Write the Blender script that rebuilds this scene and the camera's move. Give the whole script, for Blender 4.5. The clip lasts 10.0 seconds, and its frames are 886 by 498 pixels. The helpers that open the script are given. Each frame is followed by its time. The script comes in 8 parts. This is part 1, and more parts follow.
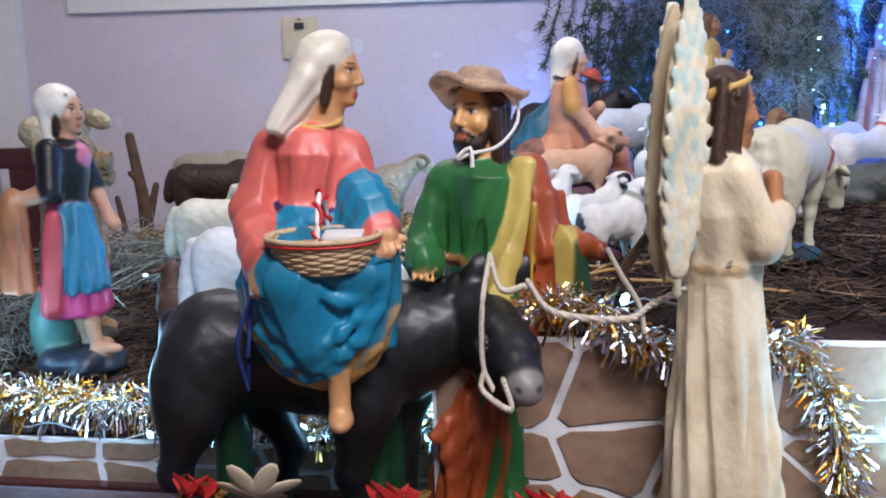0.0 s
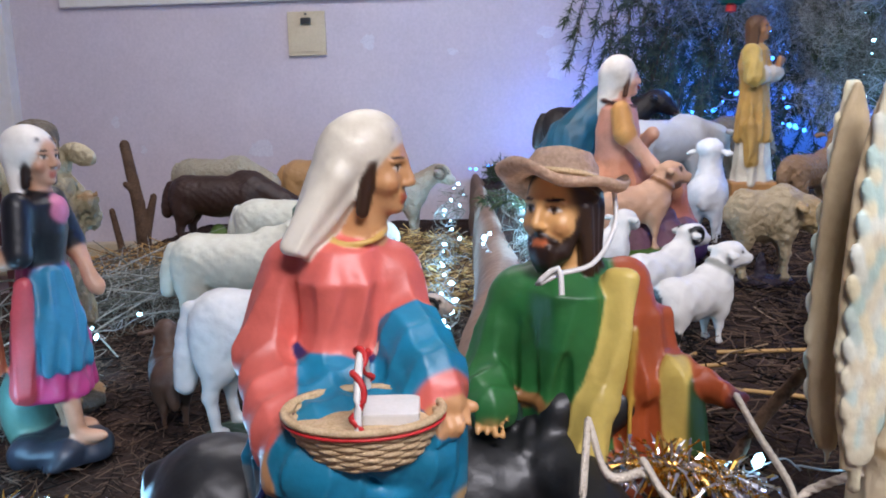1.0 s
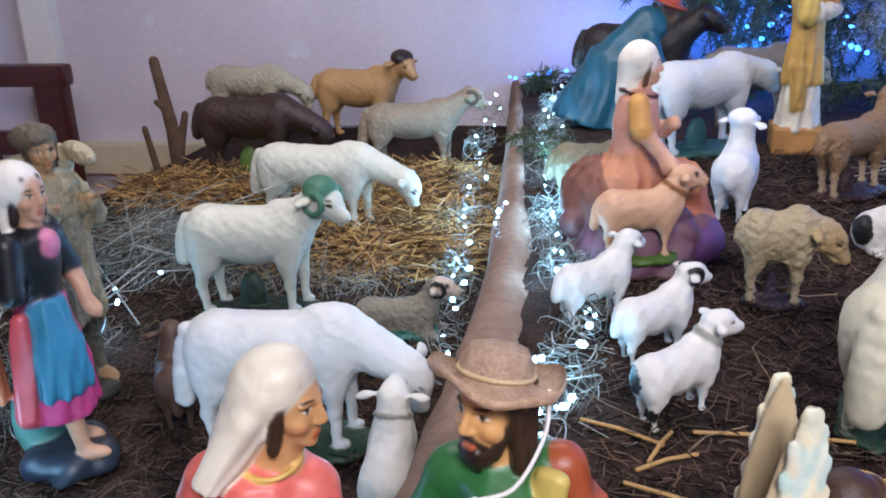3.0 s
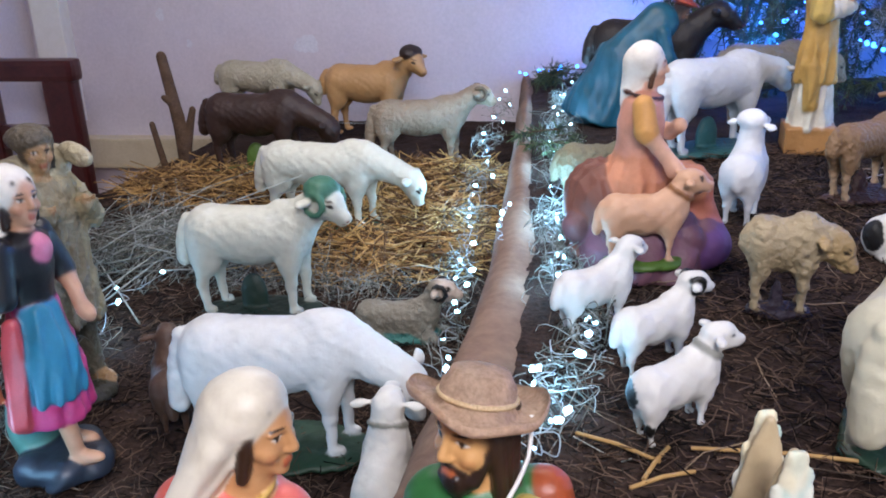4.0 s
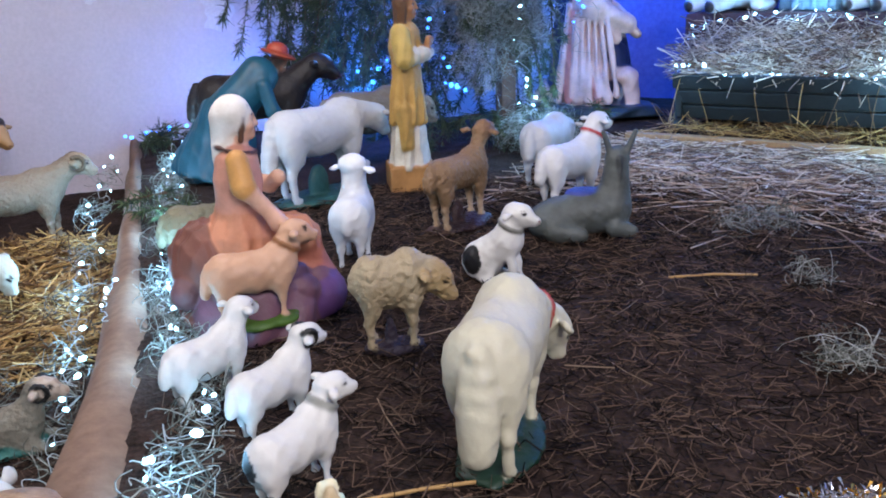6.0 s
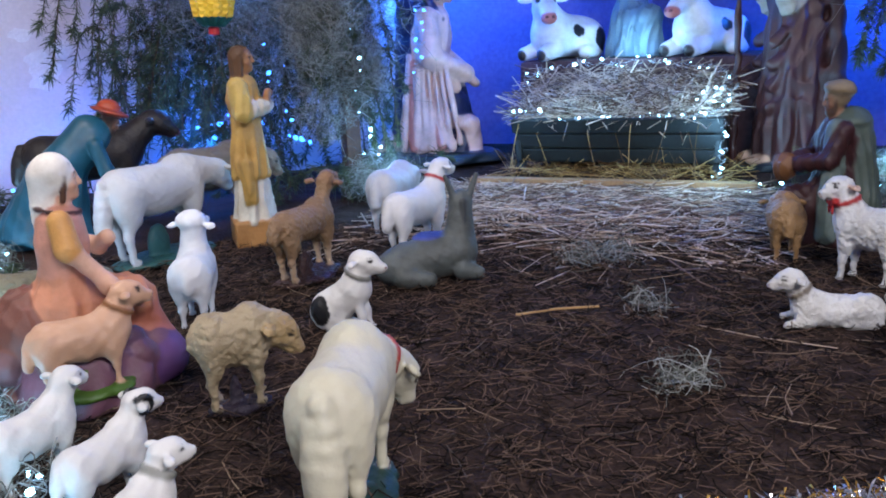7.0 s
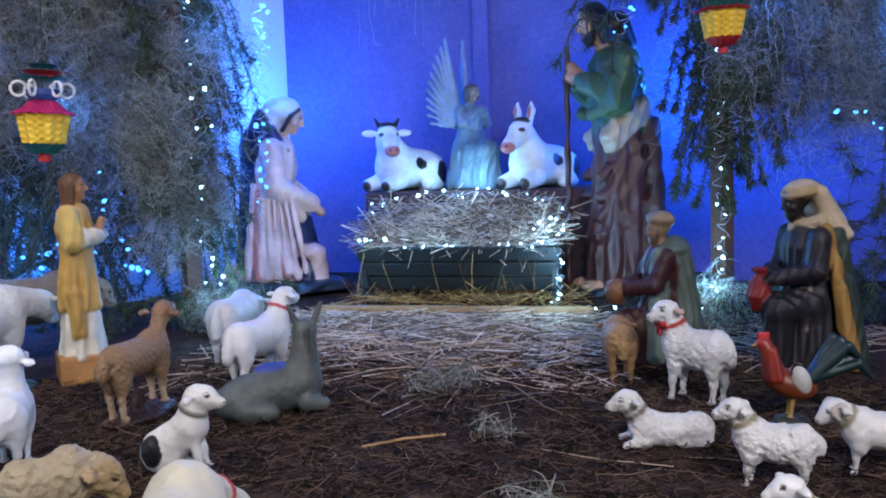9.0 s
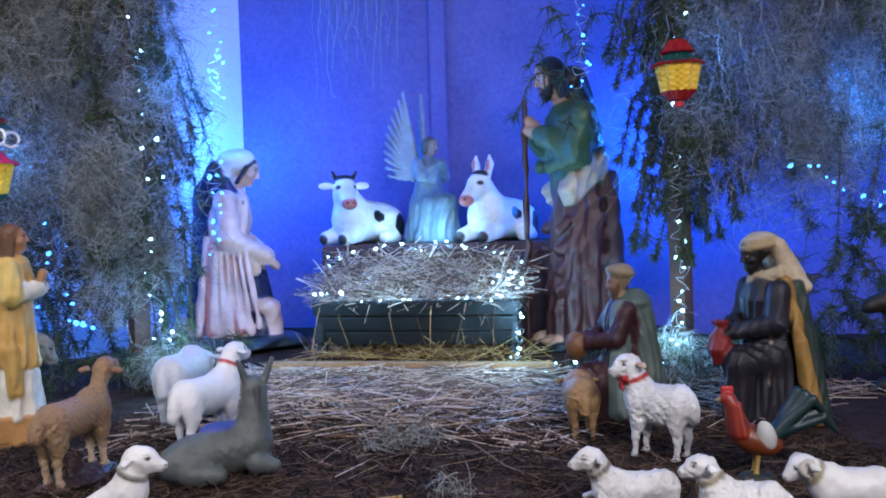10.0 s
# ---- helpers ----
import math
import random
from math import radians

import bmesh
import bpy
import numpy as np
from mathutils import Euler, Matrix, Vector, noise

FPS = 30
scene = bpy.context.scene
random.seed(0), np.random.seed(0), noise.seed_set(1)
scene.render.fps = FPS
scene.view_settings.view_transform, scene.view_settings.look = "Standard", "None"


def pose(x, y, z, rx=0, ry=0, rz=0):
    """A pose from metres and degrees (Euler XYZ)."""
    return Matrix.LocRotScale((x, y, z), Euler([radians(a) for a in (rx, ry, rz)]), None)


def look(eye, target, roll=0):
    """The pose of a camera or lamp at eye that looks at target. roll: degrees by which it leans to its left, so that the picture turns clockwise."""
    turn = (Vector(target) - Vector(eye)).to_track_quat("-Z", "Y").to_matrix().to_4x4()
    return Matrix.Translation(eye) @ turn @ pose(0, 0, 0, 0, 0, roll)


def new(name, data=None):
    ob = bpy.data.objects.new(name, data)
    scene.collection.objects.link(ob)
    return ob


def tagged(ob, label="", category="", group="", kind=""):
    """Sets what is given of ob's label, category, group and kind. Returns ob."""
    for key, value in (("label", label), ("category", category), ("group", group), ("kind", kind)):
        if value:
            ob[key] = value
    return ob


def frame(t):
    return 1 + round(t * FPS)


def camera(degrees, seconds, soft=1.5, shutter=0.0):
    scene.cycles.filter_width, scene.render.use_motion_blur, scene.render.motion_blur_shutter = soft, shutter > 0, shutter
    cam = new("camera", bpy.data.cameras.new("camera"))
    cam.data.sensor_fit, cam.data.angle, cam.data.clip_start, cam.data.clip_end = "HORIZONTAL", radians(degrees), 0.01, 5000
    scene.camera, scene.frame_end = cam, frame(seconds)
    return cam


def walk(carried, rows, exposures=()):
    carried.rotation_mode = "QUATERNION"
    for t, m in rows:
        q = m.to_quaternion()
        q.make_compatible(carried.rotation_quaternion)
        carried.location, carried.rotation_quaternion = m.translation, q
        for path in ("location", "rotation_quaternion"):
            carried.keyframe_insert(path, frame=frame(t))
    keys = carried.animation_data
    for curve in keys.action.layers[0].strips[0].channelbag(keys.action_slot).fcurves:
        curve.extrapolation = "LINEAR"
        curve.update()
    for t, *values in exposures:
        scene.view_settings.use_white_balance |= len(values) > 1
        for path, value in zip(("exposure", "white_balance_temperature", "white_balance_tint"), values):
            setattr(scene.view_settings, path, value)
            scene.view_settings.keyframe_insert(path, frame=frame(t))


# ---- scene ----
cam = camera(55.3, 10.0, 1.9)
PATH = [
    (0, (0.416, 0.306, 0.287), (0.097, 2.258, -0.004), -1.6),
    (0.5, (0.346, 0.502, 0.305), (0.024, 2.453, 0.007), -1.5),
    (1, (0.3, 0.599, 0.413), (-0.026, 2.543, 0.075), -1.6),
    (1.5, (0.268, 0.626, 0.595), (-0.059, 2.523, 0.054), -1.7),
    (2, (0.278, 0.668, 0.683), (-0.038, 2.543, 0.065), -1.6),
    (2.5, (0.348, 0.7, 0.713), (-0.001, 2.557, 0.059), -1.7),
    (2.7, (0.39, 0.72, 0.73), (-0.023, 2.553, 0.061), -1.6),
    (4, (0.439, 0.79, 0.764), (-0.049, 2.597, 0.058), -1.6),
    (4.5, (0.48, 0.795, 0.761), (0.056, 2.614, 0.048), -2.2),
    (5, (0.522, 0.805, 0.745), (0.232, 2.648, 0.025), -2.0),
    (5.5, (0.527, 0.837, 0.746), (0.551, 2.726, 0.09), -1.6),
    (6, (0.529, 0.867, 0.748), (0.841, 2.745, 0.136), -2.1),
    (6.2, (0.53, 0.879, 0.745), (0.933, 2.746, 0.151), -2.2),
    (7.5, (0.582, 0.865, 0.729), (1.327, 2.669, 0.291), -3.0),
    (8, (0.581, 0.865, 0.729), (1.431, 2.64, 0.376), -2.6),
    (8.5, (0.583, 0.87, 0.729), (1.514, 2.618, 0.449), -2.1),
    (9, (0.584, 0.872, 0.729), (1.577, 2.593, 0.504), -1.8),
    (9.5, (0.59, 0.888, 0.731), (1.622, 2.593, 0.56), -1.9),
    (10, (0.621, 0.923, 0.714), (1.705, 2.601, 0.617), -1.6),
]
walk(cam, [(t, look(eye, target, roll)) for t, eye, target, roll in PATH],
     [(0, 0.06), (2, -0.04), (2.5, 0.05), (4.5, 0.08), (6, 0.0), (7.5, -0.12), (8, 0.06), (8.5, 0.0), (9, -0.12), (9.5, 0.02), (10, 0.05)])

# ---- world and lights ----
LOW = -0.24          # left, lower deck
PIT = -0.33          # floor of the front step
CEIL = 2.3
world = bpy.data.worlds.new("world")
scene.world = world
world.use_nodes = True
world.node_tree.nodes["Background"].inputs[0].default_value = (0.5, 0.55, 0.7, 1)
world.node_tree.nodes["Background"].inputs[1].default_value = 0.012


def lamp(name, kind, m, energy, colour, size=0.1, size_y=None):
    d = bpy.data.lights.new(name, kind)
    d.energy, d.color = energy, colour
    if kind == "AREA":
        d.shape, d.size, d.size_y = "RECTANGLE", size, size_y or size
    else:
        d.shadow_soft_size = size
    ob = new(name, d)
    ob.matrix_world = m
    return ob


lamp("ceiling_lamp", "AREA", look((-0.3, 2.9, CEIL - 0.08), (-0.4, 3.6, 0)), 46, (1.0, 0.93, 0.95), 1.8, 0.6)
lamp("hall_lamp", "AREA", look((1.2, -0.4, CEIL - 0.08), (1.7, 2.5, 0)), 146, (0.94, 0.91, 1.0), 1.6, 0.5)
BLUE = (0.015, 0.17, 1.0)
lamp("blue_lamp_left", "POINT", pose(2.12, 5.36, 1.0), 40, BLUE, 0.06)
lamp("blue_lamp_low", "POINT", pose(0.85, 5.2, 0.25), 32, BLUE, 0.06)
lamp("blue_lamp_right", "POINT", pose(3.92, 3.92, 1.0), 54, BLUE, 0.06)
lamp("blue_lamp_branches", "POINT", pose(1.35, 5.25, 0.9), 36, BLUE, 0.06)
lamp("blue_lamp_moss", "POINT", pose(4.05, 3.1, 1.15), 84, BLUE, 0.06)
lamp("blue_lamp_post", "POINT", pose(1.86, 4.62, 1.3), 42, BLUE, 0.06)
lamp("blue_lamp_wall", "POINT", pose(0.30, 5.15, 0.25), 8, (0.03, 0.2, 1.0), 0.05)


# ---- materials ----
def hexa(h):
    v = [int(h[i:i + 2], 16) / 255 for i in (0, 2, 4)]
    return tuple(a / 12.92 if a <= 0.04045 else ((a + 0.055) / 1.055) ** 2.4 for a in v)


def material(name, build):
    m = bpy.data.materials.new(name)
    m.use_nodes = True
    nt = m.node_tree
    build(nt, nt.nodes["Principled BSDF"])
    return m


def node(nt, kind, **values):
    n = nt.nodes.new(kind)
    for k, v in values.items():
        n.inputs[k.replace("_", " ")].default_value = v
    return n


def bump(nt, bsdf, height, strength, distance):
    b = node(nt, "ShaderNodeBump", Strength=strength, Distance=distance)
    nt.links.new(height, b.inputs["Height"])
    nt.links.new(b.outputs[0], bsdf.inputs["Normal"])


def mottled(name, dark, light, scale, rough=0.6, relief=0.3, depth=0.004, fine=None, metal=0.0, island=0.0):
    """Two-scale noise between two colours with relief."""
    def build(nt, b):
        co = nt.nodes.new("ShaderNodeTexCoord")
        n1 = node(nt, "ShaderNodeTexNoise", Scale=scale, Detail=6.0, Roughness=0.65)
        n2 = node(nt, "ShaderNodeTexNoise", Scale=fine or scale * 9, Detail=4.0)
        nt.links.new(co.outputs["Object"], n1.inputs["Vector"])
        nt.links.new(co.outputs["Object"], n2.inputs["Vector"])
        add = nt.nodes.new("ShaderNodeMath")
        add.operation = "MULTIPLY_ADD"
        add.inputs[1].default_value = 0.45
        nt.links.new(n2.outputs[0], add.inputs[0])
        half = nt.nodes.new("ShaderNodeMath")
        half.operation = "MULTIPLY"
        half.inputs[1].default_value = 0.6
        nt.links.new(n1.outputs[0], half.inputs[0])
        nt.links.new(half.outputs[0], add.inputs[2])
        ramp = nt.nodes.new("ShaderNodeValToRGB")
        ramp.color_ramp.elements[0].position, ramp.color_ramp.elements[1].position = 0.36, 0.68
        ramp.color_ramp.elements[0].color, ramp.color_ramp.elements[1].color = (*dark, 1), (*light, 1)
        source = add.outputs[0]
        if island:
            geo = nt.nodes.new("ShaderNodeNewGeometry")
            mix = nt.nodes.new("ShaderNodeMix")
            mix.inputs[0].default_value = island
            nt.links.new(source, mix.inputs[2])
            nt.links.new(geo.outputs["Random Per Island"], mix.inputs[3])
            source = mix.outputs[0]
        nt.links.new(source, ramp.inputs[0])
        nt.links.new(ramp.outputs[0], b.inputs["Base Color"])
        b.inputs["Roughness"].default_value, b.inputs["Metallic"].default_value = rough, metal
        if rough >= 0.84:
            b.inputs["Specular IOR Level"].default_value = 0.12
        bump(nt, b, add.outputs[0], relief, depth)
    return material(name, build)


def painted(name, rough, scale, relief, depth, grime=0.18, coat=0.0):
    """Painted plaster: the paint's colours come from the statue's own 'paint' colours, with soiling and small chips."""
    def build(nt, b):
        co = nt.nodes.new("ShaderNodeTexCoord")
        at = nt.nodes.new("ShaderNodeVertexColor")
        at.layer_name = "paint"
        n1 = node(nt, "ShaderNodeTexNoise", Scale=9.0, Detail=5.0, Roughness=0.6)
        n2 = node(nt, "ShaderNodeTexNoise", Scale=scale, Detail=4.0)
        for n in (n1, n2):
            nt.links.new(co.outputs["Object"], n.inputs["Vector"])
        ramp = nt.nodes.new("ShaderNodeValToRGB")
        ramp.color_ramp.elements[0].position, ramp.color_ramp.elements[1].position = 0.3, 0.6
        ramp.color_ramp.elements[0].color = (1 - grime, 1 - grime * 1.1, 1 - grime * 1.25, 1)
        mix = nt.nodes.new("ShaderNodeMix")
        mix.data_type, mix.blend_type = "RGBA", "MULTIPLY"
        mix.inputs[0].default_value = 1.0
        nt.links.new(n1.outputs[0], ramp.inputs[0])
        nt.links.new(at.outputs[0], mix.inputs[6])
        nt.links.new(ramp.outputs[0], mix.inputs[7])
        nt.links.new(mix.outputs[2], b.inputs["Base Color"])
        b.inputs["Roughness"].default_value = rough
        b.inputs["Coat Weight"].default_value = coat
        b.inputs["Coat Roughness"].default_value = 0.25
        bump(nt, b, n2.outputs[0], relief, depth)
    return material(name, build)


def glow(name, colour, strength):
    def build(nt, b):
        b.inputs["Base Color"].default_value = (*colour, 1)
        b.inputs["Emission Color"].default_value = (*colour, 1)
        b.inputs["Emission Strength"].default_value = strength
    return material(name, build)


M = dict(
    gloss=painted("gloss_paint", 0.44, 60, 0.35, 0.003, 0.36, 0.08),
    matte=painted("matte_paint", 0.55, 75, 0.5, 0.004, 0.38),
    wool=painted("wool_paint", 0.5, 42, 0.55, 0.006, 0.16),
    curly=painted("curly_wool_paint", 0.55, 60, 1.0, 0.012, 0.28),
    wall=mottled("wall_paint", (0.56, 0.50, 0.54), (0.68, 0.61, 0.65), 1.4, 0.75, 0.12, 0.004, 60),
    flake=mottled("bare_plaster", (0.58, 0.55, 0.60), (0.74, 0.72, 0.76), 12, 0.9, 0.5),
    earth=mottled("coir_earth", (0.006, 0.0038, 0.0034), (0.066, 0.041, 0.032), 9.5, 0.95, 1.0, 0.02, 90),
    cloth=mottled("brown_cloth", (0.17, 0.105, 0.075), (0.27, 0.175, 0.125), 6, 0.85, 0.5, 0.01, 40),
    stone=mottled("painted_stone_cloth", (0.20, 0.12, 0.075), (0.36, 0.23, 0.15), 5, 0.8, 0.3, 0.004, 50),
    joint=mottled("white_paint_line", (0.66, 0.66, 0.66), (0.8, 0.8, 0.8), 25, 0.7, 0.3, 0.003),
    straw=mottled("straw", (0.12, 0.056, 0.016), (0.58, 0.35, 0.12), 9, 0.6, 0.2, 0.002, island=0.75),
    dullstraw=mottled("dull_straw", (0.055, 0.035, 0.02), (0.30, 0.21, 0.13), 9, 0.7, 0.2, 0.002, island=0.85),
    palestraw=mottled("pale_straw", (0.15, 0.09, 0.06), (0.66, 0.50, 0.37), 9, 0.6, 0.2, 0.002, island=0.8),
    fibre=mottled("coir_fibre", (0.007, 0.005, 0.004), (0.145, 0.094, 0.066), 9, 0.9, 0.2, 0.002, island=0.9),
    moss=mottled("dry_moss", (0.13, 0.135, 0.115), (0.40, 0.41, 0.37), 9, 0.85, 0.2, 0.002, island=0.8),
    pine=mottled("pine_needles", (0.012, 0.026, 0.010), (0.075, 0.11, 0.04), 6, 0.7, 0.2, 0.002, island=0.8),
    bark=mottled("bark", (0.05, 0.03, 0.02), (0.16, 0.10, 0.065), 18, 0.85, 1.0, 0.01),
    wood=mottled("plain_wood", (0.23, 0.12, 0.055), (0.42, 0.25, 0.12), 7, 0.6, 0.3, 0.003),
    postwood=mottled("weathered_post", (0.055, 0.026, 0.014), (0.13, 0.066, 0.034), 14, 0.75, 0.5, 0.004),
    maroon=mottled("maroon_varnish", (0.035, 0.006, 0.006), (0.075, 0.016, 0.014), 5, 0.3, 0.2, 0.002),
    manger=mottled("dark_green_boards", (0.004, 0.007, 0.008), (0.012, 0.018, 0.019), 7, 0.5, 0.3, 0.004),
    drape=mottled("dark_drape", (0.03, 0.014, 0.02), (0.08, 0.04, 0.05), 6, 0.8, 0.4, 0.01),
    blueback=mottled("blue_backcloth", (0.105, 0.10, 0.25), (0.165, 0.155, 0.35), 2.2, 0.85, 0.25, 0.01, 40),
    silver=mottled("silver_foil", (0.7, 0.72, 0.76), (0.9, 0.9, 0.92), 30, 0.22, 0.1, 0.002, metal=1.0),
    gold=mottled("gold_foil", (0.75, 0.42, 0.08), (0.95, 0.62, 0.18), 30, 0.22, 0.1, 0.002, metal=1.0),
    rope=mottled("cotton_rope", (0.5, 0.43, 0.34), (0.7, 0.63, 0.52), 60, 0.9, 1.0, 0.004, 300),
    wicker=mottled("wicker", (0.42, 0.27, 0.13), (0.72, 0.55, 0.33), 40, 0.6, 0.6, 0.004),
    hatstraw=mottled("hat_straw", (0.52, 0.34, 0.22), (0.80, 0.60, 0.43), 45, 0.6, 0.8, 0.005, 160),
    red=mottled("red_paper", (0.45, 0.012, 0.012), (0.62, 0.03, 0.03), 20, 0.5, 0.3, 0.003),
    pink=mottled("pink_paper", (0.55, 0.02, 0.16), (0.75, 0.05, 0.25), 20, 0.6, 0.3, 0.003),
    yellow=mottled("yellow_paper", (0.72, 0.42, 0.02), (0.85, 0.58, 0.05), 20, 0.6, 0.3, 0.003),
    green=mottled("green_paper", (0.01, 0.10, 0.09), (0.03, 0.20, 0.16), 20, 0.6, 0.3, 0.003),
    white=mottled("white_paint", (0.70, 0.68, 0.62), (0.80, 0.78, 0.74), 20, 0.5, 0.2, 0.003),
    ivory=mottled("ivory_plastic", (0.55, 0.46, 0.30), (0.66, 0.57, 0.40), 12, 0.4, 0.1, 0.002),
    black=mottled("black_plastic", (0.01, 0.01, 0.01), (0.03, 0.03, 0.03), 20, 0.4, 0.1, 0.002),
    blue=mottled("blue_ribbon", (0.012, 0.03, 0.16), (0.03, 0.07, 0.28), 20, 0.4, 0.1, 0.002),
    wire=mottled("clear_wire", (0.35, 0.40, 0.42), (0.55, 0.60, 0.62), 30, 0.3, 0.1, 0.001),
    cold=glow("cold_led", (0.30, 0.68, 1.0), 16.0),
    bluled=glow("blue_led", (0.04, 0.25, 1.0), 9.0),
)


# ---- mesh helpers ----
def mesh_object(name, verts, faces, mat, parent=None, smooth=False):
    me = bpy.data.meshes.new(name)
    me.from_pydata([tuple(map(float, v)) for v in verts], [], faces)
    me.materials.append(mat)
    if smooth:
        me.polygons.foreach_set("use_smooth", [True] * len(me.polygons))
    ob = new(name, me)
    ob.parent = parent
    return ob


def part(name, bm, mat, parent, label="", smooth=False):
    me = bpy.data.meshes.new(name)
    bm.normal_update()
    bm.to_mesh(me)
    bm.free()
    me.materials.append(mat)
    if smooth:
        me.polygons.foreach_set("use_smooth", [True] * len(me.polygons))
    ob = new(name, me)
    ob.parent = parent
    return tagged(ob, label) if label else ob


def empty(name, m=None):
    ob = new(name)
    ob.empty_display_size = 0.05
    if m is not None:
        ob.matrix_world = m
    return ob


def box_bm(lo, hi, bevel=0.004):
    bm = bmesh.new()
    c = [(a + b) / 2 for a, b in zip(lo, hi)]
    d = [abs(b - a) for a, b in zip(lo, hi)]
    bmesh.ops.create_cube(bm, size=1, matrix=Matrix.LocRotScale(c, None, d))
    if bevel:
        bmesh.ops.bevel(bm, geom=bm.edges[:], offset=min(bevel, min(d) * 0.4), segments=2, affect="EDGES", profile=0.7)
    return bm


def prism_bm(points, z0, z1):
    """An upright prism over a plan outline."""
    bm = bmesh.new()
    low = [bm.verts.new((x, y, z0)) for x, y in points]
    top = [bm.verts.new((x, y, z1)) for x, y in points]
    bm.faces.new(low[::-1])
    bm.faces.new(top)
    for i in range(len(points)):
        j = (i + 1) % len(points)
        bm.faces.new((low[i], low[j], top[j], top[i]))
    bmesh.ops.recalc_face_normals(bm, faces=bm.faces[:])
    return bm


def spin_bm(profile, seg=24, cap=True):
    """Turned shape from (radius, height) pairs."""
    bm = bmesh.new()
    rings = [[bm.verts.new((r * math.cos(2 * math.pi * i / seg), r * math.sin(2 * math.pi * i / seg), z)) for i in range(seg)] for r, z in profile]
    for a, b in zip(rings, rings[1:]):
        for i in range(seg):
            bm.faces.new((a[i], a[(i + 1) % seg], b[(i + 1) % seg], b[i]))
    if cap:
        bm.faces.new(rings[0][::-1])
        bm.faces.new(rings[-1])
    return bm


def tubes(name, lines, radius, mat, parent=None, sides=3, taper=1.0):
    """Thin tubes along many polylines (count, points, 3), joined in one mesh."""
    lines = np.asarray(lines, dtype=np.float64)
    n, m, _ = lines.shape
    rad = np.broadcast_to(np.asarray(radius, dtype=np.float64).reshape(-1, 1), (n, 1))
    tan = np.gradient(lines, axis=1)
    tan /= np.linalg.norm(tan, axis=2, keepdims=True) + 1e-9
    ref = np.where(np.abs(tan[..., 2:3]) > 0.9, np.array([1.0, 0, 0]), np.array([0, 0, 1.0]))
    e1 = np.cross(tan, ref)
    e1 /= np.linalg.norm(e1, axis=2, keepdims=True) + 1e-9
    e2 = np.cross(tan, e1)
    thin = np.linspace(1, taper, m)[None, :, None]
    rings = []
    for s in range(sides):
        a = 2 * math.pi * s / sides
        rings.append(lines + rad[:, :, None] * thin * (math.cos(a) * e1 + math.sin(a) * e2))
    v = np.stack(rings, axis=2).reshape(-1, 3)
    base = np.arange(n)[:, None, None] * m * sides + np.arange(m - 1)[None, :, None] * sides
    s0 = np.arange(sides)[None, None, :]
    s1 = (s0 + 1) % sides
    f = np.stack([base + s0, base + s1, base + sides + s1, base + sides + s0], axis=-1).reshape(-1, 4)
    me = bpy.data.meshes.new(name)
    me.from_pydata(v.tolist(), [], f.tolist())
    me.materials.append(mat)
    me.polygons.foreach_set("use_smooth", [True] * len(me.polygons))
    ob = new(name, me)
    ob.parent = parent
    return ob


RNG = np.random.default_rng(7)


def catmull(points, count):
    """A smooth line through a few points."""
    p = np.array(points, dtype=float)
    p = np.vstack([2 * p[0] - p[1], p, 2 * p[-1] - p[-2]])
    out = []
    for u in np.linspace(0, len(p) - 3 - 1e-6, count):
        i, t = int(u), u - int(u)
        a, b, c, d = p[i:i + 4]
        out.append(0.5 * (2 * b + (c - a) * t + (2 * a - 5 * b + 4 * c - d) * t * t + (3 * b - a - 3 * c + d) * t ** 3))
    return np.array(out)


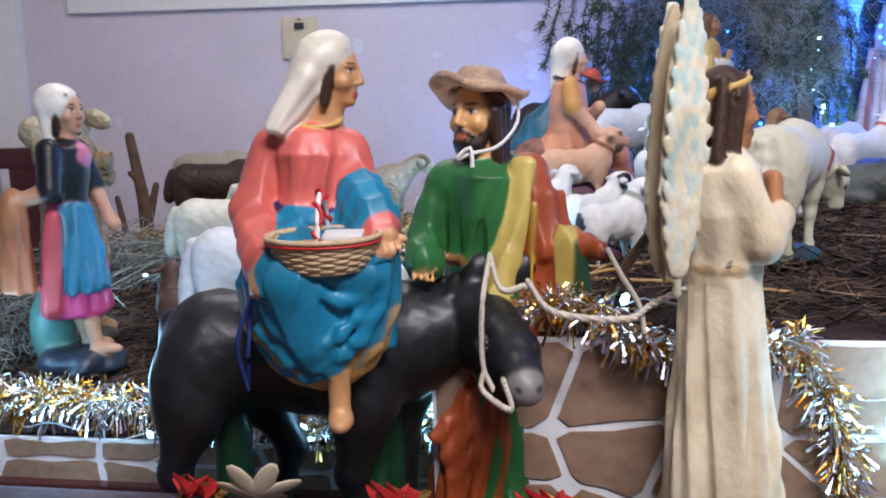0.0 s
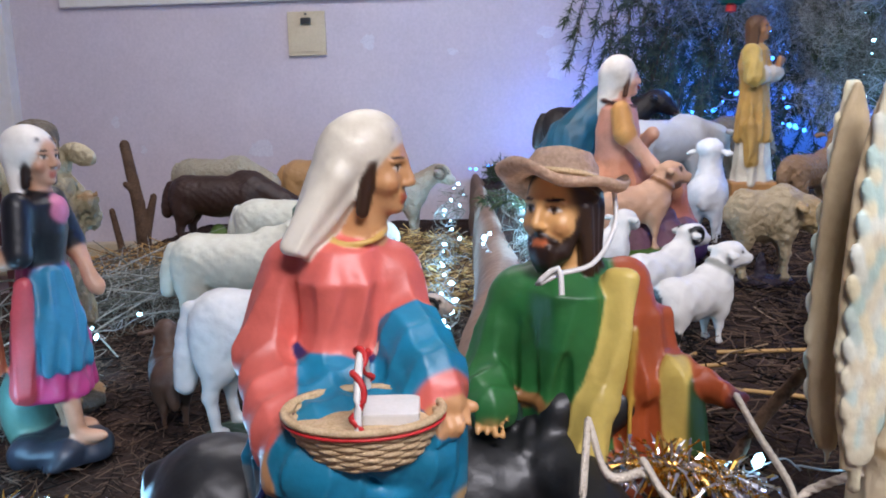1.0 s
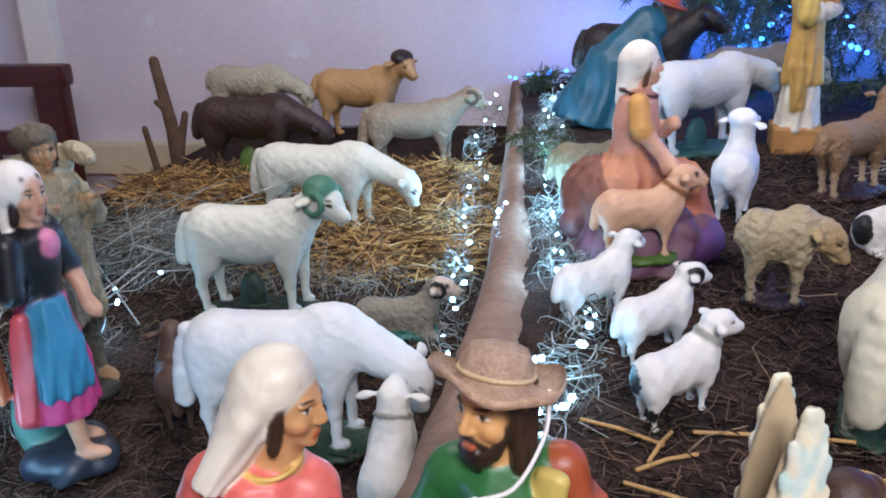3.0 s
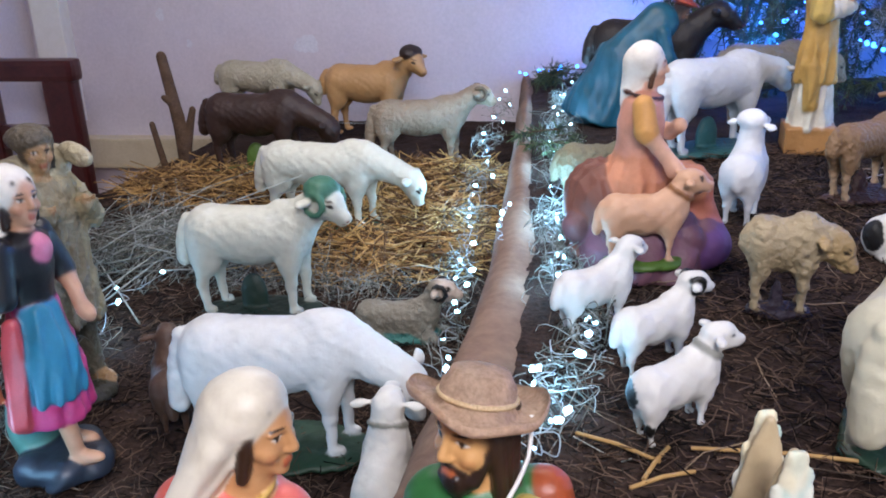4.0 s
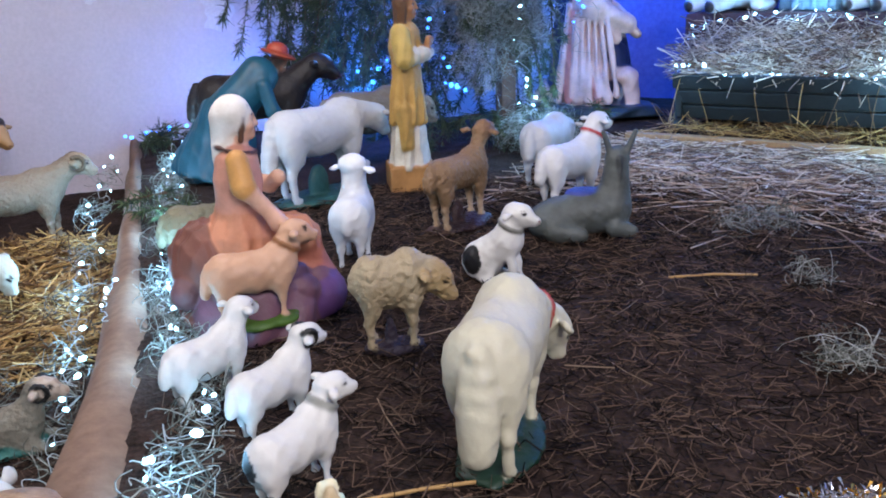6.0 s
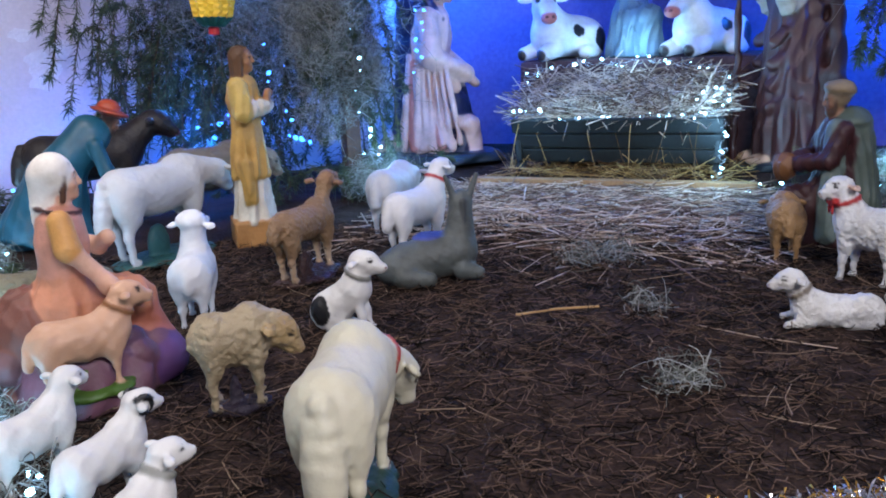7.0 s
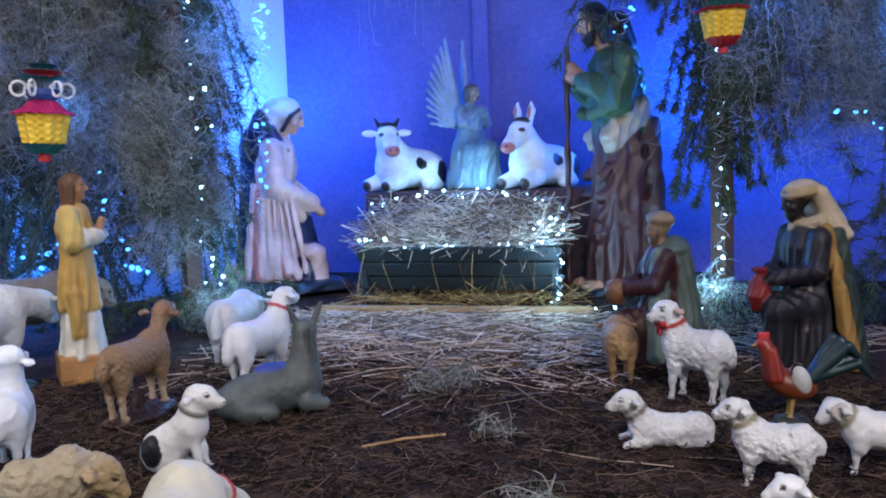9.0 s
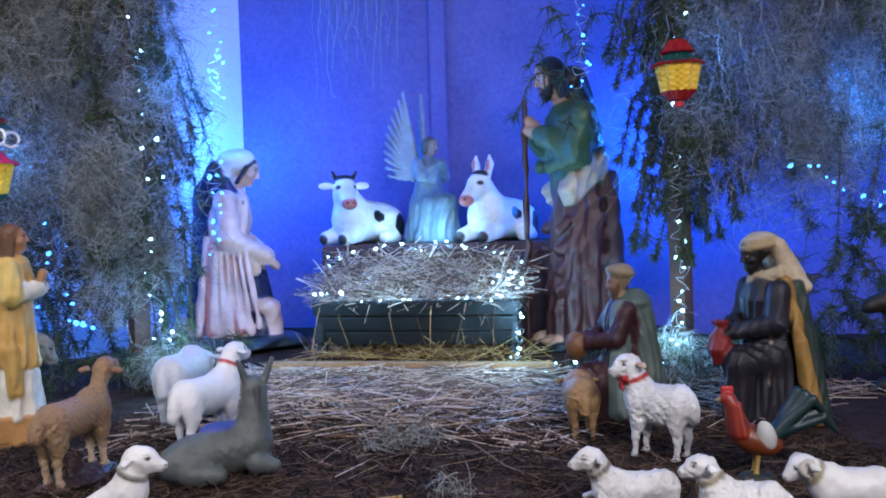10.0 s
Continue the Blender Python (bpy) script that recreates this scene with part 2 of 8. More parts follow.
# ---- clay: painted plaster figures as one skin ----
class Clay:
    def __init__(self):
        self.parts, self.dots, self.tints = [], [], []
        self.drape, self.curl = None, None

    def add(self, f, lo, hi, k, col):
        self.parts.append((f, np.array(lo) - k, np.array(hi) + k, k, col))

    def cap(self, a, b, r1, r2, col, k=0.012):
        a, b = np.array(a, float), np.array(b, float)
        ab = b - a
        q = max(ab @ ab, 1e-9)

        def f(p):
            t = np.clip((p - a) @ ab / q, 0, 1)
            return np.linalg.norm(p - a - t[:, None] * ab, axis=1) - (r1 + (r2 - r1) * t)
        r = max(r1, r2)
        self.add(f, np.minimum(a, b) - r, np.maximum(a, b) + r, k, col)

    def ell(self, c, r, col, rot=(0, 0, 0), k=0.012):
        c, r = np.array(c, float), np.array(r, float)
        R = np.array(Euler([radians(x) for x in rot]).to_matrix())

        def f(p):
            q = (p - c) @ R
            k0, k1 = np.linalg.norm(q / r, axis=1), np.linalg.norm(q / r ** 2, axis=1)
            return k0 * (k0 - 1) / (k1 + 1e-6)
        self.add(f, c - r.max(), c + r.max(), k, col)

    def block(self, c, half, col, rot=(0, 0, 0), k=0.006, r=0.006):
        c, half = np.array(c, float), np.array(half, float)
        R = np.array(Euler([radians(x) for x in rot]).to_matrix())

        def f(p):
            q = np.abs((p - c) @ R) - half + r
            return np.linalg.norm(np.maximum(q, 0), axis=1) + np.minimum(q.max(axis=1), 0) - r
        m = np.linalg.norm(half)
        self.add(f, c - m, c + m, k, col)

    def ring(self, c, R, r, col, rot=(0, 0, 0), k=0.003):
        c = np.array(c, float)
        Q = np.array(Euler([radians(x) for x in rot]).to_matrix())

        def f(p):
            q = (p - c) @ Q
            return np.hypot(np.hypot(q[:, 0], q[:, 1]) - R, q[:, 2]) - r
        self.add(f, c - R - r, c + R + r, k, col)

    def loft(self, a, b, prof, col, folds=(0, 0.0, 0.0), k=0.012, shift=()):
        """A draped tube from a to b; prof: (share, half width across, half width fore and aft); folds: count, depth, twist."""
        a, b = np.array(a, float), np.array(b, float)
        ax = b - a
        L = np.linalg.norm(ax)
        ax /= L
        e1 = np.cross(ax, (1.0, 0, 0) if abs(ax[2]) > 0.7 else (0, 0, 1.0))
        e1 /= np.linalg.norm(e1)
        e2 = np.cross(e1, ax)
        ts, r1, r2 = (np.array(v, float) for v in zip(*prof))
        n, amp, tw = folds

        def f(p):
            q = p - a
            t = q @ ax
            u = np.clip(t / L, 0, 1)
            x, y = q @ e1, q @ e2
            if len(shift):
                x = x - np.interp(u, ts, shift)
            A, B = np.interp(u, ts, r1), np.interp(u, ts, r2)
            if n:
                th = np.arctan2(y / B, x / A)
                deep = amp * (0.35 + 0.95 * (1 - u))
                w = 1 + deep * (np.sin(n * th + tw * u + 1.6 * np.sin(2 * th + 2.5 * u)) + 0.5 * np.sin((2 * n - 3) * th - 2 * tw * u + 2.0 * np.sin(th)))
                A, B = A * w, B * w
            rr = np.sqrt((x / A) ** 2 + (y / B) ** 2)
            d = (rr - 1) * np.minimum(A, B)
            e = np.abs(t - L / 2) - L / 2
            rnd = min(0.02, 0.35 * min(r1.min(), r2.min()))
            return np.maximum(d, e) + np.maximum(rnd - np.abs(d - e), 0) ** 2 / (4 * rnd)
        m = max(r1.max(), r2.max()) * (1 + 2 * amp)
        self.add(f, np.minimum(a, b) - m, np.maximum(a, b) + m, k, col)

    def dot(self, c, r, col):
        self.dots.append((np.array(c, float), r, col, len(self.parts)))

    def carve(self, c, r, rot=(0, 0, 0), k=0.006):
        """A smooth hollow."""
        self.ell(c, r, None, rot, k)

    def tint(self, c, r, col, f, l, u):
        """A painted mark, an ellipsoid in the frame f, l, u."""
        self.tints.append((np.array(c, float), np.array(r, float), col, np.stack([f, l, u], 1), len(self.parts)))

    def mesh(self, name, h, mat):
        lo = np.min([p[1] for p in self.parts], axis=0) - 2 * h
        hi = np.max([p[2] for p in self.parts], axis=0) + 2 * h
        lo[2] = -2 * h
        n = np.ceil((hi - lo) / h).astype(int) + 1
        D = np.full(n, 1.0, np.float32)
        g = [lo[i] + h * np.arange(n[i]) for i in range(3)]
        for f, a, b, k, col in self.parts:
            i0 = np.maximum(((a - lo) / h).astype(int) - 2, 0)
            i1 = np.minimum(((b - lo) / h).astype(int) + 3, n)
            if (i1 <= i0).any():
                continue
            s = tuple(slice(p, q) for p, q in zip(i0, i1))
            X, Y, Z = np.meshgrid(*(g[i][s[i]] for i in range(3)), indexing="ij")
            d = f(np.stack([X.ravel(), Y.ravel(), Z.ravel()], 1)).reshape(X.shape).astype(np.float32)
            old = D[s]
            if col is None:
                w = np.clip(0.5 - 0.5 * (old + d) / k, 0, 1)
                D[s] = old * (1 - w) - d * w + k * w * (1 - w)
                continue
            w = np.clip(0.5 + 0.5 * (old - d) / k, 0, 1)
            D[s] = old * (1 - w) + d * w - k * w * (1 - w)
        if self.drape or self.curl:
            X, Y, Z = (v.astype(np.float32) for v in np.meshgrid(*g, indexing="ij", sparse=True))
        if self.drape:
            z0, z1, amp, f = self.drape
            w = np.clip((Z - z0) / 0.03, 0, 1) * np.clip((z1 - Z) / 0.03, 0, 1)
            r1 = 1 - np.abs(np.sin(f * (0.8 * X + 0.5 * Y) + 2.4 * np.sin(8 * Z + 9 * X) + 1.4 * np.sin(15 * Z - 11 * Y)))
            r2 = 1 - np.abs(np.sin(f * (0.85 * Y - 0.4 * X) + 2.4 * np.sin(7 * Z - 8 * Y + 1)))
            D = D - amp * w * (r1 + r2 - 0.75)
        if self.curl:
            amp, f = self.curl
            wx, wy, wz = X + 0.008 * np.sin(60 * Y + 40 * Z), Y + 0.008 * np.sin(55 * Z + 30 * X), Z + 0.008 * np.sin(50 * X - 45 * Y)
            D = D - amp * (np.sin(f * wx) * np.sin(f * wy + 1) * np.sin(f * wz) + 0.5 * np.sin(0.53 * f * wx + 2) * np.sin(0.6 * f * wy) * np.sin(0.5 * f * wz + 1))
        D = np.maximum(D, -g[2][None, None, :].astype(np.float32) + 0 * D)
        D[0], D[-1], D[:, 0], D[:, -1], D[:, :, 0], D[:, :, -1] = 1, 1, 1, 1, 1, 1
        ins = D < 0
        c = np.zeros(n - 1, np.int8)
        for x in (0, 1):
            for y in (0, 1):
                for z in (0, 1):
                    c += ins[x:n[0] - 1 + x, y:n[1] - 1 + y, z:n[2] - 1 + z]
        act = np.argwhere((c > 0) & (c < 8))
        idx = np.full(n - 1, -1, np.int64)
        idx[tuple(act.T)] = np.arange(len(act))
        corner = np.array([(x, y, z) for x in (0, 1) for y in (0, 1) for z in (0, 1)])
        V = np.stack([D[tuple((act + o).T)] for o in corner], 1)
        acc, cnt = np.zeros((len(act), 3)), np.zeros(len(act))
        for i in range(8):
            for j in range(i + 1, 8):
                if np.abs(corner[i] - corner[j]).sum() == 1:
                    m = (V[:, i] < 0) != (V[:, j] < 0)
                    t = np.where(m, V[:, i] / np.where(m, V[:, i] - V[:, j], 1), 0)
                    acc += np.where(m[:, None], corner[i] + t[:, None] * (corner[j] - corner[i]), 0)
                    cnt += m
        P = lo + h * (act + acc / cnt[:, None])
        faces = []
        for ax in range(3):
            a, b = [np.eye(3, dtype=int)[(ax + k) % 3] for k in (1, 2)]
            sl0 = [slice(1, -1)] * 3
            sl0[ax] = slice(0, -1)
            sl1 = [slice(1, -1)] * 3
            sl1[ax] = slice(1, None)
            e = ins[tuple(sl0)] != ins[tuple(sl1)]
            q = np.argwhere(e)
            flip = ins[tuple(sl0)][tuple(q.T)]
            off = np.ones(3, int)
            off[ax] = 0
            q = q + off
            quad = np.stack([idx[tuple((q - a - b).T)], idx[tuple((q - b).T)], idx[tuple(q.T)], idx[tuple((q - a).T)]], 1)
            quad[~flip] = quad[~flip][:, ::-1]
            faces.append(quad)
        F = np.vstack(faces)
        best, owner = np.full(len(P), -1.0), np.zeros(len(P), int)
        weight, colour = np.full(len(P), 1e-60), np.zeros((len(P), 4))
        colour[:, 3] = 1
        for rank, (f, a, b, k, col) in enumerate(self.parts):
            if col is None:
                continue
            near = np.flatnonzero(((P > a - 0.01) & (P < b + 0.01)).all(1))
            if not len(near):
                continue
            w = np.exp(-np.clip(f(P[near]) + 0.01, -0.03, 0.03) / (0.22 * h))
            weight[near] += w
            lead = near[w > best[near]]
            owner[lead] = rank
            best[near] = np.maximum(best[near], w)
            colour[near, :3] += w[:, None] * np.array(col)
        colour[:, :3] /= weight[:, None]
        for p, r, col, upto in self.dots:
            colour[(np.linalg.norm(P - p, axis=1) < r) & (owner < upto), :3] = col
        for p, r, col, axes, upto in self.tints:
            near = np.flatnonzero((np.abs(P - p).max(axis=1) < 1.2 * r.max()) & (owner < upto))
            q = np.linalg.norm((P[near] - p) @ axes / r, axis=1)
            w = np.clip((1.15 - q) / 0.3, 0, 1)[:, None]
            colour[near, :3] = colour[near, :3] * (1 - w) + np.array(col) * w
        me = bpy.data.meshes.new(name)
        me.from_pydata(P.tolist(), [], F.tolist())
        me.polygons.foreach_set("use_smooth", [True] * len(me.polygons))
        layer = me.color_attributes.new("paint", "FLOAT_COLOR", "POINT")
        layer.data.foreach_set("color", colour.astype(np.float32).ravel())
        me.materials.append(M[mat])
        return me

    def place(self, name, h, mat, m, label, category, group="", drape=None, curl=None):
        self.drape, self.curl = drape, curl
        ob = new(name, self.mesh(name, h, mat))
        ob.matrix_world = m
        return tagged(ob, label, category, group)


# ---- the setting ----
def flat(name, points, z0, z1, mat, label):
    ob = part(name, prism_bm(points, z0, z1), mat, None)
    return tagged(ob, label, kind="structure")


def wall(name, a, b, z0, z1, thick, mat, label):
    """An upright slab; its seen face runs from a to b, with the thickness to the left of that way."""
    a, b = Vector(a), Vector(b)
    n = Vector((-(b - a).y, (b - a).x)).normalized() * thick
    return flat(name, [a, b, b + n, a + n], z0, z1, mat, label)


RIDGE = [(0.215, 1.62), (0.205, 2.36), (0.11, 2.92), (-0.04, 3.87), (-0.20, 4.90), (-0.28, 5.36)]


def ground_sheet(name, inside, x0, x1, y0, y1, z, mat, label, rise=0.013, step=0.025):
    """A gently uneven deck."""
    xs, ys = np.arange(x0, x1 + step / 2, step), np.arange(y0, y1 + step / 2, step)
    verts, faces, ids = [], [], {}
    for i, x in enumerate(xs):
        for j, y in enumerate(ys):
            ids[i, j] = len(verts)
            verts.append((x, y, z + rise * (noise.noise((x * 2.2, y * 2.2, z)) - 0.3) + rise * 0.55 * noise.noise((x * 11, y * 11, z)) + rise * 0.4 * noise.noise((x * 27, y * 27, z))))
    for i in range(len(xs) - 1):
        for j in range(len(ys) - 1):
            if inside(xs[i] + step / 2, ys[j] + step / 2):
                faces.append((ids[i, j], ids[i + 1, j], ids[i + 1, j + 1], ids[i, j + 1]))
    return tagged(mesh_object(name, verts, faces, mat, smooth=True), label, kind="structure")


RX, RY = [p[0] for p in RIDGE], [p[1] for p in RIDGE]
FX, FY = (0.2, 0.88, 1.12, 1.9, 3.2, 5.4), (1.45, 1.45, 1.70, 1.60, 1.30, 1.2)
ground_sheet("ground_upper", lambda x, y: x > np.interp(y, RY, RX) - 0.02 and y > np.interp(x, FX, FY) - 0.01, -0.4, 5.4, 1.2, 6.2, 0.0, M["earth"], "dark brown coir matting laid as earth")
ground_sheet("ground_lower", lambda x, y: np.interp(y, RY, RX) + 0.02 > x > -1.84 and y > 1.62, -1.9, 0.4, 1.6, 5.6, LOW, M["earth"], "dark brown coir matting on the lower deck")
flat("deck_upper", [(0.23, 1.47), (0.88, 1.46), (1.12, 1.71), (1.9, 1.61), (3.2, 1.31), (5.4, 1.21), (5.4, 6.2), (-0.24, 6.2), (-0.17, 4.9), (-0.01, 3.87), (0.14, 2.92), (0.23, 2.36)], -1.0, -0.025, M["cloth"], "cloth-covered deck under the matting")
flat("deck_lower", [(-1.80, 1.63), (0.2, 1.63), (0.19, 2.36), (0.09, 2.92), (-0.06, 3.87), (-0.22, 4.9), (-0.3, 5.9), (-1.80, 5.9)], -1.0, LOW - 0.025, M["cloth"], "cloth-covered lower deck under the matting")
flat("step_front", [(-3.2, 0.95), (5.4, 0.95), (5.4, 1.44), (0.21, 1.44), (0.21, 1.62), (-3.2, 1.62)], -1.0, PIT, M["drape"], "dark draped step before the decks")
flat("hall_floor", [(-3.4, -2.6), (5.6, -2.6), (5.6, 6.4), (-3.4, 6.4)], -1.1, -1.0, M["stone"], "plain hall floor")
flat("ceiling", [(-3.4, -2.6), (5.6, -2.6), (5.6, 6.4), (-3.4, 6.4)], CEIL, CEIL + 0.1, M["white"], "plain pale ceiling")
WA, WB = Vector((-3.2, 5.05)), Vector((2.35, 5.71))
wall("wall_north", WA, WB, -1.0, CEIL, 0.2, M["wall"], "lilac-grey painted plaster wall with flaking patches")
wall("wall_west", (-3.15, -2.5), (-3.15, 5.06), -1.0, CEIL, 0.2, M["wall"], "lilac-grey painted plaster wall")
SU, SN, SO = Vector((0.743, -0.669)), Vector((0.669, 0.743)), Vector((2.43, 4.03))
BA, BB = SO + SN * 1.2 - SU * 1.36, SO + SN * 1.2 + SU * 2.6
wall("wall_stable", BA, BB, -1.0, CEIL, 0.2, M["blueback"], "violet backcloth wall behind the stable")
wall("wall_east", (BB.x - 0.02, BB.y + 0.1), (BB.x - 0.02, -2.5), -1.0, CEIL, 0.2, M["wall"], "plain side wall")
wall("wall_south", (5.3, -2.5), (-3.2, -2.5), -1.0, CEIL, 0.2, M["wall"], "plain wall behind")


def on_north(x, z, out=0.0):
    t = (x - WA.x) / (WB.x - WA.x)
    p = WA.lerp(WB, t)
    n = Vector(((WB - WA).y, -(WB - WA).x)).normalized() * out
    return Matrix.Translation((p.x + n.x, p.y + n.y, z)) @ pose(0, 0, 0, 0, 0, math.degrees(math.atan2((WB - WA).y, (WB - WA).x)))


# retaining ridge between the decks
rv, rf = [], []
for (x, y), w in zip(RIDGE, (0.16, 0.145, 0.10, 0.075, 0.06, 0.05)):
    for dx, z in ((0.03, -0.06), (0.0, 0.012), (-w * 0.5, 0.02), (-w, -0.02), (-w - 0.02, LOW - 0.04)):
        rv.append((x + dx, y, z))
for i in range(len(RIDGE) - 1):
    for j in range(4):
        a = i * 5 + j
        rf.append((a, a + 1, a + 6, a + 5))
ridge = tagged(mesh_object("retaining_ridge", rv, rf, M["cloth"], smooth=True), "brown cloth-covered retaining edge between the decks", kind="structure")
sub = ridge.modifiers.new("smooth", "SUBSURF")
sub.levels = sub.render_levels = 2
crumple = bpy.data.textures.new("crumple", "CLOUDS")
crumple.noise_scale = 0.12
disp = ridge.modifiers.new("crumple", "DISPLACE")
disp.texture, disp.strength, disp.mid_level = crumple, 0.035, 0.5

# wall fittings
plate = empty("switch_board", on_north(-1.22, 0.82, 0.0))
part("back_box", box_bm((-0.105, -0.03, -0.12), (0.105, 0.0, 0.12)), M["ivory"], plate)
part("cover", box_bm((-0.09, -0.036, -0.10), (0.09, -0.031, 0.03)), M["ivory"], plate)
part("switch", box_bm((-0.028, -0.05, 0.05), (0.028, -0.031, 0.085)), M["black"], plate, "black switch rocker")
part("screw", box_bm((-0.006, -0.042, 0.10), (0.006, -0.031, 0.11), 0.002), M["black"], plate)
tagged(plate, "yellowed ivory switch board on the plaster wall", "switch board")
molding = tagged(part("trim", box_bm((-1.4, -0.05, -0.03), (1.45, 0, 0.05), 0.01), M["white"], None), "off-white picture rail on the wall", kind="structure")
molding.matrix_world = on_north(-1.2, 1.03)
molding2 = tagged(part("trim", box_bm((-1.38, -0.06, 0.0), (1.43, 0, 0.3), 0.01), M["ivory"], None), "pale board above the rail", kind="structure")
molding2.matrix_world = on_north(-1.2, 1.082)
dado = tagged(part("wall_ledge", box_bm((-0.75, -0.10, -0.18), (0.85, 0, 0.0), 0.012), M["ivory"], None), "projecting plaster ledge at the foot of the wall", kind="structure")
dado.matrix_world = on_north(-2.4, -0.33)


def flake(x, z, r, seed, squash=1.0):
    """A patch where the paint has come off."""
    g = random.Random(seed)
    bm = bmesh.new()
    n = 22
    ph = g.random() * 6
    ring = [bm.verts.new((r * (1 + 0.25 * math.sin(3 * a + ph) + g.uniform(-0.22, 0.22)) * math.cos(a), -0.0025, r * squash * (1 + g.uniform(-0.2, 0.2)) * math.sin(a))) for a in (2 * math.pi * i / n for i in range(n))]
    bm.faces.new(ring)
    ob = part("bare_patch", bm, M["flake"], None, "bare white plaster patch in the paint")
    ob.matrix_world = on_north(x, z)
    ob["kind"] = "structure"


for i, (x, z, r, q) in enumerate([(-0.88, 0.765, 0.037, 1.1), (-0.42, 0.70, 0.028, 0.7), (0.10, 0.79, 0.05, 0.6), (0.17, 0.62, 0.075, 1.2), (0.27, 0.72, 0.05, 0.9), (-1.52, 0.19, 0.07, 0.7), (-2.35, 0.36, 0.022, 1.6), (-2.2, 0.20, 0.018, 1.4)]):
    flake(x, z, r, i, q)

# maroon pew end by the wall
pew = empty("pew", pose(-2.42, 4.35, LOW, 0, 0, 6))
part("end_panel", box_bm((-0.10, -0.04, -0.76), (0.06, 0.04, 0.44), 0.02), M["maroon"], pew)
part("far_upright", box_bm((-0.52, -0.04, -0.76), (-0.38, 0.04, 0.38), 0.02), M["maroon"], pew)
part("top_rail", box_bm((-0.60, -0.05, 0.36), (0.08, 0.05, 0.47), 0.03), M["maroon"], pew)
for z in (-0.55, 0.02):
    part("rail", box_bm((-0.38, -0.03, z), (-0.10, 0.03, z + 0.12), 0.01), M["maroon"], pew)
tagged(pew, "dark maroon varnished wooden pew beside the wall", "pew")
jamb = tagged(part("trim", box_bm((-0.09, -0.1, 0), (0.09, 0, 2.0), 0.01), M["white"], None), "white painted door jamb", kind="structure")
jamb.matrix_world = on_north(-2.98, LOW)

# stable: posts, ledge, manger, shelf
def stable(u, n, z=0.0):
    p = SO + SU * u + SN * n
    return Matrix.Translation((p.x, p.y, z)) @ pose(0, 0, 0, 0, 0, -42)


ledge = tagged(part("stable_ledge", box_bm((-0.62, 0, -0.02), (0.62, 0.06, 0.055), 0.006), M["wood"], None), "rough timber board along the stable's front", kind="structure")
ledge.matrix_world = stable(0, 0)
inner = tagged(part("stable_floor", box_bm((-1.2, 0.06, -0.02), (1.3, 1.2, 0.04), 0.004), M["earth"], None), "dark earth floor of the stable", kind="structure")
inner.matrix_world = stable(0, 0)
shelf = tagged(part("draped_shelf", box_bm((-0.62, 0.0, 0.0), (0.62, 0.45, 0.50), 0.03), M["drape"], None), "dark plum cloth-draped box behind the manger", "stand")
shelf.matrix_world = stable(0.06, 0.62, 0.04)
pipe = tagged(part("trim", box_bm((-0.045, -0.05, 0), (0.045, 0, 2.3), 0.02), M["blueback"], None), "painted upright on the back wall", kind="structure")
pipe.matrix_world = stable(-0.02, 1.2, 0)
for x, y, lean in ((1.46, 4.60, 1.5), (3.37, 3.34, -1.0)):
    post = empty("stable_post", pose(x, y, 0, lean, 0, 10))
    part("post", box_bm((-0.035, -0.035, 0), (0.035, 0.035, 2.25), 0.008), M["postwood"], post)
    tagged(post, "plain sawn timber post wrapped in greenery", "post", "stable posts")

manger = empty("manger", stable(0.02, 0.10, 0.04))
for y, lean in ((0.0, -1), (0.45, 1)):
    for i in range(3):
        z0 = 0.075 + 0.068 * i
        bm = box_bm((-0.46 + 0.012 * (2 - i), -0.013, 0), (0.46 - 0.012 * (2 - i), 0.013, 0.064), 0.008)
        board = part("side_board", bm, M["manger"], manger)
        board.matrix_basis = pose(0, y + lean * (0.022 * i - 0.045), z0, 16 * lean * -1, 0, 0)
for x in (-0.45, 0.42):
    part("end_board", box_bm((x, 0.0, 0.08), (x + 0.03, 0.45, 0.27), 0.01), M["manger"], manger)
    for s in (-1, 1):
        leg = part("leg", box_bm((-0.02, -0.02, -0.17), (0.02, 0.02, 0.16), 0.008), M["manger"], manger)
        leg.matrix_basis = pose(x + 0.015, 0.225 + 0.10 * s, 0.165, 38 * s, 0, 0)
part("bed", box_bm((-0.42, 0.03, 0.11), (0.42, 0.42, 0.24), 0.03), M["dullstraw"], manger)
tagged(manger, "dark green wooden manger heaped with hay", "manger")


# ---- painted plaster figures ----
W = hexa
WHITE, CREAM, BLACK = W("e9e6dc"), W("e2d5b8"), W("0d0c0c")


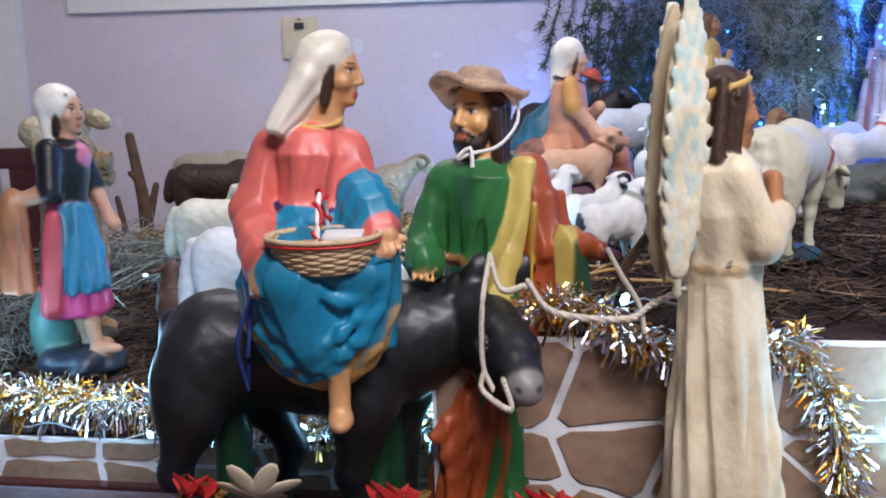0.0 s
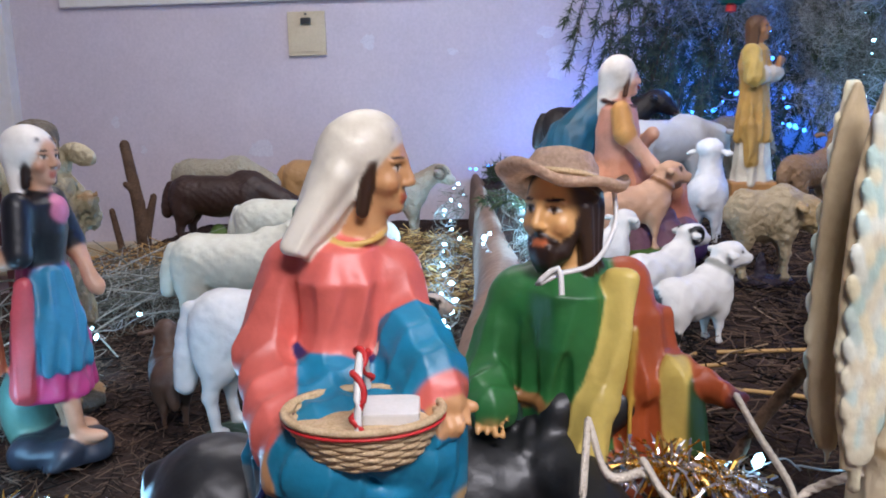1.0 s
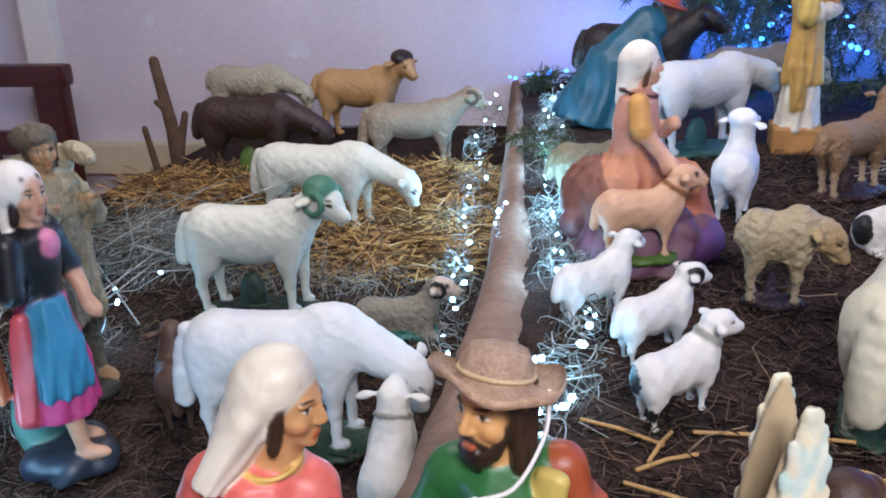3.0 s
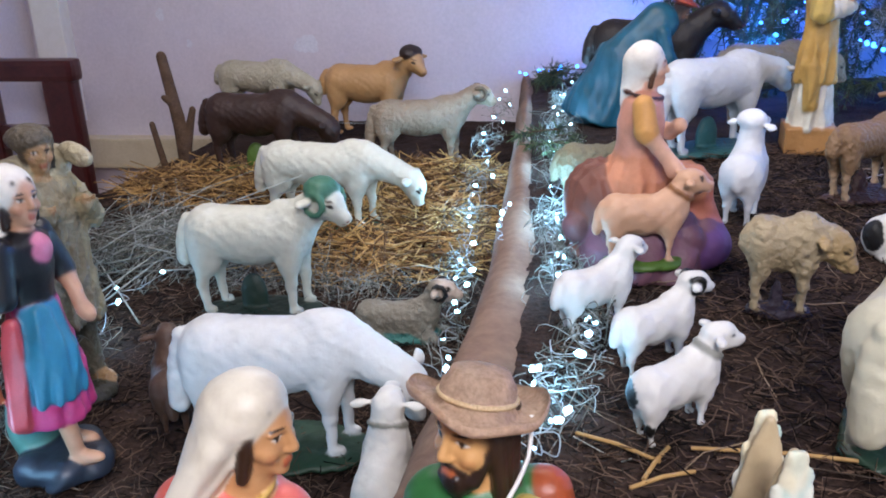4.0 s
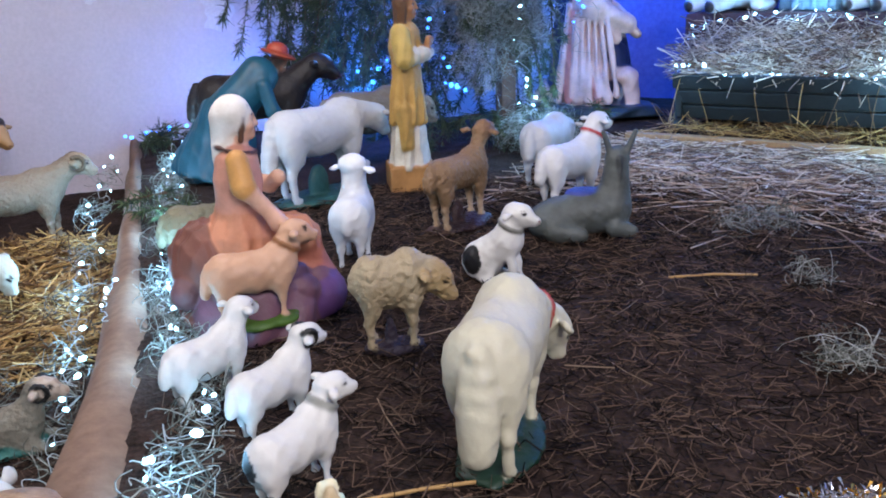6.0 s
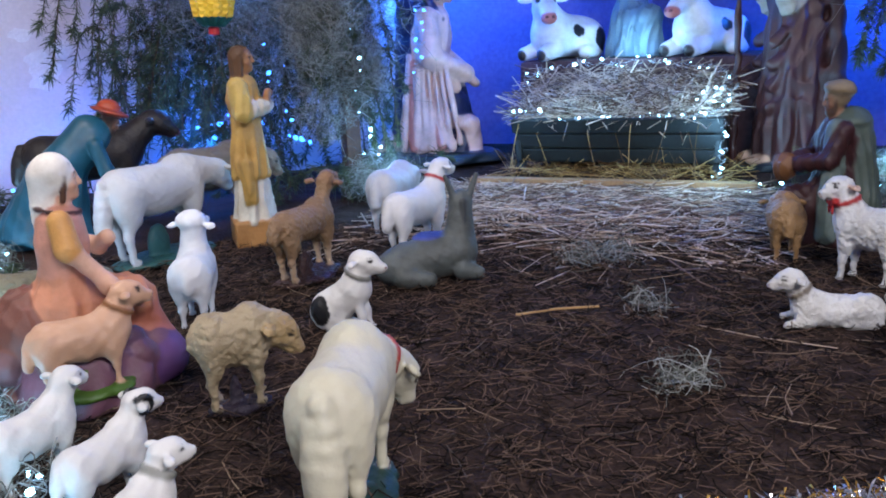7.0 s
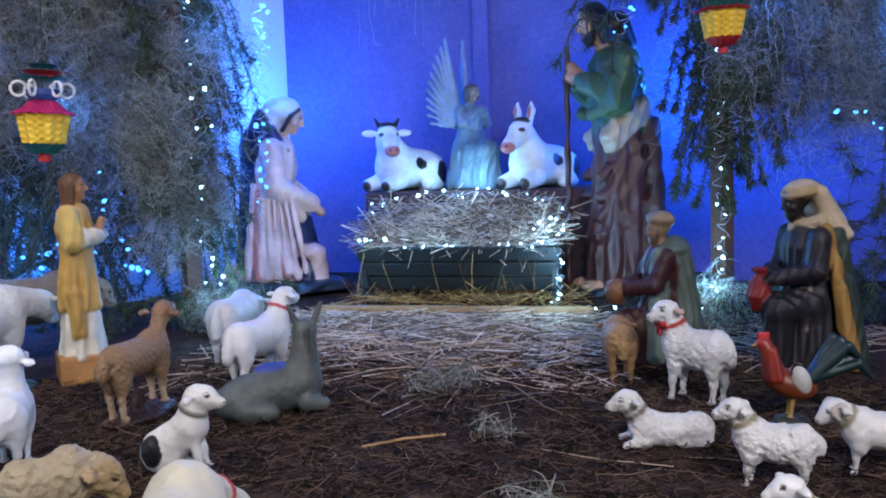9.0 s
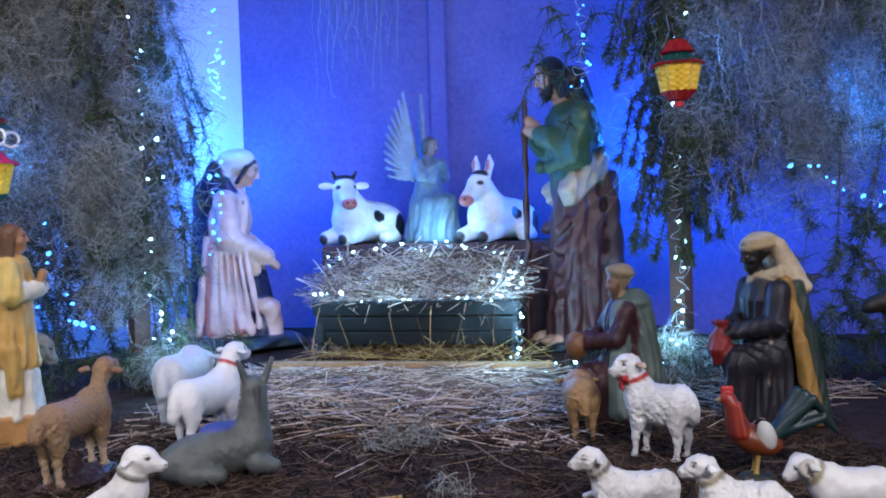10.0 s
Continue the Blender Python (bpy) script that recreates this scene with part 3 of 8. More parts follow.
def head(c, p, hh, yaw, skin, hair=None, beard=None, pitch=0, long_hair=0.0, veiled=False):
    """A modelled face: brow, sockets, eyes, nose, lips, chin, with hair in locks."""
    p = np.array(p, float)
    f = np.array((math.cos(radians(yaw)) * math.cos(radians(pitch)), math.sin(radians(yaw)) * math.cos(radians(pitch)), math.sin(radians(pitch))))
    l = np.array((-math.sin(radians(yaw)), math.cos(radians(yaw)), 0))
    u = np.cross(f, l)
    rot = (0, -pitch, yaw)

    def at(a, b, d):
        return p + (f * a + l * b + u * d) * hh
    skin = np.array(skin, float)
    ruddy = tuple(skin * np.array((0.92, 0.66, 0.60)))
    shade = tuple(skin * 0.62)
    lip = tuple(skin * np.array((0.78, 0.38, 0.36)))
    skin = tuple(skin)
    if hair and veiled:
        for s in (-1, 1):
            c.cap(at(0.20, s * 0.17, 0.36), at(0.06, s * 0.34, 0.10), 0.055 * hh, 0.06 * hh, hair, k=0.003)
            c.cap(at(0.06, s * 0.34, 0.10), at(-0.02, s * 0.33, -0.45), 0.06 * hh, 0.075 * hh, hair, k=0.004)
    elif hair:
        c.ell(at(-0.11, 0, 0.12), (0.43 * hh, 0.39 * hh, 0.43 * hh), hair, rot, k=0.004)
        for i in range(9):
            s = (i - 4) / 4
            c.cap(at(0.20 - 0.1 * s * s, s * 0.26, 0.42 - 0.12 * s * s), at(-0.05 - 0.1 * (1 - abs(s)), s * 0.40, 0.16), 0.055 * hh, 0.06 * hh, hair, k=0.003)
        if long_hair:
            c.cap(at(-0.2, 0, 0), p - f * 0.26 * hh - u * long_hair, 0.34 * hh, 0.26 * hh, hair, k=0.01)
            for s in (-1, 1):
                for q in (0.0, 0.12, 0.24):
                    c.cap(at(0.02 - q, s * 0.33, 0.05), p - f * (0.04 + q) * hh + l * s * (0.33 - q * 0.3) * hh - u * (long_hair + 0.06 * hh), 0.085 * hh, 0.075 * hh, hair, k=0.003)
    c.ell(at(0, 0, 0.08), (0.38 * hh, 0.33 * hh, 0.40 * hh), skin, rot, k=0.004)
    c.ell(at(0.12, 0, -0.22), (0.25 * hh, 0.225 * hh, 0.27 * hh), skin, rot, k=0.010)
    c.ell(at(0.29, 0, -0.40), (0.085 * hh, 0.10 * hh, 0.075 * hh), skin, rot, k=0.008)
    for s in (-1, 1):
        c.carve(at(0.39, s * 0.155, 0.06), (0.085 * hh, 0.105 * hh, 0.065 * hh), rot, k=0.006)
        c.ell(at(0.27, s * 0.15, 0.055), (0.062 * hh, 0.072 * hh, 0.052 * hh), skin, rot, k=0.002)
        c.ell(at(0.22, s * 0.20, -0.12), (0.12 * hh, 0.10 * hh, 0.10 * hh), skin, rot, k=0.010)
        c.cap(at(0.355, s * 0.06, 0.145), at(0.29, s * 0.25, 0.13), 0.026 * hh, 0.020 * hh, skin, k=0.005)
        c.ell(at(0.40, s * 0.055, -0.125), (0.045 * hh, 0.035 * hh, 0.032 * hh), skin, rot, k=0.003)
        c.dot(at(0.30, s * 0.22, -0.16), 0.085 * hh, tuple(0.6 * a + 0.4 * b for a, b in zip(skin, ruddy)))
    c.cap(at(0.355, 0, 0.13), at(0.455, 0, -0.09), 0.036 * hh, 0.056 * hh, skin, k=0.006)
    if beard:
        c.ell(at(0.25, 0, -0.43), (0.16 * hh, 0.19 * hh, 0.19 * hh), beard, rot, k=0.006)
        for s in (-1, 1):
            c.cap(at(0.06, s * 0.30, 0.0), at(0.20, s * 0.17, -0.40), 0.055 * hh, 0.10 * hh, beard, k=0.004)
            c.cap(at(0.395, s * 0.02, -0.195), at(0.31, s * 0.16, -0.29), 0.028 * hh, 0.026 * hh, beard, k=0.003)
            for q in (0.03, 0.11):
                c.cap(at(0.37, s * q, -0.36), at(0.30, s * q * 0.7, -0.62), 0.045 * hh, 0.025 * hh, beard, k=0.003)
    c.cap(at(0.375, -0.07, -0.262), at(0.375, 0.07, -0.262), 0.022 * hh, 0.022 * hh, lip, k=0.003)
    c.cap(at(0.37, -0.05, -0.305), at(0.37, 0.05, -0.305), 0.028 * hh, 0.028 * hh, lip, k=0.003)
    for s in (-1, 1):
        c.tint(at(0.315, s * 0.15, 0.055), np.array((0.09, 0.075, 0.030)) * hh, W("ece4d8"), f, l, u)
        c.tint(at(0.325, s * 0.15, 0.052), np.array((0.09, 0.032, 0.034)) * hh, W("1c110c"), f, l, u)
        c.tint(at(0.32, s * 0.155, 0.090), np.array((0.09, 0.082, 0.014)) * hh, W("2a1a12"), f, l, u)
        c.tint(at(0.32, s * 0.16, 0.165), np.array((0.10, 0.105, 0.018)) * hh, W("3a2416") if not hair else tuple(np.array(hair) * 0.8), f, l, u)
        c.tint(at(0.43, s * 0.045, -0.16), np.array((0.05, 0.022, 0.015)) * hh, shade, f, l, u)
    c.cap(p - u * 0.3 * hh, p - u * 0.75 * hh - f * 0.06 * hh, 0.19 * hh, 0.22 * hh, skin, k=0.01)


def arm(c, shoulder, elbow, hand, r, sleeve, skin, cuff=1.15):
    c.cap(shoulder, elbow, r, r * 0.95, sleeve)
    e, w = np.array(elbow, float), np.array(hand, float)
    c.cap(elbow, e + (w - e) * 0.82, r * 0.92, r * 0.8 * cuff, sleeve)
    c.cap(e + (w - e) * 0.8, hand, r * 0.42, r * 0.46, skin, k=0.004)
    d = (w - e) / (np.linalg.norm(w - e) + 1e-9)
    side = np.cross(d, (0, 0, 1.0))
    side /= np.linalg.norm(side) + 1e-9
    c.ell(hand, (r * 0.62, r * 0.55, r * 0.42), skin, k=0.004)
    for i in range(4):
        o = side * r * (0.30 * (i - 1.5))
        c.cap(w + o, w + o * 1.1 + d * r * 0.75 - np.array((0, 0, r * 0.25)), r * 0.17, r * 0.13, skin, k=0.0015)
    c.cap(w - side * r * 0.5, w - side * r * 0.75 + d * r * 0.45, r * 0.18, r * 0.14, skin, k=0.002)


def rock(c, r, hgt, col, seed=1, n=9):
    g = random.Random(seed)
    c.loft((0, 0, 0), (0, 0, hgt), [(0, r, r), (0.6, r * 0.95, r * 0.95), (1, r * 0.8, r * 0.8)], col, (5, 0.07, 1.0))
    for i in range(n):
        a = g.random() * 6.28
        c.ell((r * 0.7 * math.cos(a), r * 0.7 * math.sin(a), hgt * 0.5), (r * 0.35, r * 0.3, hgt * 0.55), col, (0, 0, g.random() * 90))


def sheep(name, x, y, z, heading, L, H, pose_head, label, col=WHITE, head_col=None, mat="wool", fat=1.0, turn=0, leg_col=None, spots=(), horns=None,
          collar=None, base=None, tail=0.3, h=0.0055, lying=False, sitting=False, ear_col=None, wool_cap=None, bow=None, tail_w=1.0, neck=1.0, group="plaster sheep"):
    c = Clay()
    col = tuple(0.84 * v for v in col)
    head_col, leg_col = head_col or col, leg_col or col
    small = H < 0.21 and not lying
    L = L * (0.84 if small else 1.0)
    R = 0.235 * H * fat * (1.10 if small else 1.0)
    zb = R * 1.02 if lying else 0.68 * H
    lift = 0.0
    if base:
        lift = 0.02
        c.loft((0.0, 0, 0), (0, 0, 0.022), [(0, L * 0.27, L * 0.52), (0.7, L * 0.26, L * 0.5), (1, L * 0.22, L * 0.45)], base, (4, 0.05, 0.0), k=0.004)
        c.ell((-0.05 * L, 0, 0.16 * H), (0.11 * L, 0.05 * L, 0.22 * H), base, k=0.01)
    up = np.array((0, 0, lift))
    if sitting:
        a, b = np.array((-0.26 * L, 0, 0.28 * H)), np.array((0.20 * L, 0, 0.62 * H))
        c.cap(a, b, R * 1.12, R * 0.82, col, k=0.02)
        c.ell((0.20 * L, 0, 0.52 * H), (0.15 * L, R * 0.75, 0.2 * H), col, k=0.02)
        for s in (-1, 1):
            c.ell((-0.18 * L, s * R * 0.75, 0.20 * H), (0.22 * L, 0.085 * L, 0.19 * H), col, (0, -15, 0), k=0.012)
            c.cap((0.24 * L, s * R * 0.42, 0.50 * H), (0.33 * L, s * R * 0.46, 0.25 * H), 0.075 * H, 0.055 * H, leg_col)
            c.cap((0.33 * L, s * R * 0.46, 0.25 * H), (0.37 * L, s * R * 0.46, 0.03 * H), 0.052 * H, 0.046 * H, leg_col)
            c.ell((0.40 * L, s * R * 0.46, 0.025 * H), (0.065 * H, 0.05 * H, 0.035 * H), leg_col, k=0.004)
            c.cap((-0.14 * L, s * R * 0.85, 0.06 * H), (0.10 * L, s * R * 0.95, 0.035 * H), 0.06 * H, 0.045 * H, leg_col)
        neck0 = b
    else:
        # barrel, rump, belly, chest and withers
        c.cap(np.array((-0.28 * L, 0, zb + 0.01 * H)) + up, np.array((0.24 * L, 0, zb)) + up, R * 0.98, R * 0.96, col, k=0.03)
        c.ell(np.array((-0.36 * L, 0, zb + 0.015 * H)) + up, (0.17 * L, R * 0.93, R * 0.98), col, k=0.02)
        c.ell(np.array((-0.02 * L, 0, zb - 0.05 * H)) + up, (0.30 * L, R * 0.90, R * 0.98), col, k=0.02)
        c.ell(np.array((0.30 * L, 0, zb + 0.02 * H)) + up, (0.16 * L, R * 0.84, R * 1.02), col, k=0.02)
        c.ell(np.array((0.22 * L, 0, zb + 0.09 * H)) + up, (0.14 * L, R * 0.55, R * 0.86), col, k=0.02)
        for sx, fx in ((-1, -0.36), (1, 0.30)):
            for s in (-1, 1):
                if lying:
                    c.cap((fx * L, s * R * 0.75, 0.11 * H), ((fx + 0.24) * L, s * R * 0.95, 0.05 * H), 0.075 * H, 0.06 * H, leg_col)
                    c.ell((fx * L, s * R * 0.72, 0.16 * H), (0.13 * L, 0.05 * L, 0.16 * H), col, k=0.012)
                else:
                    step = 0.025 * L if s > 0 else -0.035 * L
                    kx, ky = fx * L + step + (-0.02 * L if sx < 0 else 0.015 * L), s * R * 0.52
                    knee = np.array((kx, ky, 0.27 * H)) + up
                    c.ell(np.array((fx * L + 0.4 * step, s * R * 0.48, zb * 0.80)) + up, (0.125 * L if sx < 0 else 0.10 * L, R * 0.46, 0.21 * H), col, (0, 12 * sx, 0), k=0.015)
                    c.cap(np.array((fx * L + step * 0.6, s * R * 0.50, 0.46 * H)) + up, knee, 0.082 * H, 0.050 * H, col, k=0.015)
                    c.ell(knee, (0.050 * H, 0.046 * H, 0.052 * H), leg_col, k=0.006)
                    c.cap(knee, np.array((kx + (0.02 * L if sx < 0 else 0.0), ky, 0.05 * H)) + up, 0.043 * H, 0.036 * H, leg_col, k=0.006)
                    c.ell(np.array((kx + 0.022 * L + (0.02 * L if sx < 0 else 0), ky, 0.028 * H)) + up, (0.060 * H, 0.044 * H, 0.032 * H), leg_col, k=0.004)
        neck0 = np.array((0.33 * L, 0, zb + 0.09 * H)) + up
        if tail:
            t0, t1 = np.array((-0.51 * L, 0, zb + 0.13 * H)) + up, np.array((-0.565 * L, 0, zb - tail * H)) + up
            for i in range(5):
                q0, q1 = i / 5, (i + 1) / 5
                wid = 0.055 * H * tail_w * (0.8 + 0.8 * math.sin(2.4 * (q0 + 0.1)))
                c.cap(t0 + (t1 - t0) * q0, t0 + (t1 - t0) * q1, wid, wid * 0.9, col, k=0.006)
    # head: place of its centre beyond the neck, and its dip
    reach, rise, dip = dict(up=(0.19, 0.37, 0), high=(0.14, 0.48, 16), level=(0.27, 0.20, -16), graze=(0.38, -0.27, -58), low=(0.36, -0.08, -34), perk=(0.17, 0.34, 22))[pose_head]
    t = radians(turn)
    hd = neck0 + np.array((reach * L * math.cos(t * 0.6), reach * L * math.sin(t * 0.6), rise * H))
    s = 0.19 * H * (1.22 if H < 0.21 else 1.0)
    f = np.array((math.cos(t) * math.cos(radians(dip)), math.sin(t) * math.cos(radians(dip)), math.sin(radians(dip))))
    l = np.array((-math.sin(t), math.cos(t), 0))
    u = np.cross(f, l)
    c.cap(neck0, hd - f * s * 0.35, R * 0.78 * neck, s * 0.66 * neck ** 0.5, col, k=0.02)
    rot = (0, -dip, turn)
    # skull, cheeks, tapering face with a rounded nose, jaw below
    c.ell(hd, (s * 0.86, s * 0.66, s * 0.74), head_col, rot, k=0.008)
    c.cap(hd + f * s * 0.35 - u * 0.02 * s, hd + f * s * 1.12 - u * 0.30 * s, s * 0.50, s * 0.27, head_col, k=0.012)
    c.cap(hd + f * s * 0.10 - u * 0.34 * s, hd + f * s * 0.98 - u * 0.50 * s, s * 0.36, s * 0.22, head_col, k=0.008)
    for q in (-1, 1):
        c.carve(hd + f * s * 0.62 + l * q * s * 0.58 + u * s * 0.16, (s * 0.20, s * 0.13, s * 0.15), rot, k=0.005)
        ear = hd + l * q * s * 0.62 - f * s * 0.30 + u * 0.26 * s
        tip = ear + l * q * s * 0.78 - f * s * 0.10 - u * s * 0.16
        for w, m in ((0.14, 0.45), (0.19, 0.75), (0.12, 1.0)):
            c.ell(ear + (tip - ear) * m, (s * w * 1.5, s * 0.24, s * w * 0.75), ear_col or head_col, rot, k=0.008)
        c.tint(hd + f * s * 0.52 + l * q * s * 0.50 + u * s * 0.17, np.array((0.17, 0.22, 0.085)) * s, W("14100e"), f, l, u)
        c.tint(hd + f * s * 0.50 + l * q * s * 0.50 + u * s * 0.36, np.array((0.20, 0.22, 0.035)) * s, W("3a2c26"), f, l, u)
        c.tint(hd + f * s * 1.34 + l * q * s * 0.14 - u * s * 0.30, np.array((0.12, 0.07, 0.06)) * s, W("8a5a52"), f, l, u)
        if horns:
            hp = hd + l * q * s * 0.72 - f * s * 0.12 + u * s * 0.02
            for i in range(11):
                a0, a1 = 0.9 + 0.48 * i, 0.9 + 0.48 * (i + 1)
                r0, r1 = s * (0.52 - 0.010 * i), s * (0.52 - 0.010 * (i + 1))
                c.cap(hp - f * r0 * math.cos(a0) + u * r0 * math.sin(a0) + l * q * s * 0.012 * i, hp - f * r1 * math.cos(a1) + u * r1 * math.sin(a1) + l * q * s * 0.012 * (i + 1), s * (0.17 - 0.008 * i), s * (0.17 - 0.008 * (i + 1)), horns, k=0.0015)
    c.tint(hd + f * s * 1.25 - u * s * 0.50, np.array((0.22, 0.26, 0.03)) * s, W("96685e"), f, l, u)
    if wool_cap:
        c.ell(hd - f * s * 0.35 + u * s * 0.5, (s * 0.75, s * 0.85, s * 0.55), wool_cap, rot, k=0.006)
    if collar:
        cp = neck0 * 0.42 + (hd - f * s * 0.3) * 0.58
        way = hd - neck0
        way /= np.linalg.norm(way)
        e = Vector(way).to_track_quat("Z", "Y").to_euler()
        c.ring(cp, (R * 0.72 * 0.42 + s * 0.72 * 0.58) * 1.04, 0.0045, collar, [math.degrees(v) for v in e], k=0.002)
        if bow:
            for q in (-1, 1):
                c.ell(cp + f * R * 0.75 + l * q * 0.014, (0.009, 0.016, 0.009), bow, k=0.002)
                c.cap(cp + f * R * 0.75, cp + f * R * 0.82 + l * q * 0.010 - u * 0.030, 0.005, 0.005, bow, k=0.002)
    for sx, sy, sz, r in spots:
        c.dot(np.array((sx * L, sy * R, sz * H)), r * H, BLACK)
    return c.place(name, h, mat, pose(x, y, z, 0, 0, heading), label, "sheep statue", group, curl=(0.0034, 285) if mat == "curly" else (0.0019, 150))


# riders at the front: donkey, seated woman, man with a hat, angel
FRONT = 9


def riding_donkey():
    c = Clay()
    coat, pale = W("191a1c"), W("85827e")
    c.cap((-0.18, 0.02, 0.315), (0.10, 0.02, 0.325), 0.080, 0.082, coat, k=0.03)
    c.ell((-0.205, 0.02, 0.315), (0.085, 0.088, 0.088), coat, k=0.02)
    c.ell((-0.02, 0.02, 0.285), (0.16, 0.075, 0.070), coat, k=0.02)
    # neck, then the long head turned down towards the front
    c.cap((0.08, 0.02, 0.320), (0.185, 0.012, 0.352), 0.078, 0.056, coat, k=0.03)
    c.cap((0.214, 0.010, 0.362), (0.254, -0.105, 0.330), 0.048, 0.039, coat, k=0.02)
    c.cap((0.217, -0.02, 0.325), (0.252, -0.105, 0.295), 0.045, 0.036, coat, k=0.02)
    c.cap((0.254, -0.105, 0.322), (0.262, -0.155, 0.312), 0.037, 0.030, coat, k=0.012)
    c.ell((0.264, -0.168, 0.307), (0.026, 0.029, 0.025), pale, (20, 0, 25), k=0.010)
    f, l, u = np.array((0.25, -0.93, -0.27)), np.array((0.93, 0.25, 0.0)), np.array((0.07, -0.25, 0.96))
    for s in (-1, 1):
        c.cap(np.array((0.222, 0.012, 0.395)) + l * s * 0.028, np.array((0.247, 0.030, 0.425)) + l * s * 0.040, 0.018, 0.024, coat, k=0.008)
        c.cap(np.array((0.247, 0.030, 0.425)) + l * s * 0.040, np.array((0.304, 0.038, 0.460)) + l * s * 0.040, 0.024, 0.005, coat, k=0.006)
        c.carve(np.array((0.248, -0.085, 0.345)) + l * s * 0.040, (0.014, 0.018, 0.011), (0, 0, 15), k=0.006)
        c.ell(np.array((0.246, -0.082, 0.344)) + l * s * 0.033, (0.010, 0.014, 0.009), coat, k=0.002)
        c.tint(np.array((0.248, -0.086, 0.346)) + l * s * 0.040, (0.016, 0.014, 0.0085), W("c8bfb2"), f, l, u)
        c.tint(np.array((0.250, -0.090, 0.346)) + l * s * 0.042, (0.009, 0.014, 0.007), W("0b0a0a"), f, l, u)
        c.tint(np.array((0.268, -0.196, 0.307)) + l * s * 0.016, (0.012, 0.006, 0.005), W("4a3634"), f, l, u)
    for i in range(8):
        q = i / 7
        c.cap((0.06 + 0.135 * q, 0.018, 0.385 + 0.028 * q), (0.055 + 0.13 * q, 0.018 - 0.035 * (-1) ** i, 0.368 + 0.028 * q), 0.012, 0.008, coat, k=0.004)
    for x, y, k in ((-0.235, -0.035, -0.03), (-0.155, 0.07, 0.05), (0.03, -0.045, -0.02), (0.085, 0.06, 0.0)):
        c.ell((x, y, 0.27), (0.06, 0.045, 0.085), coat, k=0.02)
        c.cap((x, y, 0.25), (x + k, y, 0.15), 0.042, 0.025, coat, k=0.02)
        c.ell((x + k, y, 0.15), (0.027, 0.025, 0.028), coat, k=0.006)
        c.cap((x + k, y, 0.15), (x + k * 0.4, y, 0.035), 0.022, 0.018, coat)
        c.cap((x + k * 0.4, y, 0.045), (x + k * 0.4 + 0.008, y, 0.0), 0.022, 0.028, coat, k=0.004)
    c.loft((0.035, 0.03, 0), (0.03, 0.03, 0.25), [(0, 0.06, 0.055), (0.5, 0.05, 0.05), (1, 0.05, 0.05)], W("143a24"), (5, 0.06, 1))
    c.loft((-0.19, 0.03, 0), (-0.19, 0.03, 0.24), [(0, 0.032, 0.03), (1, 0.03, 0.03)], W("143a24"), (5, 0.06, 1))
    c.cap((-0.275, 0.02, 0.36), (-0.290, 0.03, 0.2), 0.016, 0.022, coat)
    c.block((-0.02, 0.02, 0.012), (0.27, 0.13, 0.014), W("1b2a34"))
    return c.place("donkey_statue", 0.0040, "gloss", pose(0.090, 1.42, PIT, 0, 0, FRONT) @ Matrix.Diagonal((0.90, 0.95, 0.98, 1)), "black painted plaster donkey with a pale muzzle", "donkey statue", curl=(0.0010, 120))


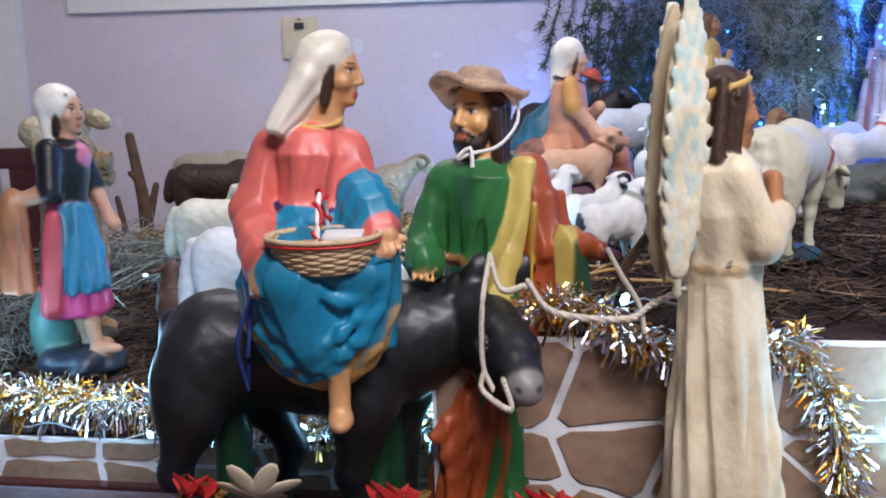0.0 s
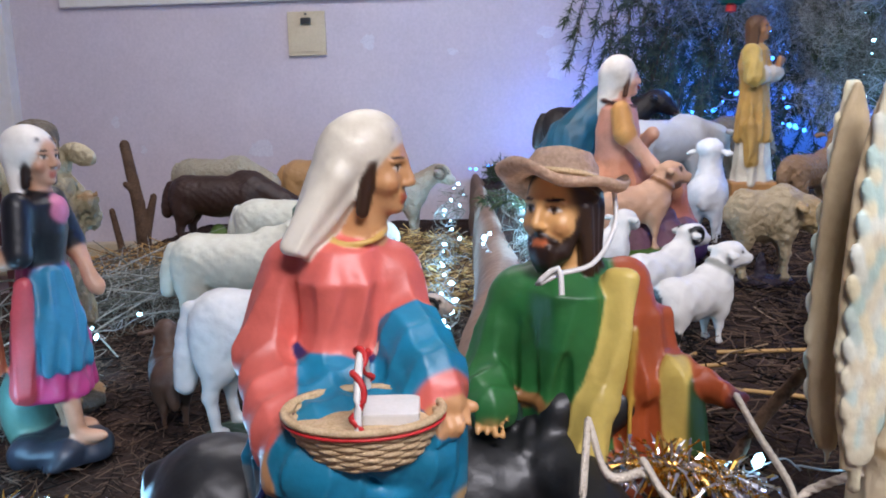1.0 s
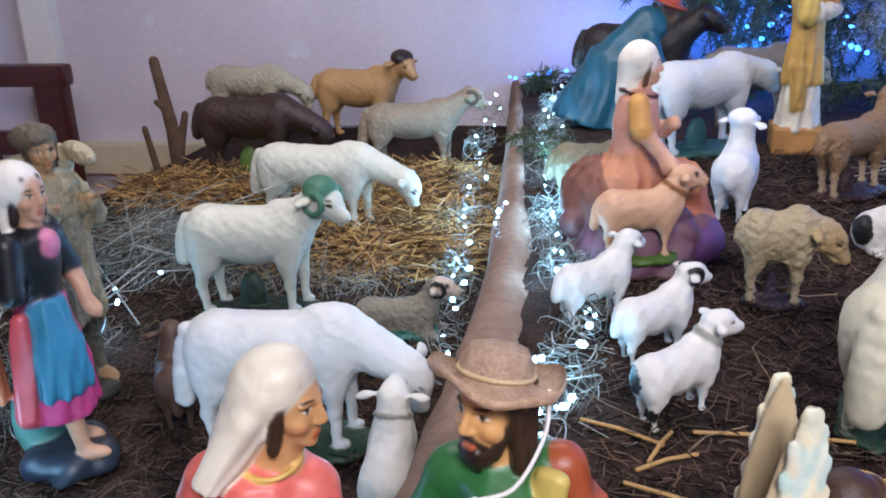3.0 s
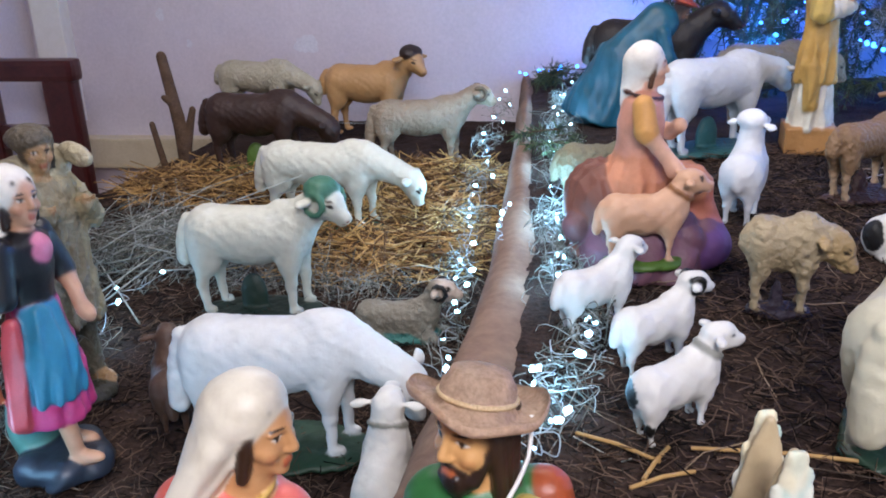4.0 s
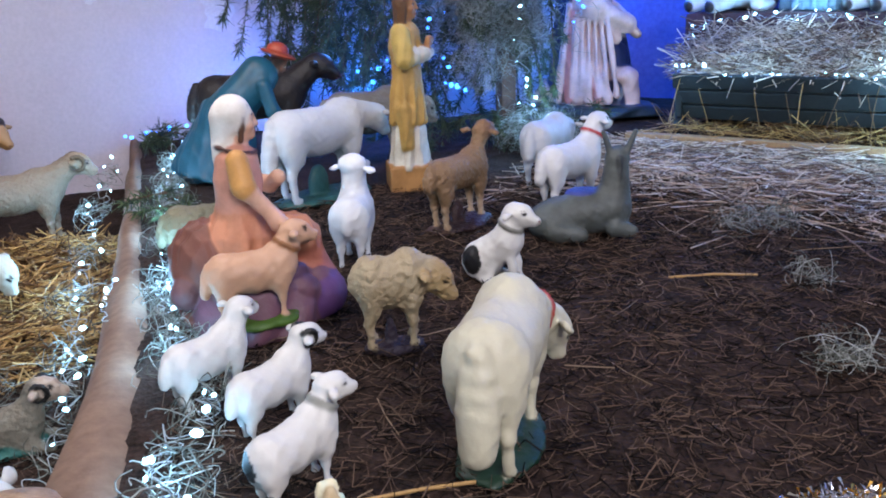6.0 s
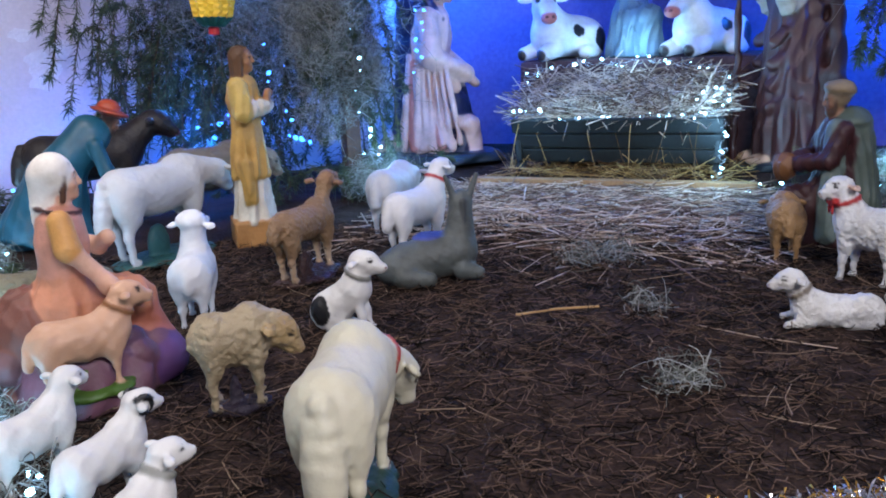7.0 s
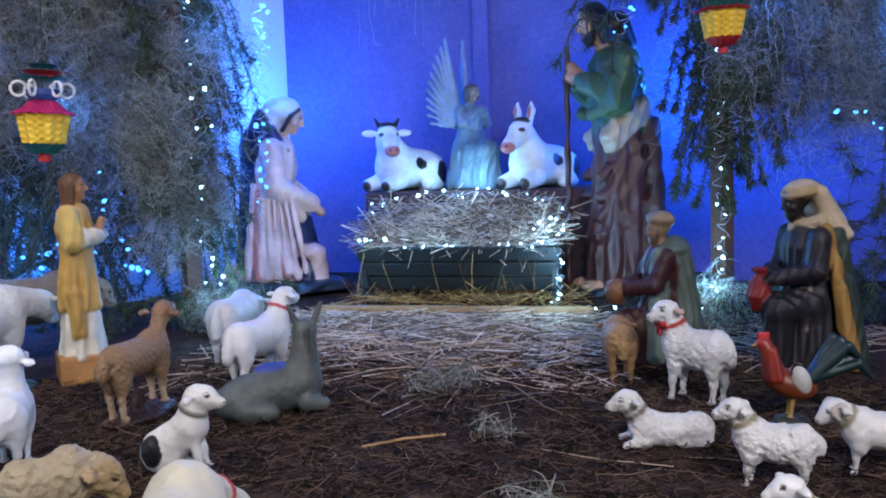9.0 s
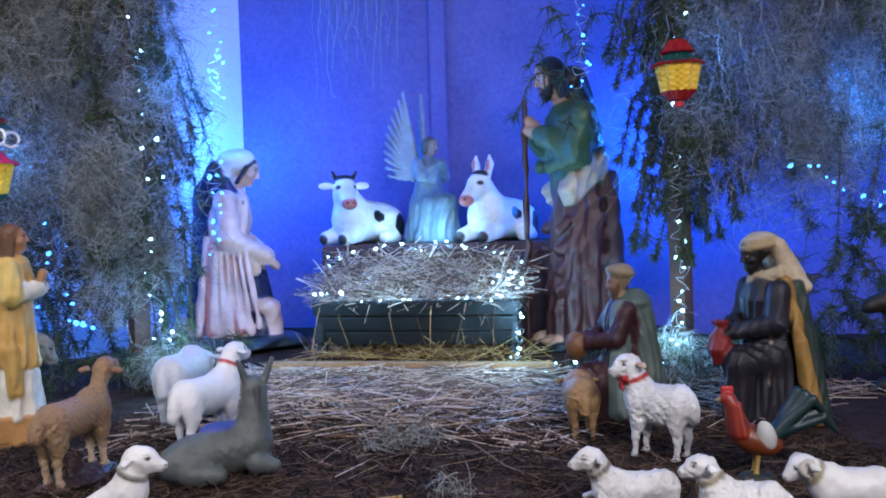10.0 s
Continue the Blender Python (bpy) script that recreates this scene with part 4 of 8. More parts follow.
def riding_woman():
    c = Clay()
    pink, blue, skin, gold = W("dc6c60"), W("1680a4"), W("cf9a68"), W("c09a58")
    # torso, narrow at the belt, sloping shoulders
    c.loft((-0.038, -0.005, 0.44), (-0.03, 0.0, 0.628), [(0, 0.075, 0.062), (0.38, 0.062, 0.054), (0.75, 0.074, 0.058), (0.92, 0.055, 0.046), (1, 0.030, 0.032)], pink, (7, 0.05, 2.0), k=0.02)
    c.cap((-0.085, 0.0, 0.592), (0.018, 0.0, 0.585), 0.032, 0.032, pink, k=0.02)
    arm(c, (-0.092, 0.0, 0.585), (-0.122, -0.03, 0.505), (-0.085, -0.125, 0.435), 0.034, pink, skin, 1.2)
    arm(c, (0.024, -0.005, 0.578), (0.040, -0.035, 0.525), (0.080, -0.115, 0.475), 0.031, pink, skin)
    c.cap((0.045, -0.050, 0.522), (0.066, -0.088, 0.492), 0.036, 0.035, blue, k=0.006)
    for i in range(4):
        c.ring((0.045 + 0.007 * i, -0.052 - 0.012 * i, 0.520 - 0.010 * i), 0.031, 0.0065, blue, (0, 48, -60), k=0.006)
    c.ring((-0.036, -0.004, 0.508), 0.061, 0.0055, W("20265e"), (8, 6, 0))
    c.dot((0.012, -0.056, 0.512), 0.010, WHITE)
    # skirt falling over the knees to a rounded hem with a gold border
    hem = [(0, 0.030, 0.040), (0.08, 0.062, 0.055), (0.25, 0.094, 0.072), (0.5, 0.114, 0.082), (0.8, 0.118, 0.084), (1, 0.096, 0.070)]
    c.loft((-0.004, -0.072, 0.266), (-0.030, -0.055, 0.462), [(t, d, w) for t, w, d in hem], blue, (7, 0.035, 2.0), k=0.012)
    c.loft((-0.004, -0.073, 0.255), (-0.030, -0.056, 0.451), [(t, d - 0.006, w - 0.002) for t, w, d in hem], gold, (7, 0.035, 2.0), k=0.0015)
    c.loft((-0.075, -0.035, 0.345), (-0.060, -0.02, 0.46), [(0, 0.090, 0.062), (0.6, 0.082, 0.062), (1, 0.055, 0.05)], blue, (8, 0.07, 2.0), k=0.012)
    c.cap((-0.045, -0.05, 0.455), (-0.048, -0.128, 0.420), 0.056, 0.046, blue, k=0.03)
    c.cap((-0.048, -0.125, 0.418), (-0.025, -0.128, 0.330), 0.044, 0.030, blue, k=0.03)
    c.cap((0.035, -0.05, 0.455), (0.048, -0.118, 0.425), 0.050, 0.040, blue, k=0.03)
    for x0, x1, z0, z1, sag in ((-0.095, 0.085, 0.375, 0.435, 0.070), (-0.105, 0.080, 0.350, 0.405, 0.075), (-0.110, 0.070, 0.325, 0.375, 0.065), (-0.020, 0.085, 0.425, 0.450, 0.045), (-0.010, 0.060, 0.445, 0.460, 0.030)):
        last = None
        for i in range(9):
            q = i / 8
            x, z = x0 + (x1 - x0) * q, z0 + (z1 - z0) * q - sag * 4 * q * (1 - q)
            t = min(1, max(0, (z - 0.266) / 0.196))
            w, d = (np.interp(t, [h[0] for h in hem], [h[k] for h in hem]) for k in (1, 2))
            p = (x, -0.070 - d * math.sqrt(max(0.03, 1 - ((x + 0.015) / w) ** 2)), z)
            if last:
                c.cap(last, p, 0.0062, 0.0062, blue, k=0.010)
            last = p
    for x0, lean in ((0.030, 0.012), (0.062, 0.010), (0.085, 0.004)):
        c.cap((x0, -0.130 + x0 * 0.5, 0.43), (x0 - lean, -0.118 + x0 * 0.5, 0.315), 0.010, 0.008, blue, k=0.012)
    c.cap((0.008, -0.118, 0.285), (0.008, -0.125, 0.228), 0.017, 0.015, skin)
    c.ell((0.010, -0.136, 0.222), (0.017, 0.028, 0.013), skin)
    # head turned aside under a veil that falls to the shoulder
    c.cap((-0.018, -0.004, 0.61), (-0.008, -0.008, 0.665), 0.026, 0.024, skin, k=0.008)
    head(c, (0.008, -0.012, 0.694), 0.092, -14, skin, W("3a2416"), pitch=-6, veiled=True)
    veil = W("e9e2cf")
    c.ell((-0.009, -0.008, 0.714), (0.050, 0.046, 0.040), veil, (0, -26, -14), k=0.002)
    c.loft((-0.074, -0.008, 0.612), (-0.012, -0.008, 0.722), [(0, 0.062, 0.016), (0.25, 0.056, 0.026), (0.6, 0.049, 0.032), (1, 0.042, 0.030)], veil, (6, 0.035, 1.0), k=0.010)
    c.cap((-0.030, -0.048, 0.690), (-0.084, -0.052, 0.622), 0.012, 0.008, veil, k=0.014)
    c.ring((-0.018, -0.012, 0.630), 0.034, 0.0032, W("d8b060"), (16, 0, 0))
    return c.place("woman_statue", 0.0025, "gloss", pose(0.100, 1.38, PIT + 0.06, 0, 0, FRONT) @ Matrix.Diagonal((0.86, 0.86, 0.9, 1)), "seated woman figure in pink robe, blue skirt and white veil", "statue", drape=(0.26, 0.60, 0.0032, 120))


def hat_man():
    c = Clay()
    green, rust, yellow, skin, hair = W("2c6c36"), W("a84e26"), W("d0b862"), W("d8a468"), W("3a2618")
    c.loft((0.01, 0, 0.02), (-0.01, 0, 0.43), [(0, 0.118, 0.095), (0.3, 0.102, 0.084), (0.75, 0.080, 0.064), (1, 0.058, 0.050)], green, (9, 0.05, 2.2), k=0.01)
    c.loft((-0.012, 0, 0.42), (0.0, 0, 0.572), [(0, 0.056, 0.049), (0.45, 0.068, 0.054), (0.82, 0.070, 0.050), (1, 0.034, 0.034)], green, (9, 0.045, 0.6), k=0.018)
    c.cap((-0.052, 0, 0.538), (0.050, 0, 0.540), 0.030, 0.030, green, k=0.018)
    c.ring((-0.012, 0, 0.432), 0.056, 0.0055, W("8c6238"), (4, 0, 0))
    # rust mantle: over the shoulder, across the front and round the legs
    c.cap((0.062, -0.004, 0.548), (0.074, -0.022, 0.44), 0.026, 0.032, rust, k=0.012)
    c.loft((0.070, -0.015, 0.13), (0.074, -0.01, 0.52), [(0, 0.042, 0.050), (0.5, 0.034, 0.046), (1, 0.024, 0.034)], rust, (7, 0.09, 1.5), k=0.008)
    c.loft((-0.045, -0.035, 0.02), (0.02, -0.03, 0.37), [(0, 0.080, 0.062), (0.5, 0.070, 0.058), (1, 0.045, 0.036)], rust, (8, 0.08, 2), k=0.008)
    for i in range(5):
        c.cap((0.085 - 0.008 * i, -0.062, 0.36 - 0.035 * i), (-0.080 + 0.012 * i, -0.090, 0.19 - 0.030 * i), 0.010, 0.012, rust, k=0.012)
    for y, q in ((-0.050, 0.0), (-0.056, 0.008), (-0.060, 0.016)):
        c.cap((0.040 + q, y + 0.008, 0.560), (0.012 + q, y - 0.010, 0.43), 0.010, 0.011, yellow, k=0.008)
    c.cap((0.018, -0.066, 0.43), (0.002, -0.080, 0.36), 0.020, 0.022, yellow, k=0.010)
    arm(c, (-0.064, 0.0, 0.528), (-0.090, -0.01, 0.455), (-0.092, -0.075, 0.425), 0.026, green, skin, 1.3)
    arm(c, (0.070, 0.0, 0.53), (0.100, -0.02, 0.46), (0.158, -0.075, 0.437), 0.017, rust, W("6c2c22"), 1.1)
    c.cap((0.108, -0.042, 0.452), (0.118, -0.052, 0.27), 0.020, 0.018, yellow, k=0.004)
    c.cap((0.118, -0.048, 0.446), (0.130, -0.058, 0.30), 0.014, 0.018, W("22441f"), k=0.004)
    c.cap((0.092, -0.028, 0.44), (0.098, -0.045, 0.22), 0.018, 0.024, rust, k=0.005)
    c.cap((0.062, -0.040, 0.50), (0.052, -0.062, 0.30), 0.005, 0.005, W("b8923c"), k=0.003)
    c.cap((0.0, -0.004, 0.56), (-0.004, -0.008, 0.60), 0.026, 0.024, skin, k=0.006)
    head(c, (-0.012, -0.020, 0.628), 0.098, -132, skin, hair, W("2e1d14"), long_hair=0.055)
    rock_col = W("1d2b33")
    c.block((0, -0.02, 0.012), (0.15, 0.12, 0.016), rock_col)
    for x in (-0.06, 0.05):
        c.ell((x, -0.12, 0.035), (0.025, 0.045, 0.018), skin)
    return c.place("man_statue", 0.0026, "gloss", pose(0.285, 1.515, PIT, 0, 0, FRONT), "bearded man figure in green tunic and rust mantle", "statue", drape=(0.03, 0.54, 0.0036, 130))


def straw_hat():
    ob = empty("straw_hat", pose(0.277, 1.50, PIT + 0.655, -14, 6, 0) @ Matrix.Diagonal((0.74, 0.74, 0.78, 1)))
    prof = [(0.094, 0.012), (0.097, 0.006), (0.093, -0.001), (0.083, -0.004), (0.062, -0.001), (0.054, 0.006), (0.051, 0.028), (0.040, 0.045), (0.018, 0.051), (0.002, 0.052)]
    bm = spin_bm([(r, z) for r, z in prof], 40, False)
    for v in bm.verts:
        a = math.atan2(v.co.y, v.co.x)
        r = math.hypot(v.co.x, v.co.y)
        if r > 0.06:
            v.co.z += 0.012 * math.sin(2 * a + 0.7) * (r - 0.06) / 0.036 + 0.004 * math.sin(5 * a)
    bmesh.ops.solidify(bm, geom=bm.faces[:], thickness=0.006)
    crown = part("brim_and_crown", bm, M["hatstraw"], ob, smooth=True)
    ring = [(0.0535 * math.cos(a), 0.0535 * math.sin(a), 0.012) for a in np.linspace(0, 6.2832, 30)]
    tubes("band", [ring], 0.004, M["wicker"], crown, 5)
    strap = catmull([(0.075, 0.0, 0.0), (0.080, -0.03, -0.05), (0.055, -0.085, -0.105), (0.01, -0.105, -0.125)], 14)
    tie = tubes("chin_strap", [strap], 0.0035, M["white"], ob, 5)
    knot = catmull([(0.01, -0.108, -0.125), (-0.015, -0.112, -0.140), (0.01, -0.116, -0.118), (0.018, -0.115, -0.150)], 10)
    tubes("knot", [knot], 0.004, M["white"], tie, 5)
    tagged(ob, "woven straw sun hat with a white chin strap", "hat")


def front_angel():
    c = Clay()
    robe, skin, hair = W("e6d6b4"), W("b3794c"), W("3b2415")
    c.loft((0, 0, 0), (-0.01, 0, 0.44), [(0, 0.10, 0.108), (0.3, 0.088, 0.094), (0.8, 0.062, 0.068), (1, 0.054, 0.058)], robe, (9, 0.06, 2.0), k=0.01)
    c.loft((-0.01, 0, 0.43), (-0.018, 0, 0.578), [(0, 0.055, 0.058), (0.5, 0.074, 0.066), (0.85, 0.066, 0.058), (1, 0.034, 0.036)], robe, (7, 0.03, 1.0), k=0.018)
    for s in (-1, 1):
        c.cap((-0.015, 0.060 * s, 0.545), (0.026, 0.064 * s, 0.475), 0.027, 0.027, robe, k=0.014)
        c.cap((0.026, 0.064 * s, 0.475), (0.070, 0.03 * s, 0.495), 0.028, 0.021, robe, k=0.014)
        c.cap((0.066, 0.022 * s, 0.495), (0.070, 0.008 * s, 0.54), 0.013, 0.012, skin, k=0.004)
        # wing: a tall pointed blade set with rows of scale feathers
        c.loft((-0.098, 0.026 * s, 0.425), (-0.080, 0.026 * s, 0.752), [(0, 0.006, 0.012), (0.15, 0.008, 0.026), (0.45, 0.009, 0.034), (0.75, 0.008, 0.029), (0.92, 0.006, 0.016), (1, 0.003, 0.004)], W("c3b08c"), k=0.004)
        g = random.Random(40 + s)
        for i in range(24):
            q = i / 23
            wide = np.interp(q, (0, 0.1, 0.5, 0.85, 1), (0.004, 0.015, 0.029, 0.023, 0.010))
            for j in range(5):
                o = (j - 2 + 0.5 * (i % 2)) / 2.2
                tone = g.choice(("c4d6cc", "e2dcc0", "b8d2c8", "e8e0bc", "dcd2b4", "dfe2d2"))
                c.ell((-0.081 - 0.017 * q + o * wide, s * (0.034 + 0.003 * math.sin(q * 3.1)), 0.742 - 0.30 * q), (0.0075, 0.0040, 0.0125), W(tone), (0, 18 * o, 6 * s), k=0.0012)
        for i in range(9):
            q = i / 8
            c.cap((-0.100 + 0.006 * q, 0.028 * s, 0.62 - 0.13 * q), (-0.124 + 0.030 * q, 0.028 * s, 0.53 - 0.12 * q), 0.0075, 0.0045, W("d9d2b4"), k=0.0015)
    c.ring((-0.01, 0, 0.438), 0.056, 0.005, W("b49a70"))
    head(c, (-0.004, 0, 0.624), 0.098, 0, skin, hair, long_hair=0.055)
    for i in range(7):
        c.cap((-0.030, -0.034 + 0.011 * i, 0.655), (-0.040, -0.040 + 0.013 * i, 0.568), 0.010, 0.012, hair, k=0.004)
    c.ring((-0.015, 0, 0.652), 0.0405, 0.0040, W("d0aa60"), (0, -14, 0))
    c.cap((0.024, 0, 0.660), (0.028, 0, 0.672), 0.0045, 0.002, W("d0aa60"), k=0.003)
    c.block((0, 0, 0.01), (0.11, 0.11, 0.012), W("3a2c22"))
    return c.place("angel_statue", 0.0028, "matte", pose(0.595, 1.37, PIT, 0, 0, FRONT + 8) @ Matrix.Diagonal((0.78, 0.78, 1, 1)), "angel figure in cream robe with pale wings", "angel statue", drape=(0.02, 0.44, 0.0045, 90))


riding_donkey()
riding_woman()
hat_man()
straw_hat()
front_angel()


def basket():
    ob = empty("wicker_basket", pose(0.118, 1.258, PIT + 0.468, 5, 0, FRONT) @ Matrix.Diagonal((0.86, 0.80, 0.78, 1)))
    rows = []
    for i in range(11):
        r, z = 0.046 + 0.022 * (i / 10) ** 0.7, -0.02 + 0.05 * i / 10
        rows.append([((r + 0.002 * math.sin(10 * a + i * math.pi)) * 1.1 * math.cos(a), (r + 0.002 * math.sin(10 * a + i * math.pi)) * 0.8 * math.sin(a), z) for a in np.linspace(0, 2 * math.pi, 64)])
    tubes("weave", rows, 0.0035, M["wicker"], ob, 5)
    bm = spin_bm([(0.002, -0.022), (0.045, -0.022), (0.048, -0.015)], 24, False)
    bmesh.ops.scale(bm, vec=(1.1, 0.8, 1), verts=bm.verts[:])
    part("bottom", bm, M["wicker"], ob)
    bm = spin_bm([(0.060, 0.018), (0.03, 0.022), (0.002, 0.021)], 24, False)
    bmesh.ops.scale(bm, vec=(1.1, 0.8, 1), verts=bm.verts[:])
    part("lining", bm, M["wicker"], ob, "pale cloth lining")
    rim = [[(0.0705 * 1.1 * math.cos(a), 0.0705 * 0.8 * math.sin(a), 0.031) for a in np.linspace(0, 2 * math.pi, 48)]]
    edge = tubes("rim", rim, 0.0045, M["wicker"], ob, 6)
    tubes("rim_ribbon", [[(x * 1.02, y * 1.02, z - 0.007) for x, y, z in rim[0]]], 0.002, M["red"], edge, 5)
    hd = [[(0.0, -0.055 * math.cos(a), 0.02 + 0.075 * math.sin(a)) for a in np.linspace(0.1, math.pi - 0.1, 24)]]
    grip = tubes("handle", hd, 0.004, M["white"], ob, 6)
    sp = [(0.0055 * math.cos(9 * a), -0.055 * math.cos(a) , 0.02 + 0.075 * math.sin(a) + 0.0055 * math.sin(9 * a)) for a in np.linspace(0.1, math.pi - 0.1, 90)]
    tubes("ribbon", [sp], 0.0035, M["red"], grip, 5)
    tagged(part("paper", box_bm((0.0, -0.02, 0.02), (0.055, 0.03, 0.034), 0.003), M["white"], ob), "folded white paper")
    tagged(ob, "oval wicker basket with red rim and ribboned handle", "basket")


basket()


def rope_thing(name, paths, r, label):
    ob = empty(name)
    for p in paths:
        line = catmull(p, 40)
        tubes("strand", [line], r * 0.8, M["rope"], ob, 6)
        for ph in (0, 2.1, 4.2):
            tw = line + np.array([(0, r * 0.6 * math.cos(1.3 * i + ph), r * 0.6 * math.sin(1.3 * i + ph)) for i in range(40)])
            tubes("strand", [tw], r * 0.55, M["rope"], ob, 5)
    tagged(ob, label, "rope")


rope_thing("halter_rope", [
    [(0.305, 1.345, 0.125), (0.30, 1.295, 0.07), (0.30, 1.29, 0.0), (0.312, 1.285, -0.03)],
    [(0.305, 1.345, 0.125), (0.322, 1.31, 0.088), (0.352, 1.31, 0.092)],
    [(0.352, 1.33, 0.095), (0.385, 1.32, 0.058), (0.47, 1.34, 0.045), (0.505, 1.36, 0.06), (0.55, 1.35, 0.085), (0.59, 1.32, 0.118)],
    [(0.453, 1.452, 0.115), (0.470, 1.420, 0.085), (0.490, 1.375, 0.055), (0.495, 1.36, 0.025)],
    [(0.302, 1.288, -0.005), (0.30, 1.28, -0.03), (0.335, 1.27, -0.05), (0.325, 1.28, -0.015)]], 0.0045, "knotted cotton halter and lead rope")
tagged(tubes("shepherd_crook", [catmull([(0.40, 1.46, -0.1), (0.46, 1.45, 0.06), (0.51, 1.44, 0.14), (0.545, 1.44, 0.18), (0.56, 1.44, 0.165), (0.553, 1.44, 0.14)], 30)], 0.007, M["bark"], None, 8), "dark wooden crook held by the man", "crook")


# ---- figures on the lower deck ----
def girl():
    c = Clay()
    skin, black, blue, pink = W("c99a7c"), W("14151a"), W("2f7f9e"), W("c9427e")
    rock(c, 0.10, 0.05, W("2b3340"), 3)
    c.ell((-0.085, 0.03, 0.09), (0.05, 0.06, 0.10), W("5f8f84"), k=0.02)
    for s, x in ((-1, 0.035), (1, -0.02)):
        c.cap((x, 0.03 * s, 0.16), (x + 0.02, 0.035 * s, 0.06), 0.022, 0.015, skin)
        c.ell((x + 0.045, 0.035 * s, 0.055), (0.036, 0.016, 0.013), skin)
    c.loft((0, 0, 0.13), (-0.005, 0, 0.39), [(0, 0.085, 0.078), (0.4, 0.078, 0.07), (1, 0.05, 0.045)], pink, (8, 0.05, 1.5), k=0.006)
    c.loft((0.022, -0.022, 0.185), (0.012, -0.012, 0.385), [(0, 0.068, 0.06), (0.5, 0.062, 0.056), (1, 0.042, 0.036)], blue, (7, 0.05, 1.0), k=0.004)
    c.cap((-0.005, -0.075, 0.36), (-0.02, -0.085, 0.16), 0.016, 0.026, W("c8525a"), k=0.01)
    c.loft((-0.005, 0, 0.38), (0.0, 0, 0.53), [(0, 0.046, 0.042), (0.5, 0.06, 0.055), (0.85, 0.062, 0.05), (1, 0.03, 0.03)], black, (5, 0.02, 0), k=0.012)
    c.ell((0.035, 0, 0.49), (0.025, 0.032, 0.032), W("d880a0"), k=0.004)
    c.cap((-0.005, -0.065, 0.505), (0.0, -0.085, 0.42), 0.028, 0.026, black)
    c.cap((0.0, -0.085, 0.42), (-0.065, -0.10, 0.40), 0.02, 0.017, skin)
    c.cap((-0.005, 0.065, 0.505), (0.02, 0.085, 0.42), 0.028, 0.026, black)
    c.cap((0.02, 0.085, 0.42), (0.075, 0.06, 0.33), 0.019, 0.015, skin)
    c.ell((-0.08, -0.10, 0.37), (0.03, 0.035, 0.06), W("b57a52"), k=0.01)
    c.loft((-0.085, -0.10, 0.20), (-0.08, -0.10, 0.36), [(0, 0.038, 0.04), (1, 0.03, 0.03)], W("b06f4c"), (5, 0.05, 1))
    head(c, (0.012, 0, 0.588), 0.10, -20, skin, W("2a1c16"), veiled=True)
    c.ell((-0.010, 0.004, 0.608), (0.054, 0.050, 0.046), W("e8e4da"), (0, 14, -20), k=0.003)
    c.cap((-0.03, -0.02, 0.605), (-0.02, -0.03, 0.53), 0.020, 0.012, W("e8e4da"), k=0.012)
    c.place("girl_statue", 0.0045, "gloss", pose(-0.68, 1.99, LOW + 0.01, 0, 0, 6) @ Matrix.Diagonal((0.92, 0.92, 0.96, 1)), "girl figure in white headscarf, black bodice and blue apron", "statue", drape=(0.13, 0.40, 0.0040, 110))


def fur_shepherd():
    c = Clay()
    skin, fur, dark = W("b08e66"), W("8c8268"), W("5a4f3c")
    rock(c, 0.09, 0.03, W("3a382c"), 5)
    for s in (-1, 1):
        c.cap((0.0, 0.035 * s, 0.25), (0.015, 0.04 * s, 0.05), 0.033, 0.022, W("6a6450"))
        c.ell((0.04, 0.04 * s, 0.035), (0.04, 0.018, 0.016), skin)
    c.loft((0, 0, 0.19), (0, 0, 0.52), [(0, 0.085, 0.075), (0.4, 0.07, 0.06), (0.8, 0.078, 0.06), (1, 0.035, 0.035)], fur, (11, 0.07, 3.0), k=0.012)
    for s in (-1, 1):
        c.cap((0.02, 0.045 * s, 0.5), (0.03, 0.05 * s, 0.2), 0.022, 0.028, W("a39a7c"), k=0.01)
        arm(c, (0, 0.075 * s, 0.49), (0.04, 0.09 * s, 0.42), (0.07, 0.05 * s, 0.47), 0.026, W("9a8f70"), skin)
    c.cap((-0.03, -0.06, 0.535), (-0.03, 0.07, 0.545), 0.04, 0.04, W("b5aa8c"), k=0.02)
    c.ell((0.04, 0.075, 0.565), (0.045, 0.022, 0.024), W("b5aa8c"), (0, 20, 0))
    head(c, (0.012, 0.0, 0.585), 0.085, -25, skin, W("4a3e30"), long_hair=0.03)
    c.ell((-0.005, 0, 0.615), (0.05, 0.046, 0.03), W("5e5444"), k=0.01)
    c.place("shepherd_statue", 0.005, "curly", pose(-0.86, 2.27, LOW, 0, 0, -10), "shepherd figure in a shaggy buff fleece carrying a lamb", "statue", drape=(0.15, 0.52, 0.005, 170), curl=(0.002, 285))


girl()
fur_shepherd()
OFF = W("dcdccb")
sheep("sheep_statue", -0.63, 2.77, LOW, 10, 0.36, 0.325, "level", "white ram with green-painted horns standing on the lower deck", OFF, turn=-25, wool_cap=W("3f6f58"), horns=W("4a7a62"), base=W("22342a"), tail=0.22)
sheep("sheep_statue", -0.675, 3.40, LOW + 0.04, 0, 0.44, 0.305, "graze", "white grazing sheep over the hay", OFF, base=W("1f4a2e"), tail=0.3)
sheep("sheep_statue", -0.275, 2.15, LOW, 12, 0.37, 0.31, "graze", "large white sheep grazing behind the riders", W("e4e6e4"), turn=-18, base=W("1c3a28"), tail=0.36)
